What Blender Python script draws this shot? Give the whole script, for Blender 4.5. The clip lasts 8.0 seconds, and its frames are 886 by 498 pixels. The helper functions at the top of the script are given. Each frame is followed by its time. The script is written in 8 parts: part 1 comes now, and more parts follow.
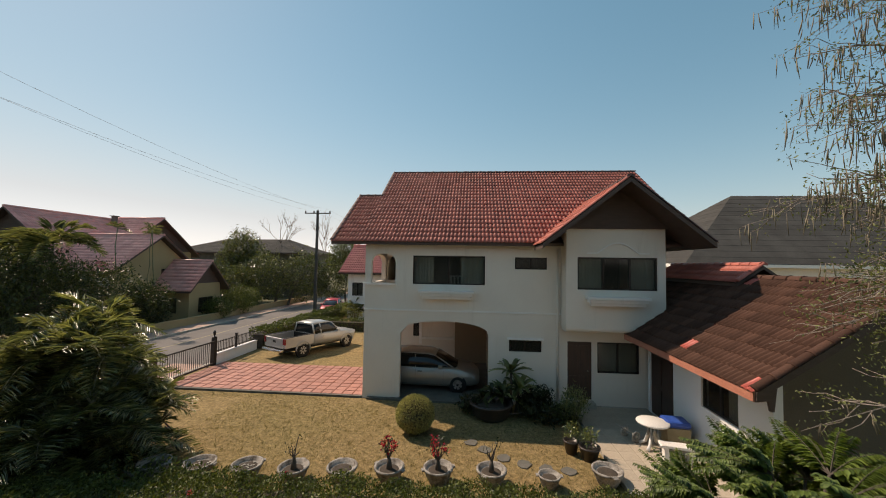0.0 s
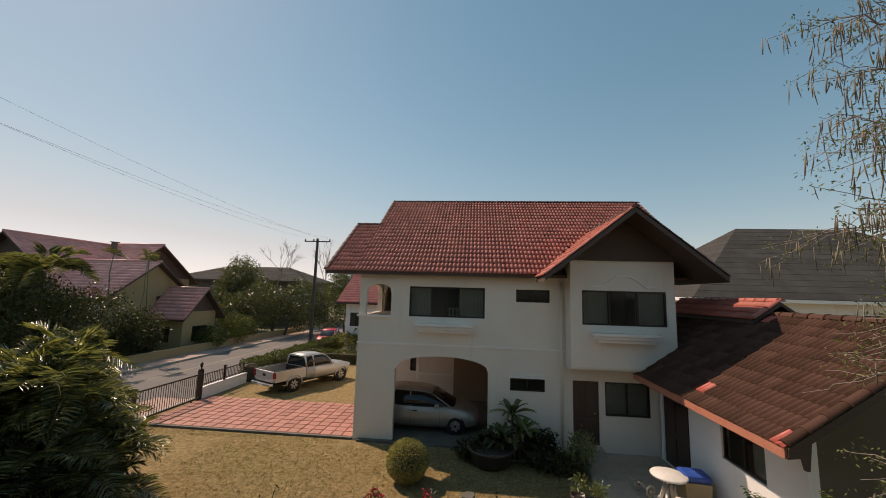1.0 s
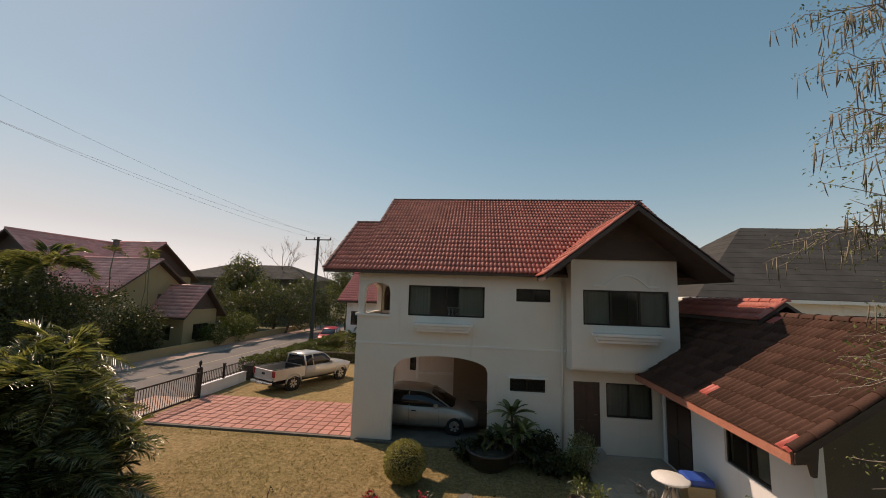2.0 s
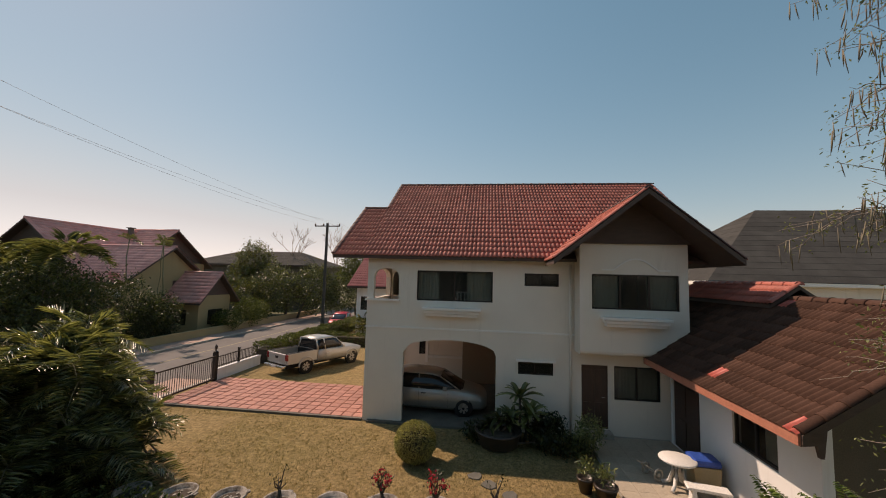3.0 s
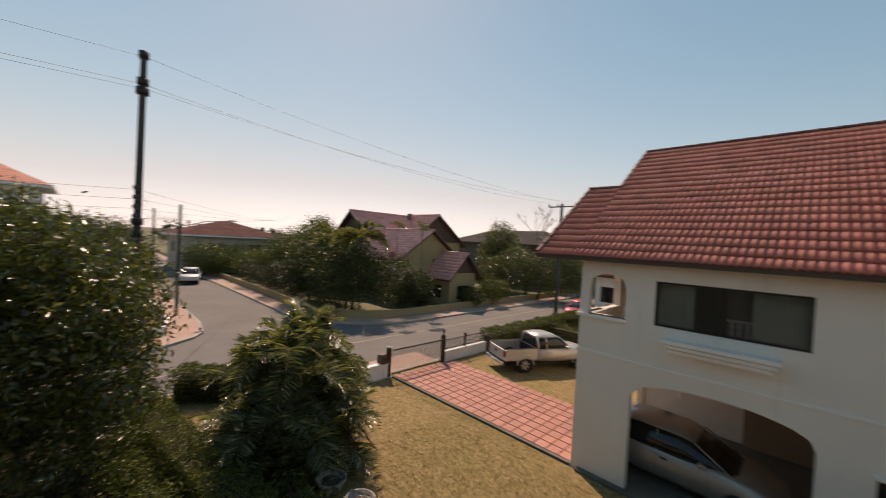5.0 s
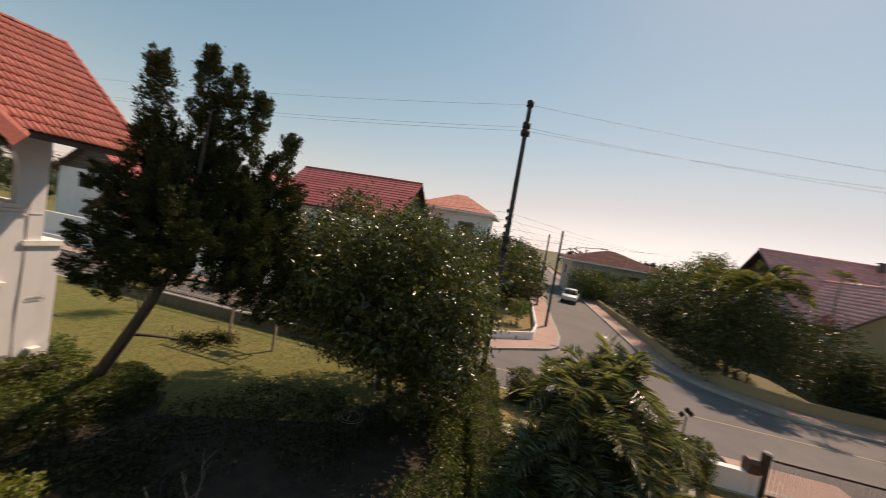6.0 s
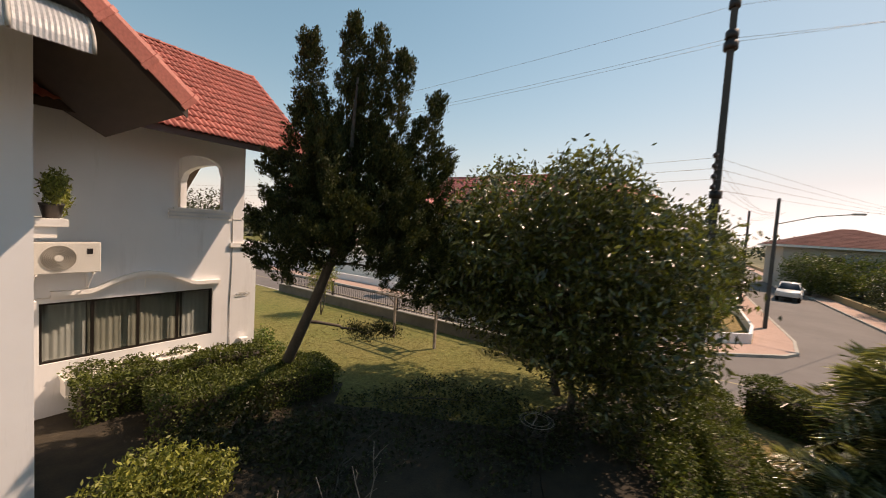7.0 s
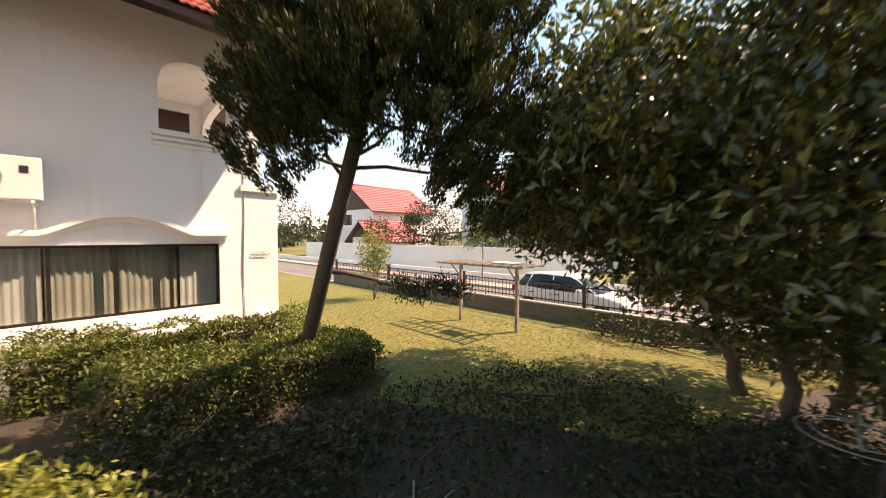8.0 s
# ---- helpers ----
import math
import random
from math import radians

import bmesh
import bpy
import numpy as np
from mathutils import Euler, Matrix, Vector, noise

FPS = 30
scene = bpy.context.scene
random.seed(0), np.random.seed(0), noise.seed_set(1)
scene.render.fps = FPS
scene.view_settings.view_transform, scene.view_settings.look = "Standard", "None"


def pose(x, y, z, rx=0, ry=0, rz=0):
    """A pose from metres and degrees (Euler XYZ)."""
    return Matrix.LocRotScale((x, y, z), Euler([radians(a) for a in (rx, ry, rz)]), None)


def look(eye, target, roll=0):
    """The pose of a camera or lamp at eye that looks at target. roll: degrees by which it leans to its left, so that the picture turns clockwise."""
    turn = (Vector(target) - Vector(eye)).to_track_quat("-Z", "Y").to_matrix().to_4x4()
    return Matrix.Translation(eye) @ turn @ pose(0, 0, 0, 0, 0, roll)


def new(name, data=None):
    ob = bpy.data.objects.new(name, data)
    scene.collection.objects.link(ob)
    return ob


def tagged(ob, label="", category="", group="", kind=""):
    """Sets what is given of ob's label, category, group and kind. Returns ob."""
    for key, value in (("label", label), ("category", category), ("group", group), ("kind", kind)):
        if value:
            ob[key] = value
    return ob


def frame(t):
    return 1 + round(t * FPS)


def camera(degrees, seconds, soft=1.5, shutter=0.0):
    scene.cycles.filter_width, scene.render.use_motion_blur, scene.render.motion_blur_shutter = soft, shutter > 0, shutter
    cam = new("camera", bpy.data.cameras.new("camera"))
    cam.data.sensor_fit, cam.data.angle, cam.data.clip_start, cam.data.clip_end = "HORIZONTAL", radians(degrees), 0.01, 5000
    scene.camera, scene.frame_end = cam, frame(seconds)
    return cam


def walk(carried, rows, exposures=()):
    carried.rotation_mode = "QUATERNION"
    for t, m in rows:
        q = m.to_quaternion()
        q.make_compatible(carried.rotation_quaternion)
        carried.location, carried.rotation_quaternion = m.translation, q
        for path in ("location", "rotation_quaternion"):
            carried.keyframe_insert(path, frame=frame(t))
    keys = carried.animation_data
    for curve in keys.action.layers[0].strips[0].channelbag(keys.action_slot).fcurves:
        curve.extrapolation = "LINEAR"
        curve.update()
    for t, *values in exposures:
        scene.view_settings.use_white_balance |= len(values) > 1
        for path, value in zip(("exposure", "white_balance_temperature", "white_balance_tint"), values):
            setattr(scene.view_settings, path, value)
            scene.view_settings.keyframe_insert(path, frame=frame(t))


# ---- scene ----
cam = camera(101.0, 8.0, 0.95, 0.26)
PATH = [
    (0, (0.608, -0.115, 5.144), (0.438, 1.876, 5.232), 0.9),
    (0.5, (0.672, 0.194, 5.249), (0.489, 2.177, 5.436), 1.2),
    (1, (0.721, 0.406, 5.214), (0.535, 2.382, 5.463), 1.6),
    (2.5, (0.832, 0.586, 5.229), (0.62, 2.562, 5.456), 1.8),
    (3, (0.834, 0.552, 5.219), (0.59, 2.53, 5.38), 1.5),
    (3.5, (0.832, 0.621, 5.229), (0.5, 2.593, 5.276), 0.8),
    (4, (0.892, 1.197, 5.6), (0.393, 3.134, 5.552), 0.1),
    (4.2, (0.911, 1.624, 5.753), (0.33, 3.537, 5.69), -0.1),
    (5.3, (0.893, 4.633, 6.249), (-0.89, 5.539, 6.23), 6.7),
    (5.5, (0.738, 5.182, 6.281), (-1.207, 5.647, 6.252), 9.4),
    (6, (0.265, 5.698, 6.127), (-1.69, 5.287, 6.034), 9.8),
    (6.5, (-0.39, 5.504, 5.684), (-2.187, 4.633, 5.567), 6.5),
    (7, (-1.26, 4.565, 4.841), (-2.916, 3.45, 4.727), 3.5),
    (7.5, (-2.416, 3.384, 3.913), (-3.972, 2.132, 3.807), 1.1),
    (8, (-4.038, 2.23, 2.809), (-5.475, 0.84, 2.735), 0.1),
]
walk(cam, [(t, look(eye, target, roll)) for t, eye, target, roll in PATH],
     ((0.0, 0.08, 8050, 21), (1.0, -0.08, 8300, 26), (2.5, -0.13, 8450, 28), (3.5, -0.02, 8700, 30), (4.2, 0.1, 8900, 31), (5.3, 0.0, 8650, 30), (6.5, 0.08, 8750, 29), (7.0, 0.3, 8850, 30), (7.5, 0.74, 9250, 32), (8.0, 1.42, 9500, 35)))
# ---- light ----
SUN_DROP = Vector((0.74, -0.415, -1.0)).normalized()          # the way sunlight travels
sun_from = -SUN_DROP
world = bpy.data.worlds.new("sky")
scene.world = world
world.use_nodes = True
wn = world.node_tree
sky = wn.nodes.new("ShaderNodeTexSky")
sky.sky_type = "NISHITA"
sky.sun_disc = False
sky.sun_elevation = math.asin(sun_from.z)
sky.sun_rotation = math.atan2(sun_from.x, sun_from.y)
sky.air_density, sky.dust_density, sky.ozone_density, sky.altitude = 1.0, 0.2, 2.2, 0
haze = wn.nodes.new("ShaderNodeHueSaturation")          # humid, milky air
haze.inputs["Saturation"].default_value, haze.inputs["Hue"].default_value = 1.14, 0.47
wn.links.new(sky.outputs[0], haze.inputs["Color"])
glare = wn.nodes.new("ShaderNodeRGBToBW")          # the brighter the air, the more its colour washes out
wn.links.new(sky.outputs[0], glare.inputs[0])
wash = wn.nodes.new("ShaderNodeMapRange")
wash.inputs["From Min"].default_value, wash.inputs["From Max"].default_value = 1.6, 7.0
wash.inputs["To Min"].default_value, wash.inputs["To Max"].default_value = 0.0, 0.85
wn.links.new(glare.outputs[0], wash.inputs[0])
grey = wn.nodes.new("ShaderNodeMix")
grey.data_type, grey.blend_type = "RGBA", "MULTIPLY"
grey.inputs[0].default_value, grey.inputs[7].default_value = 1.0, (0.575, 0.66, 0.75, 1)
wn.links.new(glare.outputs[0], grey.inputs[6])
air = wn.nodes.new("ShaderNodeMix")
air.data_type = "RGBA"
wn.links.new(wash.outputs[0], air.inputs[0])
wn.links.new(haze.outputs[0], air.inputs[6])
wn.links.new(grey.outputs[2], air.inputs[7])
wn.links.new(air.outputs[2], wn.nodes["Background"].inputs[0])
wn.nodes["Background"].inputs[1].default_value = 0.145
sun = new("sun", bpy.data.lights.new("sun", "SUN"))
sun.data.energy, sun.data.angle, sun.data.color = 4.2, radians(0.6), (1.0, 0.93, 0.82)
sun.matrix_world = look(sun_from * 60, (0, 0, 0))

# ---- materials ----


def shader(name, rough=0.8, metal=0.0, spec=0.5):
    m = bpy.data.materials.new(name)
    m.use_nodes = True
    b = m.node_tree.nodes["Principled BSDF"]
    b.inputs["Roughness"].default_value, b.inputs["Metallic"].default_value = rough, metal
    b.inputs["Specular IOR Level"].default_value = spec
    return m, m.node_tree.nodes, m.node_tree.links, b


def ramp(nodes, links, source, stops):
    r = nodes.new("ShaderNodeValToRGB")
    while len(r.color_ramp.elements) < len(stops):
        r.color_ramp.elements.new(0.5)
    for e, (p, c) in zip(r.color_ramp.elements, stops):
        e.position, e.color = p, (*c, 1)
    links.new(source, r.inputs[0])
    return r.outputs[0]


def noise_tex(nodes, links, scale, detail=5, rough=0.6, space="Object", stretch=(1, 1, 1)):
    co = nodes.new("ShaderNodeTexCoord")
    mp = nodes.new("ShaderNodeMapping")
    mp.inputs["Scale"].default_value = stretch
    n = nodes.new("ShaderNodeTexNoise")
    n.inputs["Scale"].default_value, n.inputs["Detail"].default_value, n.inputs["Roughness"].default_value = scale, detail, rough
    links.new(co.outputs[space], mp.inputs[0])
    links.new(mp.outputs[0], n.inputs["Vector"])
    return n.outputs[0]


def blend(nodes, links, a, b, fac, mode="MIX", amount=None):
    x = nodes.new("ShaderNodeMix")
    x.data_type, x.blend_type = "RGBA", mode
    for socket, v in ((x.inputs[0], fac if amount is None else amount), (x.inputs[6], a), (x.inputs[7], b)):
        if isinstance(v, (int, float)):
            socket.default_value = v
        elif isinstance(v, tuple):
            socket.default_value = (*v, 1)
        else:
            links.new(v, socket)
    return x.outputs[2]


def bumped(nodes, links, b, height, strength, distance=0.02):
    n = nodes.new("ShaderNodeBump")
    n.inputs["Strength"].default_value, n.inputs["Distance"].default_value = strength, distance
    links.new(height, n.inputs["Height"])
    links.new(n.outputs[0], b.inputs["Normal"])


def surface(name, c1, c2, scale=3.0, fine=40.0, rough=0.8, metal=0.0, spec=0.5, bump=0.15, dirt=None, dirt_scale=0.6, dirt_from=0.55, stretch=(1, 1, 1), island=0.0, per_object=0.0, space="Object"):
    """Two tones in large patches, a fine grain with relief, stains of a third tone, and a tone of its own for each piece."""
    m, nodes, links, b = shader(name, rough, metal, spec)
    big = noise_tex(nodes, links, scale, 4, 0.6, space, stretch)
    small = noise_tex(nodes, links, fine, 3, 0.6, space, stretch)
    col = ramp(nodes, links, big, [(0.3, c1), (0.7, c2)])
    grain = ramp(nodes, links, small, [(0.3, (0.82, 0.82, 0.82)), (0.7, (1.12, 1.12, 1.12))])
    col = blend(nodes, links, col, grain, 1.0, "MULTIPLY")
    if dirt:
        d = noise_tex(nodes, links, dirt_scale, 8, 0.72, space, stretch)
        col = blend(nodes, links, col, dirt, ramp(nodes, links, d, [(dirt_from, (0, 0, 0)), (dirt_from + 0.2, (1, 1, 1))]))
    for amount, node, out in ((island, "ShaderNodeNewGeometry", "Random Per Island"), (per_object, "ShaderNodeObjectInfo", "Random")):
        if amount:
            r = nodes.new(node)
            col = blend(nodes, links, col, ramp(nodes, links, r.outputs[out], [(0, (1 - amount,) * 3), (1, (1 + amount,) * 3)]), 1.0, "MULTIPLY")
    links.new(col, b.inputs["Base Color"])
    if bump:
        bumped(nodes, links, b, small, bump)
    return m


def foliage(name, dark, light, rough=0.5, spec=0.4, through_leaf=0.25):
    m, nodes, links, b = shader(name, rough, 0, spec)
    r = nodes.new("ShaderNodeNewGeometry")
    big = noise_tex(nodes, links, 0.9, 3)
    col = ramp(nodes, links, r.outputs["Random Per Island"], [(0.05, dark), (0.75, light), (1.0, tuple(min(1, v * 1.35) for v in light))])
    col = blend(nodes, links, col, ramp(nodes, links, big, [(0.3, (0.75, 0.8, 0.75)), (0.7, (1.2, 1.15, 1.0))]), 1.0, "MULTIPLY")
    links.new(col, b.inputs["Base Color"])
    t = nodes.new("ShaderNodeBsdfTranslucent")
    links.new(blend(nodes, links, col, (1.3, 1.3, 0.7), 1.0, "MULTIPLY"), t.inputs[0])
    mix = nodes.new("ShaderNodeMixShader")
    mix.inputs[0].default_value = through_leaf
    links.new(b.outputs[0], mix.inputs[1])
    links.new(t.outputs[0], mix.inputs[2])
    links.new(mix.outputs[0], nodes["Material Output"].inputs[0])
    return m


def glass(name, tint, rough=0.03, alpha=0.35):
    """Tinted pane: a mirror-like coat over a see-through sheet."""
    m, nodes, links, b = shader(name, rough, 0, 0.6)
    b.inputs["Base Color"].default_value = (*tint, 1)
    clear = nodes.new("ShaderNodeBsdfTransparent")
    clear.inputs[0].default_value = (0.8, 0.82, 0.8, 1)
    mix = nodes.new("ShaderNodeMixShader")
    mix.inputs[0].default_value = alpha
    links.new(clear.outputs[0], mix.inputs[1])
    links.new(b.outputs[0], mix.inputs[2])
    links.new(mix.outputs[0], nodes["Material Output"].inputs[0])
    return m


def streaked_plaster(name, base, stain):
    m, nodes, links, b = shader(name, 0.88, 0, 0.3)
    wash = noise_tex(nodes, links, 0.7, 5)
    streak = noise_tex(nodes, links, 2.2, 6, 0.7, "Object", (1.0, 1.0, 0.12))
    fine = noise_tex(nodes, links, 60, 3)
    col = ramp(nodes, links, wash, [(0.3, tuple(v * 0.93 for v in base)), (0.7, base)])
    col = blend(nodes, links, col, stain, ramp(nodes, links, streak, [(0.56, (0, 0, 0)), (0.85, (0.55, 0.55, 0.55))]))
    links.new(col, b.inputs["Base Color"])
    bumped(nodes, links, b, fine, 0.12, 0.01)
    return m


PLASTER = streaked_plaster("white_plaster", (0.81, 0.81, 0.80), (0.48, 0.46, 0.42))
WARMPLASTER = streaked_plaster("off_white_plaster", (0.8, 0.735, 0.645), (0.5, 0.45, 0.38))
CREAM = streaked_plaster("cream_plaster", (0.4, 0.31, 0.17), (0.27, 0.21, 0.13))
TRIM = streaked_plaster("white_trim", (0.86, 0.83, 0.78), (0.55, 0.52, 0.46))
GREYWALL = streaked_plaster("grey_render", (0.5, 0.46, 0.4), (0.33, 0.3, 0.26))
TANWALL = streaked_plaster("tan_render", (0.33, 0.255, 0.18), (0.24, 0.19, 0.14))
BROWN = surface("dark_stained_board", (0.075, 0.048, 0.038), (0.1, 0.064, 0.05), 2, 30, 0.7, bump=0.2, stretch=(1, 1, 6))
DOORWOOD = surface("dark_door_wood", (0.05, 0.025, 0.018), (0.075, 0.035, 0.025), 3, 40, 0.45, stretch=(6, 6, 0.6))
TILE = surface("glazed_red_roof_tile", (0.42, 0.115, 0.085), (0.53, 0.175, 0.13), 1.2, 30, 0.6, spec=0.3, bump=0.08, dirt=(0.2, 0.07, 0.055), dirt_scale=1.3, dirt_from=0.6, island=0.16, per_object=0.16, space="Object")
OLDTILE = surface("weathered_roof_tile", (0.07, 0.036, 0.026), (0.11, 0.056, 0.04), 1.5, 30, 0.9, spec=0.15, bump=0.15, dirt=(0.05, 0.032, 0.025), dirt_scale=1.6, dirt_from=0.5, island=0.25, per_object=0.25)
NEWTILE = surface("replaced_red_roof_tile", (0.52, 0.10, 0.075), (0.58, 0.13, 0.1), 2, 30, 0.5)
# cap tiles: black weathering and their shadowed side, both in the colour
DARKTILE = surface("weathered_shaded_ridge_tile", (0.10, 0.05, 0.042), (0.19, 0.085, 0.07), 3, 30, 0.75, dirt=(0.045, 0.035, 0.03), dirt_scale=2.5, dirt_from=0.45, per_object=0.25)
PINKTILE = surface("faded_pink_roof_tile", (0.68, 0.30, 0.265), (0.78, 0.4, 0.36), 1.0, 20, 0.45, spec=0.45, bump=0.1, dirt=(0.5, 0.29, 0.26), island=0.12)
BRIGHTROOF = surface("bright_red_roof", (0.43, 0.1, 0.095), (0.5, 0.135, 0.12), 0.6, 15, 0.55, island=0.1)
ORANGEROOF = surface("orange_roof", (0.62, 0.22, 0.14), (0.68, 0.27, 0.18), 0.6, 15, 0.6, island=0.1)
BROWNROOF = surface("brown_red_roof", (0.1, 0.045, 0.04), (0.15, 0.068, 0.06), 0.8, 15, 0.95, spec=0.1, island=0.1)
GREYROOF = surface("grey_shingle_roof", (0.055, 0.052, 0.048), (0.08, 0.077, 0.07), 0.8, 18, 0.95, spec=0.1, island=0.1)
GUTTER = surface("painted_orange_fascia", (0.46, 0.17, 0.11), (0.52, 0.21, 0.14), 3, 30, 0.6, dirt=(0.25, 0.12, 0.09))
FRAME = surface("bronze_aluminium", (0.03, 0.025, 0.02), (0.045, 0.035, 0.03), 3, 60, 0.4, 0.6, bump=0.02)
PANE = glass("dark_window_pane", (0.07, 0.06, 0.05), 0.05, 0.22)
CLEARPANE = glass("window_pane", (0.02, 0.025, 0.022), 0.03, 0.15)
CURTAIN = surface("pale_curtain", (0.7, 0.71, 0.68), (0.8, 0.81, 0.78), 3, 40, 0.9, bump=0.1)
DARKCURTAIN = surface("grey_green_curtain", (0.46, 0.45, 0.38), (0.6, 0.59, 0.5), 2, 40, 0.9)
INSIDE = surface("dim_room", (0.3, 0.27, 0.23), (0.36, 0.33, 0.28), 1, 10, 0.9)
LAWN = None
ASPHALT = surface("worn_asphalt", (0.13, 0.117, 0.108), (0.17, 0.154, 0.143), 0.35, 90, 0.9, bump=0.2, dirt=(0.12, 0.115, 0.11), dirt_scale=0.4)
PAVING = surface("pink_pavement", (0.38, 0.25, 0.2), (0.46, 0.31, 0.25), 0.7, 30, 0.9, dirt=(0.27, 0.2, 0.16))
CONCRETE = surface("weathered_concrete", (0.34, 0.32, 0.28), (0.44, 0.42, 0.37), 1.2, 40, 0.9, dirt=(0.16, 0.15, 0.12), dirt_scale=1.5)
# moss on walls and edging; under the carport its dark tone carries shade
DARKCONC = surface("mossy_shaded_concrete", (0.10, 0.095, 0.08), (0.16, 0.15, 0.13), 1.5, 40, 0.95, dirt=(0.06, 0.06, 0.04))
TERRACOTTA = surface("terracotta_paver", (0.4, 0.175, 0.135), (0.49, 0.235, 0.18), 0.8, 25, 0.75, dirt=(0.36, 0.2, 0.15), dirt_scale=1.0, per_object=0.12)
JOINT = surface("dark_red_joint", (0.20, 0.075, 0.055), (0.26, 0.1, 0.07), 2, 40, 0.9)
PATIO = surface("beige_patio_tile", (0.40, 0.34, 0.265), (0.47, 0.40, 0.315), 1, 30, 0.7, per_object=0.06)
# brown ground tone, darkened to carry the shade under the trees
SHADEBED = surface("shade_dark_ground", (0.025, 0.019, 0.012), (0.05, 0.038, 0.022), 2.5, 28, 0.95, bump=0.6, dirt=(0.1, 0.07, 0.035), dirt_scale=3, dirt_from=0.62)
# soil in the pots; in hedge cores it stands for shade between leaves
SOIL_AND_CORE = surface("soil_and_dark_core", (0.04, 0.032, 0.024), (0.08, 0.06, 0.045), 4, 30, 0.95, bump=0.5)
BARK = surface("grey_bark", (0.075, 0.06, 0.048), (0.13, 0.11, 0.09), 5, 40, 0.95, bump=0.6, stretch=(1, 1, 0.25))
TWIG = surface("pale_twig", (0.22, 0.18, 0.15), (0.34, 0.29, 0.25), 6, 40, 0.9)
PODMAT = surface("dry_pod", (0.15, 0.12, 0.085), (0.26, 0.22, 0.15), 4, 30, 0.8, island=0.3)
STEM = surface("palm_stem", (0.13, 0.14, 0.07), (0.22, 0.2, 0.11), 4, 30, 0.8)
METALBLACK = surface("black_painted_steel", (0.02, 0.018, 0.017), (0.035, 0.03, 0.028), 4, 50, 0.5, 0.3, bump=0.03)
POLE = surface("dark_concrete_pole", (0.045, 0.047, 0.045), (0.075, 0.075, 0.07), 2, 40, 0.9)
WIRE = surface("cable", (0.2, 0.2, 0.21), (0.26, 0.26, 0.27), 2, 10, 0.6, bump=0)
RUBBER = surface("tyre_rubber", (0.012, 0.012, 0.012), (0.022, 0.021, 0.02), 5, 60, 0.85)
ALLOY = surface("alloy_rim", (0.45, 0.45, 0.45), (0.55, 0.55, 0.55), 4, 50, 0.35, 0.8, bump=0)
CHROME = surface("chrome", (0.6, 0.6, 0.6), (0.7, 0.7, 0.7), 3, 50, 0.15, 1.0, bump=0)
CARGLASS, _n, _l, _b = shader("car_glass", 0.06, 0, 0.6)
_b.inputs["Base Color"].default_value = (0.012, 0.013, 0.014, 1)
POT = surface("chalky_pot", (0.24, 0.22, 0.195), (0.46, 0.43, 0.39), 6, 30, 0.9, dirt=(0.09, 0.075, 0.06), dirt_scale=5, dirt_from=0.44)
DARKPOT = surface("dark_glazed_pot", (0.035, 0.028, 0.024), (0.06, 0.045, 0.038), 4, 30, 0.35)
PLASTICWHITE = surface("white_plastic", (0.72, 0.7, 0.66), (0.8, 0.78, 0.74), 2, 30, 0.5, dirt=(0.5, 0.46, 0.4), dirt_scale=3, dirt_from=0.6)
BLUE = surface("blue_plastic", (0.02, 0.07, 0.32), (0.03, 0.1, 0.42), 3, 40, 0.4)
TANBOX = surface("tan_plastic", (0.36, 0.28, 0.15), (0.42, 0.33, 0.2), 3, 40, 0.6)
ACWHITE = surface("off_white_enamel", (0.66, 0.64, 0.58), (0.74, 0.72, 0.66), 2, 40, 0.4, dirt=(0.5, 0.45, 0.36), dirt_scale=3, dirt_from=0.62)
ACGREY = surface("grey_fan_grille", (0.33, 0.31, 0.27), (0.42, 0.4, 0.35), 4, 40, 0.6)
FANRING = surface("brown_grey_grille_wire", (0.2, 0.18, 0.15), (0.26, 0.24, 0.2), 4, 40, 0.6)
AWNING = surface("white_corrugated_sheet", (0.7, 0.7, 0.7), (0.8, 0.8, 0.8), 2, 30, 0.4)


def paint(name, colour, metal=0.6, rough=0.3):
    m, nodes, links, b = shader(name, rough, metal, 0.5)
    n = noise_tex(nodes, links, 1.2, 6, 0.7)
    links.new(ramp(nodes, links, n, [(0.35, tuple(v * 0.86 for v in colour)), (0.65, colour)]), b.inputs["Base Color"])
    links.new(ramp(nodes, links, n, [(0.3, (rough,) * 3), (0.75, (rough + 0.2,) * 3)]), b.inputs["Roughness"])
    b.inputs["Coat Weight"].default_value = 0.5
    return m


SILVER = paint("champagne_silver_paint", (0.4, 0.385, 0.35))
TRUCKPAINT = paint("silver_grey_paint", (0.55, 0.54, 0.51), 0.45)
REDPAINT = paint("red_paint", (0.5, 0.03, 0.05), 0.1)
WHITEPAINT = paint("white_car_paint", (0.75, 0.75, 0.73), 0.0)
REDLAMP, _n, _l, _b = shader("red_lamp_glass", 0.15, 0, 0.6)
_b.inputs["Base Color"].default_value = (0.25, 0.015, 0.015, 1)
LAMPGLASS, _n, _l, _b = shader("headlamp_glass", 0.08, 0.2, 0.7)
_b.inputs["Base Color"].default_value = (0.55, 0.56, 0.56, 1)
PETAL = foliage("red_petal", (0.45, 0.02, 0.05), (0.62, 0.05, 0.08), 0.6, 0.3)
LEAF_MANGO = foliage("glossy_dark_leaf", (0.022, 0.032, 0.01), (0.12, 0.135, 0.036), 0.28, 0.75, 0.28)
# bush leaf with the shade under the trees put into its dark colour
LEAF_BUSH = foliage("shade_dark_bush_leaf", (0.012, 0.018, 0.006), (0.04, 0.05, 0.014), 0.42, 0.4, 0.2)
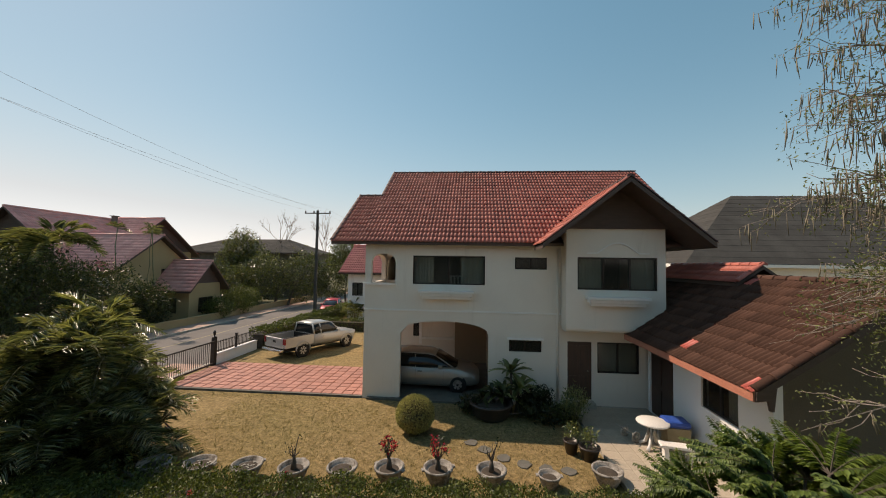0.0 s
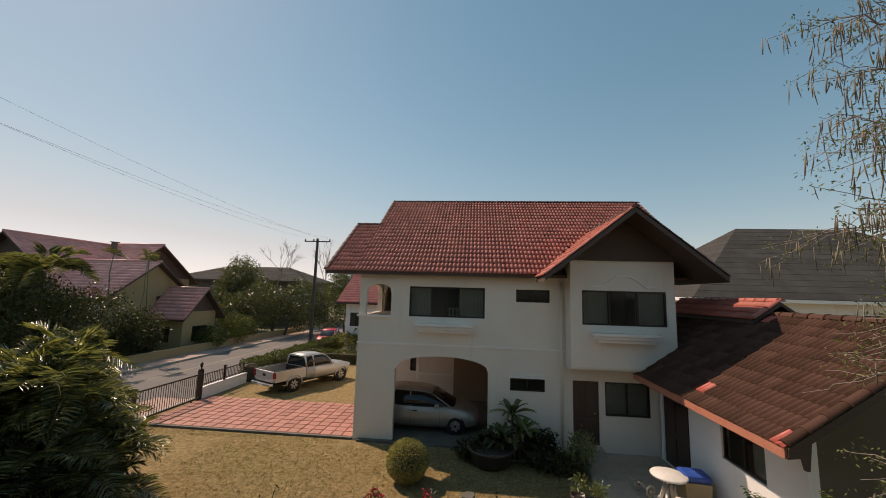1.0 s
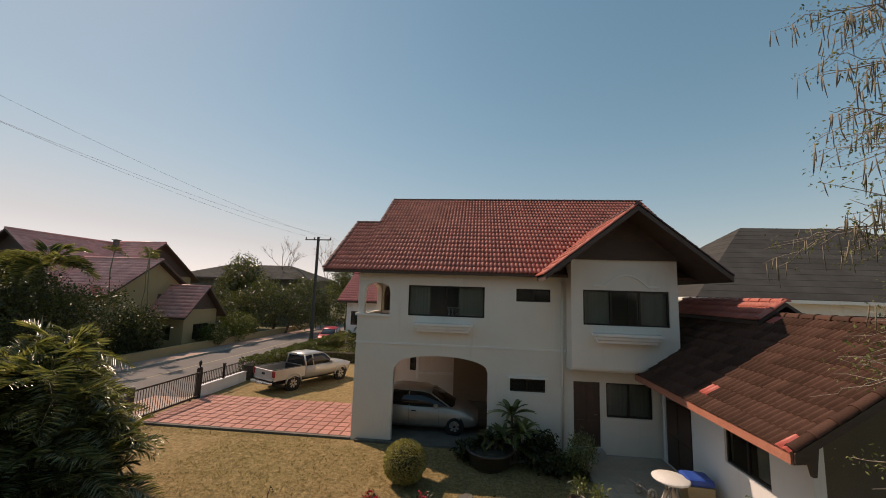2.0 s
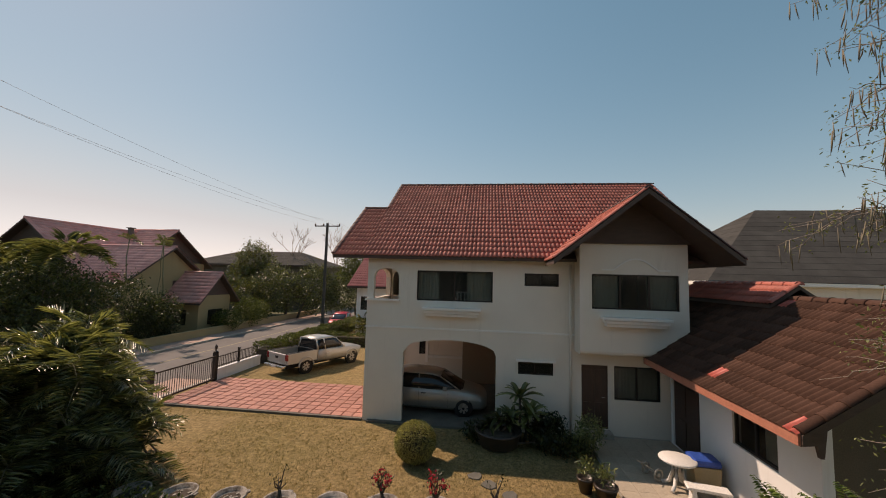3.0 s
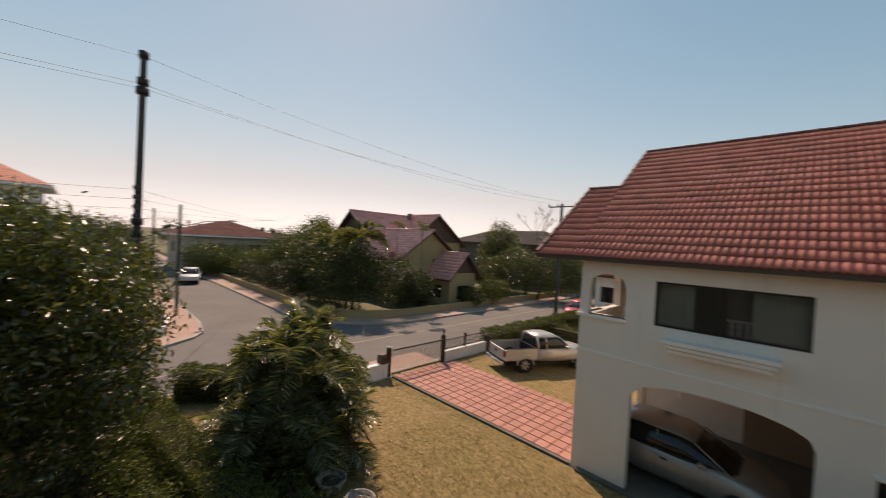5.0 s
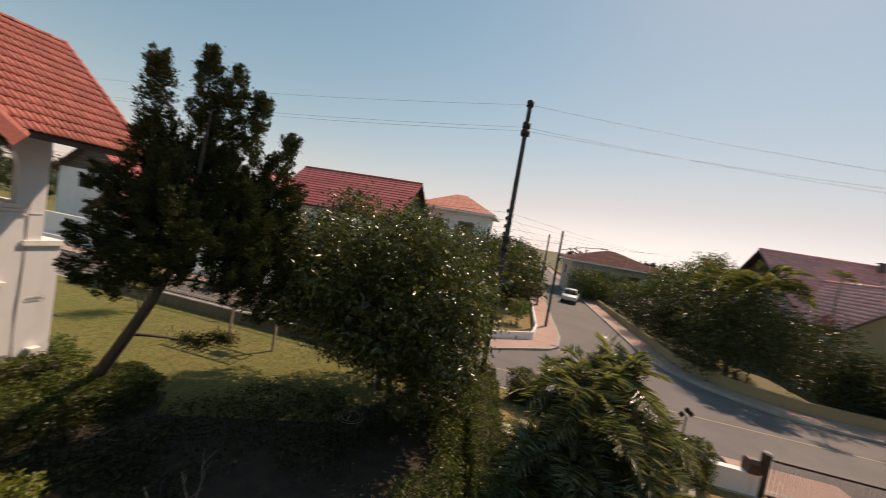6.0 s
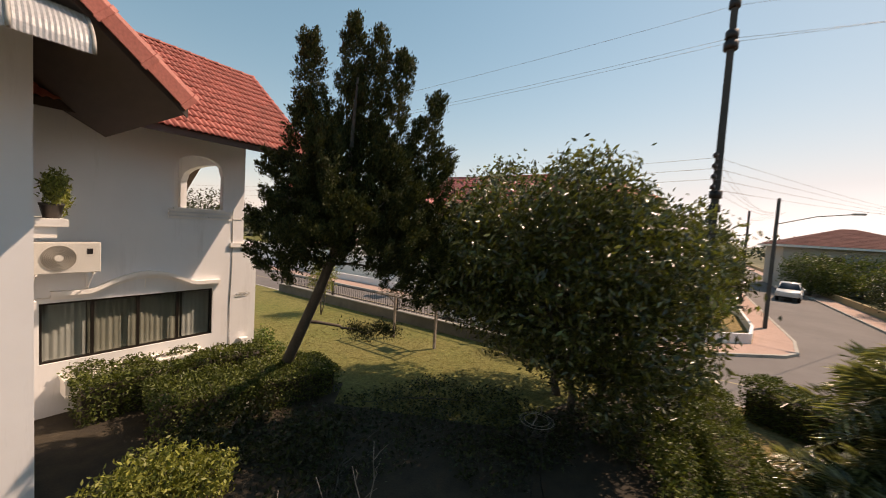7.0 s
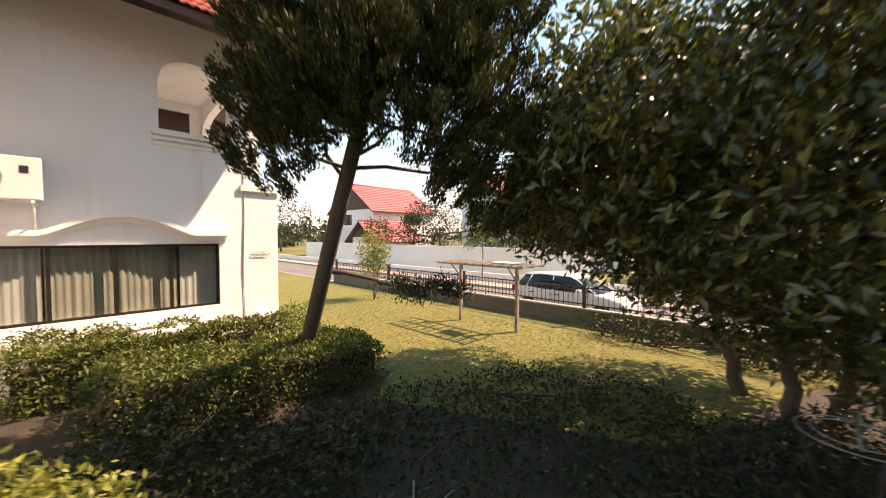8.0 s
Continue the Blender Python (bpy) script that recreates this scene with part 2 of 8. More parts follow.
LEAF_STREET = foliage("street_tree_leaf", (0.016, 0.024, 0.008), (0.07, 0.085, 0.024), 0.4, 0.4, 0.25)
LEAF_HEDGE = foliage("hedge_leaf", (0.035, 0.052, 0.013), (0.12, 0.145, 0.038), 0.5, 0.35, 0.25)
LEAF_BRIGHT = foliage("bright_leaf", (0.045, 0.08, 0.018), (0.14, 0.195, 0.05), 0.45, 0.4, 0.3)
LEAF_YELLOW = foliage("yellow_green_leaf", (0.11, 0.13, 0.03), (0.26, 0.27, 0.07), 0.5, 0.4, 0.3)
LEAF_TOPIARY = foliage("clipped_yellow_leaf", (0.17, 0.165, 0.06), (0.43, 0.4, 0.19), 0.6, 0.3, 0.25)
LEAF_CONIFER = foliage("conifer_needle", (0.02, 0.03, 0.011), (0.06, 0.07, 0.024), 0.65, 0.25, 0.15)
LEAF_PALM = foliage("palm_leaflet", (0.06, 0.075, 0.034), (0.24, 0.25, 0.125), 0.27, 0.9, 0.34)
LEAF_GREYGREEN = foliage("feathery_leaf", (0.08, 0.10, 0.04), (0.19, 0.21, 0.09), 0.6, 0.3, 0.3)
GRASSBLADE = foliage("dry_grass_blade", (0.13, 0.112, 0.055), (0.31, 0.25, 0.14), 0.8, 0.2, 0.3)
LEAF_SPEAR = foliage("dracaena_leaf", (0.05, 0.08, 0.03), (0.22, 0.24, 0.1), 0.35, 0.6, 0.25)


def lawn_material():
    m, nodes, links, b = shader("dry_lawn", 0.95, 0, 0.2)
    big = noise_tex(nodes, links, 0.22, 4, 0.6)
    mid = noise_tex(nodes, links, 3.0, 9, 0.8)
    fine = noise_tex(nodes, links, 8, 9, 0.82)
    dry = ramp(nodes, links, mid, [(0.3, (0.21, 0.145, 0.07)), (0.46, (0.28, 0.19, 0.095)), (0.58, (0.34, 0.235, 0.125)), (0.75, (0.42, 0.305, 0.17))])
    green = ramp(nodes, links, mid, [(0.3, (0.085, 0.105, 0.03)), (0.7, (0.19, 0.2, 0.065))])
    sep = nodes.new("ShaderNodeSeparateXYZ")
    co = nodes.new("ShaderNodeTexCoord")
    links.new(co.outputs["Object"], sep.inputs[0])
    away = nodes.new("ShaderNodeMapRange")          # the southern garden is watered, the northern one parched
    away.inputs["From Min"].default_value, away.inputs["From Max"].default_value = 6.5, 3.0
    away.inputs["To Min"].default_value, away.inputs["To Max"].default_value = 0.12, 0.75
    links.new(sep.outputs[1], away.inputs[0])
    add = nodes.new("ShaderNodeMath")
    add.operation = "MULTIPLY_ADD"
    add.use_clamp = True
    links.new(ramp(nodes, links, big, [(0.4, (0, 0, 0)), (0.75, (1, 1, 1))]), add.inputs[0])
    add.inputs[1].default_value = 0.3
    links.new(away.outputs[0], add.inputs[2])
    col = blend(nodes, links, dry, green, add.outputs[0])
    col = blend(nodes, links, col, ramp(nodes, links, fine, [(0.36, (0.45, 0.47, 0.43)), (0.64, (1.5, 1.46, 1.4))]), 1.0, "MULTIPLY")
    links.new(col, b.inputs["Base Color"])
    bumped(nodes, links, b, fine, 0.9, 0.05)
    return m


LAWN = lawn_material()
FARGROUND = surface("far_scrub_ground", (0.07, 0.08, 0.03), (0.16, 0.14, 0.07), 0.08, 1.5, 0.95, bump=0.2)

# ---- building tools ----


def tube_ring(bm, centre, ahead, radius, sides):
    ahead = Vector(ahead).normalized()
    side = ahead.cross(Vector((0, 0, 1)))
    side = side.normalized() if side.length > 1e-4 else Vector((1, 0, 0))
    up = side.cross(ahead)
    return [bm.verts.new(Vector(centre) + radius * (math.cos(a) * side + math.sin(a) * up)) for a in (2 * math.pi * k / sides for k in range(sides))]


def tube(bm, points, radii, sides=8, cap=True):
    """A round bar that follows the points, with its radius at each."""
    pts = [Vector(p) for p in points]
    if isinstance(radii, (int, float)):
        radii = [radii] * len(pts)
    rings = []
    for n, p in enumerate(pts):
        ahead = pts[min(n + 1, len(pts) - 1)] - pts[max(n - 1, 0)]
        rings.append(tube_ring(bm, p, ahead, radii[n], sides))
    for a, b in zip(rings, rings[1:]):
        for k in range(sides):
            f = bm.faces.new((a[k], a[(k + 1) % sides], b[(k + 1) % sides], b[k]))
            f.smooth = True
    if cap:
        bm.faces.new(rings[0][::-1])
        bm.faces.new(rings[-1])


def box(bm, x0, x1, y0, y1, z0, z1, bevel=0.0):
    xs, ys, zs = sorted((x0, x1)), sorted((y0, y1)), sorted((z0, z1))
    v = [bm.verts.new((x, y, z)) for x in xs for y in ys for z in zs]
    fs = [bm.faces.new([v[i] for i in q]) for q in ((0, 1, 3, 2), (4, 6, 7, 5), (0, 4, 5, 1), (2, 3, 7, 6), (0, 2, 6, 4), (1, 5, 7, 3))]
    if bevel:
        edges = list({e for f in fs for e in f.edges})
        bmesh.ops.bevel(bm, geom=edges, offset=bevel, segments=2, affect="EDGES", profile=0.5)


def prism(bm, outline, depth, m=None):
    """A flat outline (x, z), drawn in the plane y = 0, given depth along +y, and laid by the matrix m."""
    m = m or Matrix()
    a = [bm.verts.new(m @ Vector((x, 0, z))) for x, z in outline]
    b = [bm.verts.new(m @ Vector((x, depth, z))) for x, z in outline]
    n = len(a)
    bm.faces.new(a)
    bm.faces.new(b[::-1])
    for k in range(n):
        bm.faces.new((a[k], b[k], b[(k + 1) % n], a[(k + 1) % n]))


def lathe(bm, profile, sides=24, centre=(0, 0, 0)):
    """Turns a profile of (radius, z) round the upright through the centre."""
    c = Vector(centre)
    rings = [[bm.verts.new(c + Vector((r * math.cos(2 * math.pi * k / sides), r * math.sin(2 * math.pi * k / sides), z))) for k in range(sides)] for r, z in profile]
    for a, b in zip(rings, rings[1:]):
        for k in range(sides):
            f = bm.faces.new((a[k], a[(k + 1) % sides], b[(k + 1) % sides], b[k]))
            f.smooth = True
    bm.faces.new(rings[0][::-1])
    bm.faces.new(rings[-1])


def mesh_of(name, bm, material):
    bmesh.ops.recalc_face_normals(bm, faces=bm.faces[:])
    data = bpy.data.meshes.new(name)
    bm.to_mesh(data)
    bm.free()
    for m in material if isinstance(material, (list, tuple)) else [material]:
        data.materials.append(m)
    return data


def part(name, bm, material, parent, label=""):
    ob = new(name, mesh_of(name, bm, material))
    if parent is not None:
        ob.parent = parent
    return tagged(ob, label)


def setting(name, bm, material, label, category):
    return tagged(part(name, bm, material, None), label, category, kind="structure")


def thing(name, m, label, category, group="", kind=""):
    ob = new(name)
    ob.empty_display_size = 0.2
    ob.matrix_world = m if isinstance(m, Matrix) else pose(*m)
    return tagged(ob, label, category, group, kind)


def shared(name, data, parent, m, label=""):
    """Another object on mesh data that exists already."""
    ob = new(name, data)
    ob.parent = parent
    ob.matrix_basis = m
    return tagged(ob, label)


def raw_mesh(name, verts, faces, material, smooth=False):
    """A large mesh from arrays; every face has the same number of corners."""
    data = bpy.data.meshes.new(name)
    verts, faces = np.asarray(verts, np.float32), np.asarray(faces, np.int32)
    data.vertices.add(len(verts))
    data.vertices.foreach_set("co", verts.ravel())
    k = faces.shape[1]
    data.loops.add(faces.size)
    data.loops.foreach_set("vertex_index", faces.ravel())
    data.polygons.add(len(faces))
    data.polygons.foreach_set("loop_start", np.arange(0, faces.size, k, dtype=np.int32))
    data.polygons.foreach_set("loop_total", np.full(len(faces), k, np.int32))
    if smooth:
        data.polygons.foreach_set("use_smooth", np.ones(len(faces), bool))
    data.update()
    data.validate()
    data.materials.append(material)
    return data


def wall_with_holes(bm, u0, u1, z0, z1, holes, lay):
    """A wall from u0 to u1 and z0 to z1, 0.2 m thick, with holes (u0, u1, z0, z1, rise); rise: height of an arch above z1.
    lay turns (u, depth, z) into a place."""
    us = sorted({u0, u1, *[h[0] for h in holes], *[h[1] for h in holes]})

    def slab(a, b, za, zb, zc=None, zd=None):
        # from height za..zb at u = a and zc..zd at u = b
        zc, zd = za if zc is None else zc, zb if zd is None else zd
        p = [(a, za), (b, zc), (b, zd), (a, zb)]
        f = [bm.verts.new(lay(u, 0.0, z)) for u, z in p]
        g = [bm.verts.new(lay(u, 0.2, z)) for u, z in p]
        bm.faces.new(f)
        bm.faces.new(g[::-1])
        for k in range(4):
            bm.faces.new((f[k], g[k], g[(k + 1) % 4], f[(k + 1) % 4]))

    for a, b in zip(us, us[1:]):
        inside = sorted([h for h in holes if h[0] <= a + 1e-6 and h[1] >= b - 1e-6], key=lambda h: h[2])
        low = z0
        for h in inside:
            if h[2] > low + 1e-6:
                slab(a, b, low, h[2])
            if h[4]:
                n, mid, half = max(2, round(18 * (b - a) / (h[1] - h[0]))), (h[0] + h[1]) / 2, (h[1] - h[0]) / 2
                top = h[3] + h[4]

                def curve(u):
                    return h[3] + h[4] * math.sqrt(max(0.0, 1 - ((u - mid) / half) ** 2)) ** 0.8

                for k in range(n):
                    p, q = a + (b - a) * k / n, a + (b - a) * (k + 1) / n
                    slab(p, q, curve(p), top, curve(q), top)
                low = top
            else:
                low = h[3]
        if low < z1 - 1e-6:
            slab(a, b, low, z1)
    bmesh.ops.remove_doubles(bm, verts=bm.verts[:], dist=1e-5)


def leaf_arrays(places, size, rng, droop=0.0, narrow=0.4, aim=None, spread=1.0):
    """Diamond leaves with a fold, one at each place; aim: the way each one points (else any way)."""
    n = len(places)
    way = rng.normal(size=(n, 3)) * spread
    if aim is not None:
        way = way * 0.6 + aim
    way[:, 2] -= droop
    way /= np.linalg.norm(way, axis=1, keepdims=True) + 1e-9
    other = rng.normal(size=(n, 3))
    side = np.cross(way, other)
    side /= np.linalg.norm(side, axis=1, keepdims=True) + 1e-9
    up = np.cross(side, way)
    s = (size * rng.uniform(0.65, 1.3, n))[:, None]
    a, tip = places, places + way * s
    mid = places + way * s * 0.45
    left, right = mid + side * s * narrow * 0.5 + up * s * 0.08, mid - side * s * narrow * 0.5 + up * s * 0.08
    verts = np.stack([a, left, tip, right], 1).reshape(-1, 3)
    base = np.arange(n)[:, None] * 4
    faces = np.concatenate([base + [0, 1, 2], base + [0, 2, 3]], 1).reshape(-1, 3)
    return verts, faces


def in_blobs(blobs, count, rng, shell=0.55):
    """Places in and mostly near the skin of ellipsoids (cx, cy, cz, rx, ry, rz)."""
    vol = np.array([b[3] * b[4] * b[5] for b in blobs]) ** 0.75
    out = []
    for b, share in zip(blobs, vol / vol.sum()):
        n = max(1, int(count * share))
        d = rng.normal(size=(n, 3))
        d /= np.linalg.norm(d, axis=1, keepdims=True)
        r = shell + (1 - shell) * rng.uniform(0, 1, (n, 1)) ** 0.6
        r *= 1 + 0.16 * np.sin(d[:, :1] * 7 + b[0]) * np.sin(d[:, 1:2] * 6 + b[1]) + 0.05 * rng.normal(size=(n, 1))
        out.append(np.array(b[:3]) + d * r * np.array(b[3:]))
    return np.concatenate(out)


def join_arrays(chunks):
    verts, faces, at = [], [], 0
    for v, f in chunks:
        verts.append(v)
        faces.append(f + at)
        at += len(v)
    return np.concatenate(verts), np.concatenate(faces)

# ---- ground, roads, walls ----


def flat(name, outline, z0, z1, material, label, category):
    bm = bmesh.new()
    a = [bm.verts.new((x, y, z1)) for x, y in outline]
    b = [bm.verts.new((x, y, z0)) for x, y in outline]
    bm.faces.new(a)
    bm.faces.new(b[::-1])
    n = len(a)
    for k in range(n):
        bm.faces.new((a[k], b[k], b[(k + 1) % n], a[(k + 1) % n]))
    return setting(name, bm, material, label, category)


def offset_line(line, by):
    """A polyline moved sideways (to its left) by some metres."""
    out = []
    for k, p in enumerate(line):
        a, b = Vector(line[max(k - 1, 0)]), Vector(line[min(k + 1, len(line) - 1)])
        d = (b - a).normalized()
        out.append((p[0] - d.y * by, p[1] + d.x * by))
    return out


def strip(bm, line, width, z0, z1):
    """A band of that width on the left of a polyline, from z0 to z1."""
    other = offset_line(line, width)
    ring = [[bm.verts.new((*p, z0)), bm.verts.new((*p, z1)), bm.verts.new((*q, z1)), bm.verts.new((*q, z0))] for p, q in zip(line, other)]
    for a, b in zip(ring, ring[1:]):
        for k in range(4):
            bm.faces.new((a[k], a[(k + 1) % 4], b[(k + 1) % 4], b[k]))
    bm.faces.new(ring[0][::-1])
    bm.faces.new(ring[-1])


bm = bmesh.new()
bmesh.ops.create_grid(bm, x_segments=8, y_segments=8, size=3000)
bmesh.ops.translate(bm, verts=bm.verts[:], vec=(0, 0, -0.16))
setting("ground", bm, FARGROUND, "dry scrubby ground that reaches the horizon", "ground")
ROAD_E, ROAD_W = -15.5, -20.4
flat("lawn", [(ROAD_E + 0.16, -60), (40, -60), (40, 90), (-12.55, 90), (-12.55, 12.3), (ROAD_E + 0.16, 12.3)], -0.155, 0.0, LAWN, "dry yellow-green garden lawn", "lawn")
CORNER_N = [(ROAD_W, 110), (ROAD_W, 22.5)] + [(ROAD_W - 7.3 + 7.3 * math.cos(a), 22.5 - 7.3 * math.sin(a)) for a in (math.pi / 2 * k / 12 for k in range(1, 13))] + [(-140, 15.2)]
CORNER_S = [(-140, 9.6), (-27.5, 9.6), (-24.6, 9.2), (-23.6, 8.6), (ROAD_W - 0.4, 5.0), (ROAD_W, 3.8), (ROAD_W, -90)]
flat("road", [(ROAD_E, -90), (ROAD_E, 12.3), (-12.7, 12.3), (-12.7, 110)] + CORNER_N + CORNER_S, -0.155, -0.1, ASPHALT, "grey worn asphalt street with a side turning", "road")
flat("far_plot", offset_line(CORNER_N, -1.7) + [(-140, 110)], -0.155, 0.0, FARGROUND, "planted plots across the street", "ground")
flat("far_plot_2", offset_line(CORNER_S, -1.7) + [(-140, -90)], -0.155, 0.0, LAWN, "grassy plot on the corner across the street", "ground")
bm = bmesh.new()
strip(bm, CORNER_N[::-1], 0.14, -0.15, 0.03)
strip(bm, CORNER_S[::-1], 0.14, -0.15, 0.03)
bmesh.ops.recalc_face_normals(bm, faces=bm.faces[:])
setting("kerb", bm, CONCRETE, "grey concrete kerb", "kerb")
bm = bmesh.new()
strip(bm, offset_line(CORNER_N[::-1], 0.14), 1.58, -0.15, 0.012)
strip(bm, offset_line(CORNER_S[::-1], 0.14), 1.58, -0.15, 0.012)
setting("pavement", bm, PAVING, "pinkish orange brick pavement", "pavement")
bm = bmesh.new()
box(bm, ROAD_E, ROAD_E + 0.15, -60, 12.3, -0.15, 0.02)
box(bm, -12.7, -12.55, 12.45, 90, -0.15, 0.02)
box(bm, ROAD_E, -12.55, 12.3, 12.45, -0.15, 0.02)
setting("kerb_2", bm, CONCRETE, "grey concrete kerb by the gardens", "kerb")
bm = bmesh.new()          # thin worn line along the street
box(bm, -18.05, -17.95, -60, 100, -0.1, -0.096)
setting("road_line", bm, surface("worn_yellow_line", (0.30, 0.25, 0.16), (0.36, 0.3, 0.19), 2, 30, 0.9), "worn yellowish centre line", "road marking")


def garden_walls():
    # cream wall along the plots opposite, with its coping
    bm = bmesh.new()
    line = offset_line(CORNER_N[::-1], 1.75)
    strip(bm, line, 0.15, -0.1, 0.52)
    w = setting("garden_wall", bm, CREAM, "low cream garden wall along the opposite pavement", "wall")
    bm = bmesh.new()
    strip(bm, offset_line(line, -0.04), 0.23, 0.52, 0.6)
    part("coping", bm, CREAM, w)
    # white wall of the corner plot
    bm = bmesh.new()
    line = offset_line(CORNER_S[::-1], 1.75)
    strip(bm, line, 0.14, -0.1, 0.5)
    setting("garden_wall_2", bm, PLASTER, "low white wall round the corner plot", "wall")
    # retaining wall with a picket railing at the southern garden
    bm = bmesh.new()
    box(bm, -15.42, -15.25, -17.8, 5.2, -0.1, 0.5)
    wall = setting("garden_wall_3", bm, DARKCONC, "dark mossy low wall under a railing", "wall")
    bm = bmesh.new()
    box(bm, -15.44, -15.2, -17.8, 5.2, 0.5, 0.54)
    part("coping", bm, CONCRETE, wall)
    # tall white wall across the street
    bm = bmesh.new()
    box(bm, -24.3, -24.1, -40, -6, -0.1, 1.9)
    box(bm, -24.35, -24.05, -40, -6, 1.9, 2.0)
    setting("garden_wall_4", bm, PLASTER, "white boundary wall across the street", "wall")


garden_walls()


def picket(length, height, low=0.08):
    """A straight upright bar."""
    bm = bmesh.new()
    box(bm, -0.009, 0.009, -0.009, 0.009, low, height)
    return bm


def railing(name, x, y0, y1, z, height, pitch, label, material, post_at=()):
    """A run of upright bars between two rails, along y."""
    top = thing(name, (x, 0, z), label, "fence")
    for h in (0.1, height - 0.06):
        bm = bmesh.new()
        box(bm, -0.018, 0.018, y0, y1, h, h + 0.035)
        part("rail", bm, material, top)
    data = mesh_of("bar", picket(0, height, 0.03), material)
    for k in range(int((y1 - y0) / pitch) + 1):
        shared("bar", data, top, pose(0, y0 + k * pitch, 0))
    for y in post_at:
        bm = bmesh.new()
        box(bm, -0.045, 0.045, y - 0.045, y + 0.045, -0.02, height + 0.1)
        box(bm, -0.06, 0.06, y - 0.06, y + 0.06, height + 0.1, height + 0.15)
        part("post", bm, material, top)
    return top


railing("picket_fence", -15.33, -17.6, 4.8, 0.54, 0.68, 0.16, "black steel picket railing on a mossy wall", METALBLACK, (-17.6, -12.5, -7.5, -2.5, 2.5))

# driveway gate and its neighbours
GATE_X, GATE_S, GATE_N = -12.2, 13.75, 17.2


def gateway():
    for y, h in ((GATE_S, 1.3), (GATE_N, 1.36)):
        post = thing("gate_post", (GATE_X, y, 0), "dark square steel gate post with a cap", "gate post", "driveway gate posts")
        bm = bmesh.new()
        box(bm, -0.09, 0.09, -0.09, 0.09, 0, h, 0.008)
        part("shaft", bm, METALBLACK, post)
        bm = bmesh.new()
        lathe(bm, [(0.14, h), (0.14, h + 0.04), (0.08, h + 0.07)], 4)
        part("cap", bm, CONCRETE if y == GATE_S else METALBLACK, post)
    lamp = thing("post_lantern", (GATE_X, GATE_N, 1.43), "small black lantern on the gate post", "lantern")
    bm = bmesh.new()
    lathe(bm, [(0.03, 0), (0.03, 0.06), (0.06, 0.08), (0.075, 0.22), (0.05, 0.25), (0.012, 0.32)], 6)
    part("lantern_body", bm, METALBLACK, lamp)
    gate = thing("sliding_gate", (GATE_X + 0.14, 0, 0.02), "black steel sliding gate of upright bars, closed", "gate")
    for h in (0.1, 1.16):
        bm = bmesh.new()
        box(bm, -0.025, 0.025, GATE_S + 0.1, GATE_N - 0.1, h, h + 0.06)
        part("rail", bm, METALBLACK, gate)
    data = mesh_of("bar", picket(0, 1.2), METALBLACK)
    for k in range(27):
        shared("bar", data, gate, pose(0, GATE_S + 0.16 + k * 0.12, 0))
    for y in (14.3, 16.6):
        bm = bmesh.new()
        tube(bm, [(-0.02, y, 0.03), (0.02, y, 0.03)], 0.05, 12)
        part("wheel", bm, RUBBER, gate)
    bm = bmesh.new()
    box(bm, GATE_X + 0.08, GATE_X + 0.2, 12.6, 17.3, 0.0, 0.016)
    setting("gate_track", bm, CONCRETE, "pale concrete gate track", "track")
    # white wall with railing north of the gate
    bm = bmesh.new()
    box(bm, GATE_X - 0.08, GATE_X + 0.08, GATE_N + 0.1, 20.7, -0.1, 0.5)
    box(bm, GATE_X - 0.11, GATE_X + 0.11, GATE_N + 0.1, 20.7, 0.5, 0.55)
    setting("garden_wall_5", bm, PLASTER, "low white garden wall beside the gate", "wall")
    railing("picket_fence", GATE_X, GATE_N + 0.2, 20.6, 0.55, 0.6, 0.12, "black steel picket railing on a white wall", METALBLACK, (18.9,))
    bm = bmesh.new()
    box(bm, GATE_X - 0.1, GATE_X + 0.1, 12.4, GATE_S - 0.1, -0.1, 0.62)
    box(bm, GATE_X - 0.13, GATE_X + 0.13, 12.4, GATE_S - 0.1, 0.62, 0.67)
    setting("garden_wall_6", bm, PLASTER, "short white wall beside the gate", "wall")
    box_ = thing("letterbox", (GATE_X - 0.02, 13.42, 0.67), "brown metal letterbox on the white wall", "letterbox")
    bm = bmesh.new()
    prism(bm, [(-0.19, 0.0), (0.19, 0.0), (0.19, 0.3), (0.1, 0.4), (-0.1, 0.4), (-0.19, 0.3)], 0.3, Matrix.Translation((0, -0.15, 0)))
    part("letterbox_body", bm, DOORWOOD, box_)
    bm = bmesh.new()
    box(bm, 0.19, 0.2, -0.1, 0.1, 0.2, 0.23)
    part("slot", bm, METALBLACK, box_)


gateway()
bm = bmesh.new()
box(bm, -14.3, GATE_X - 0.1, GATE_S, GATE_N, -0.12, 0.015)
setting("crossing", bm, PAVING, "pinkish slab between street and gate", "pavement")


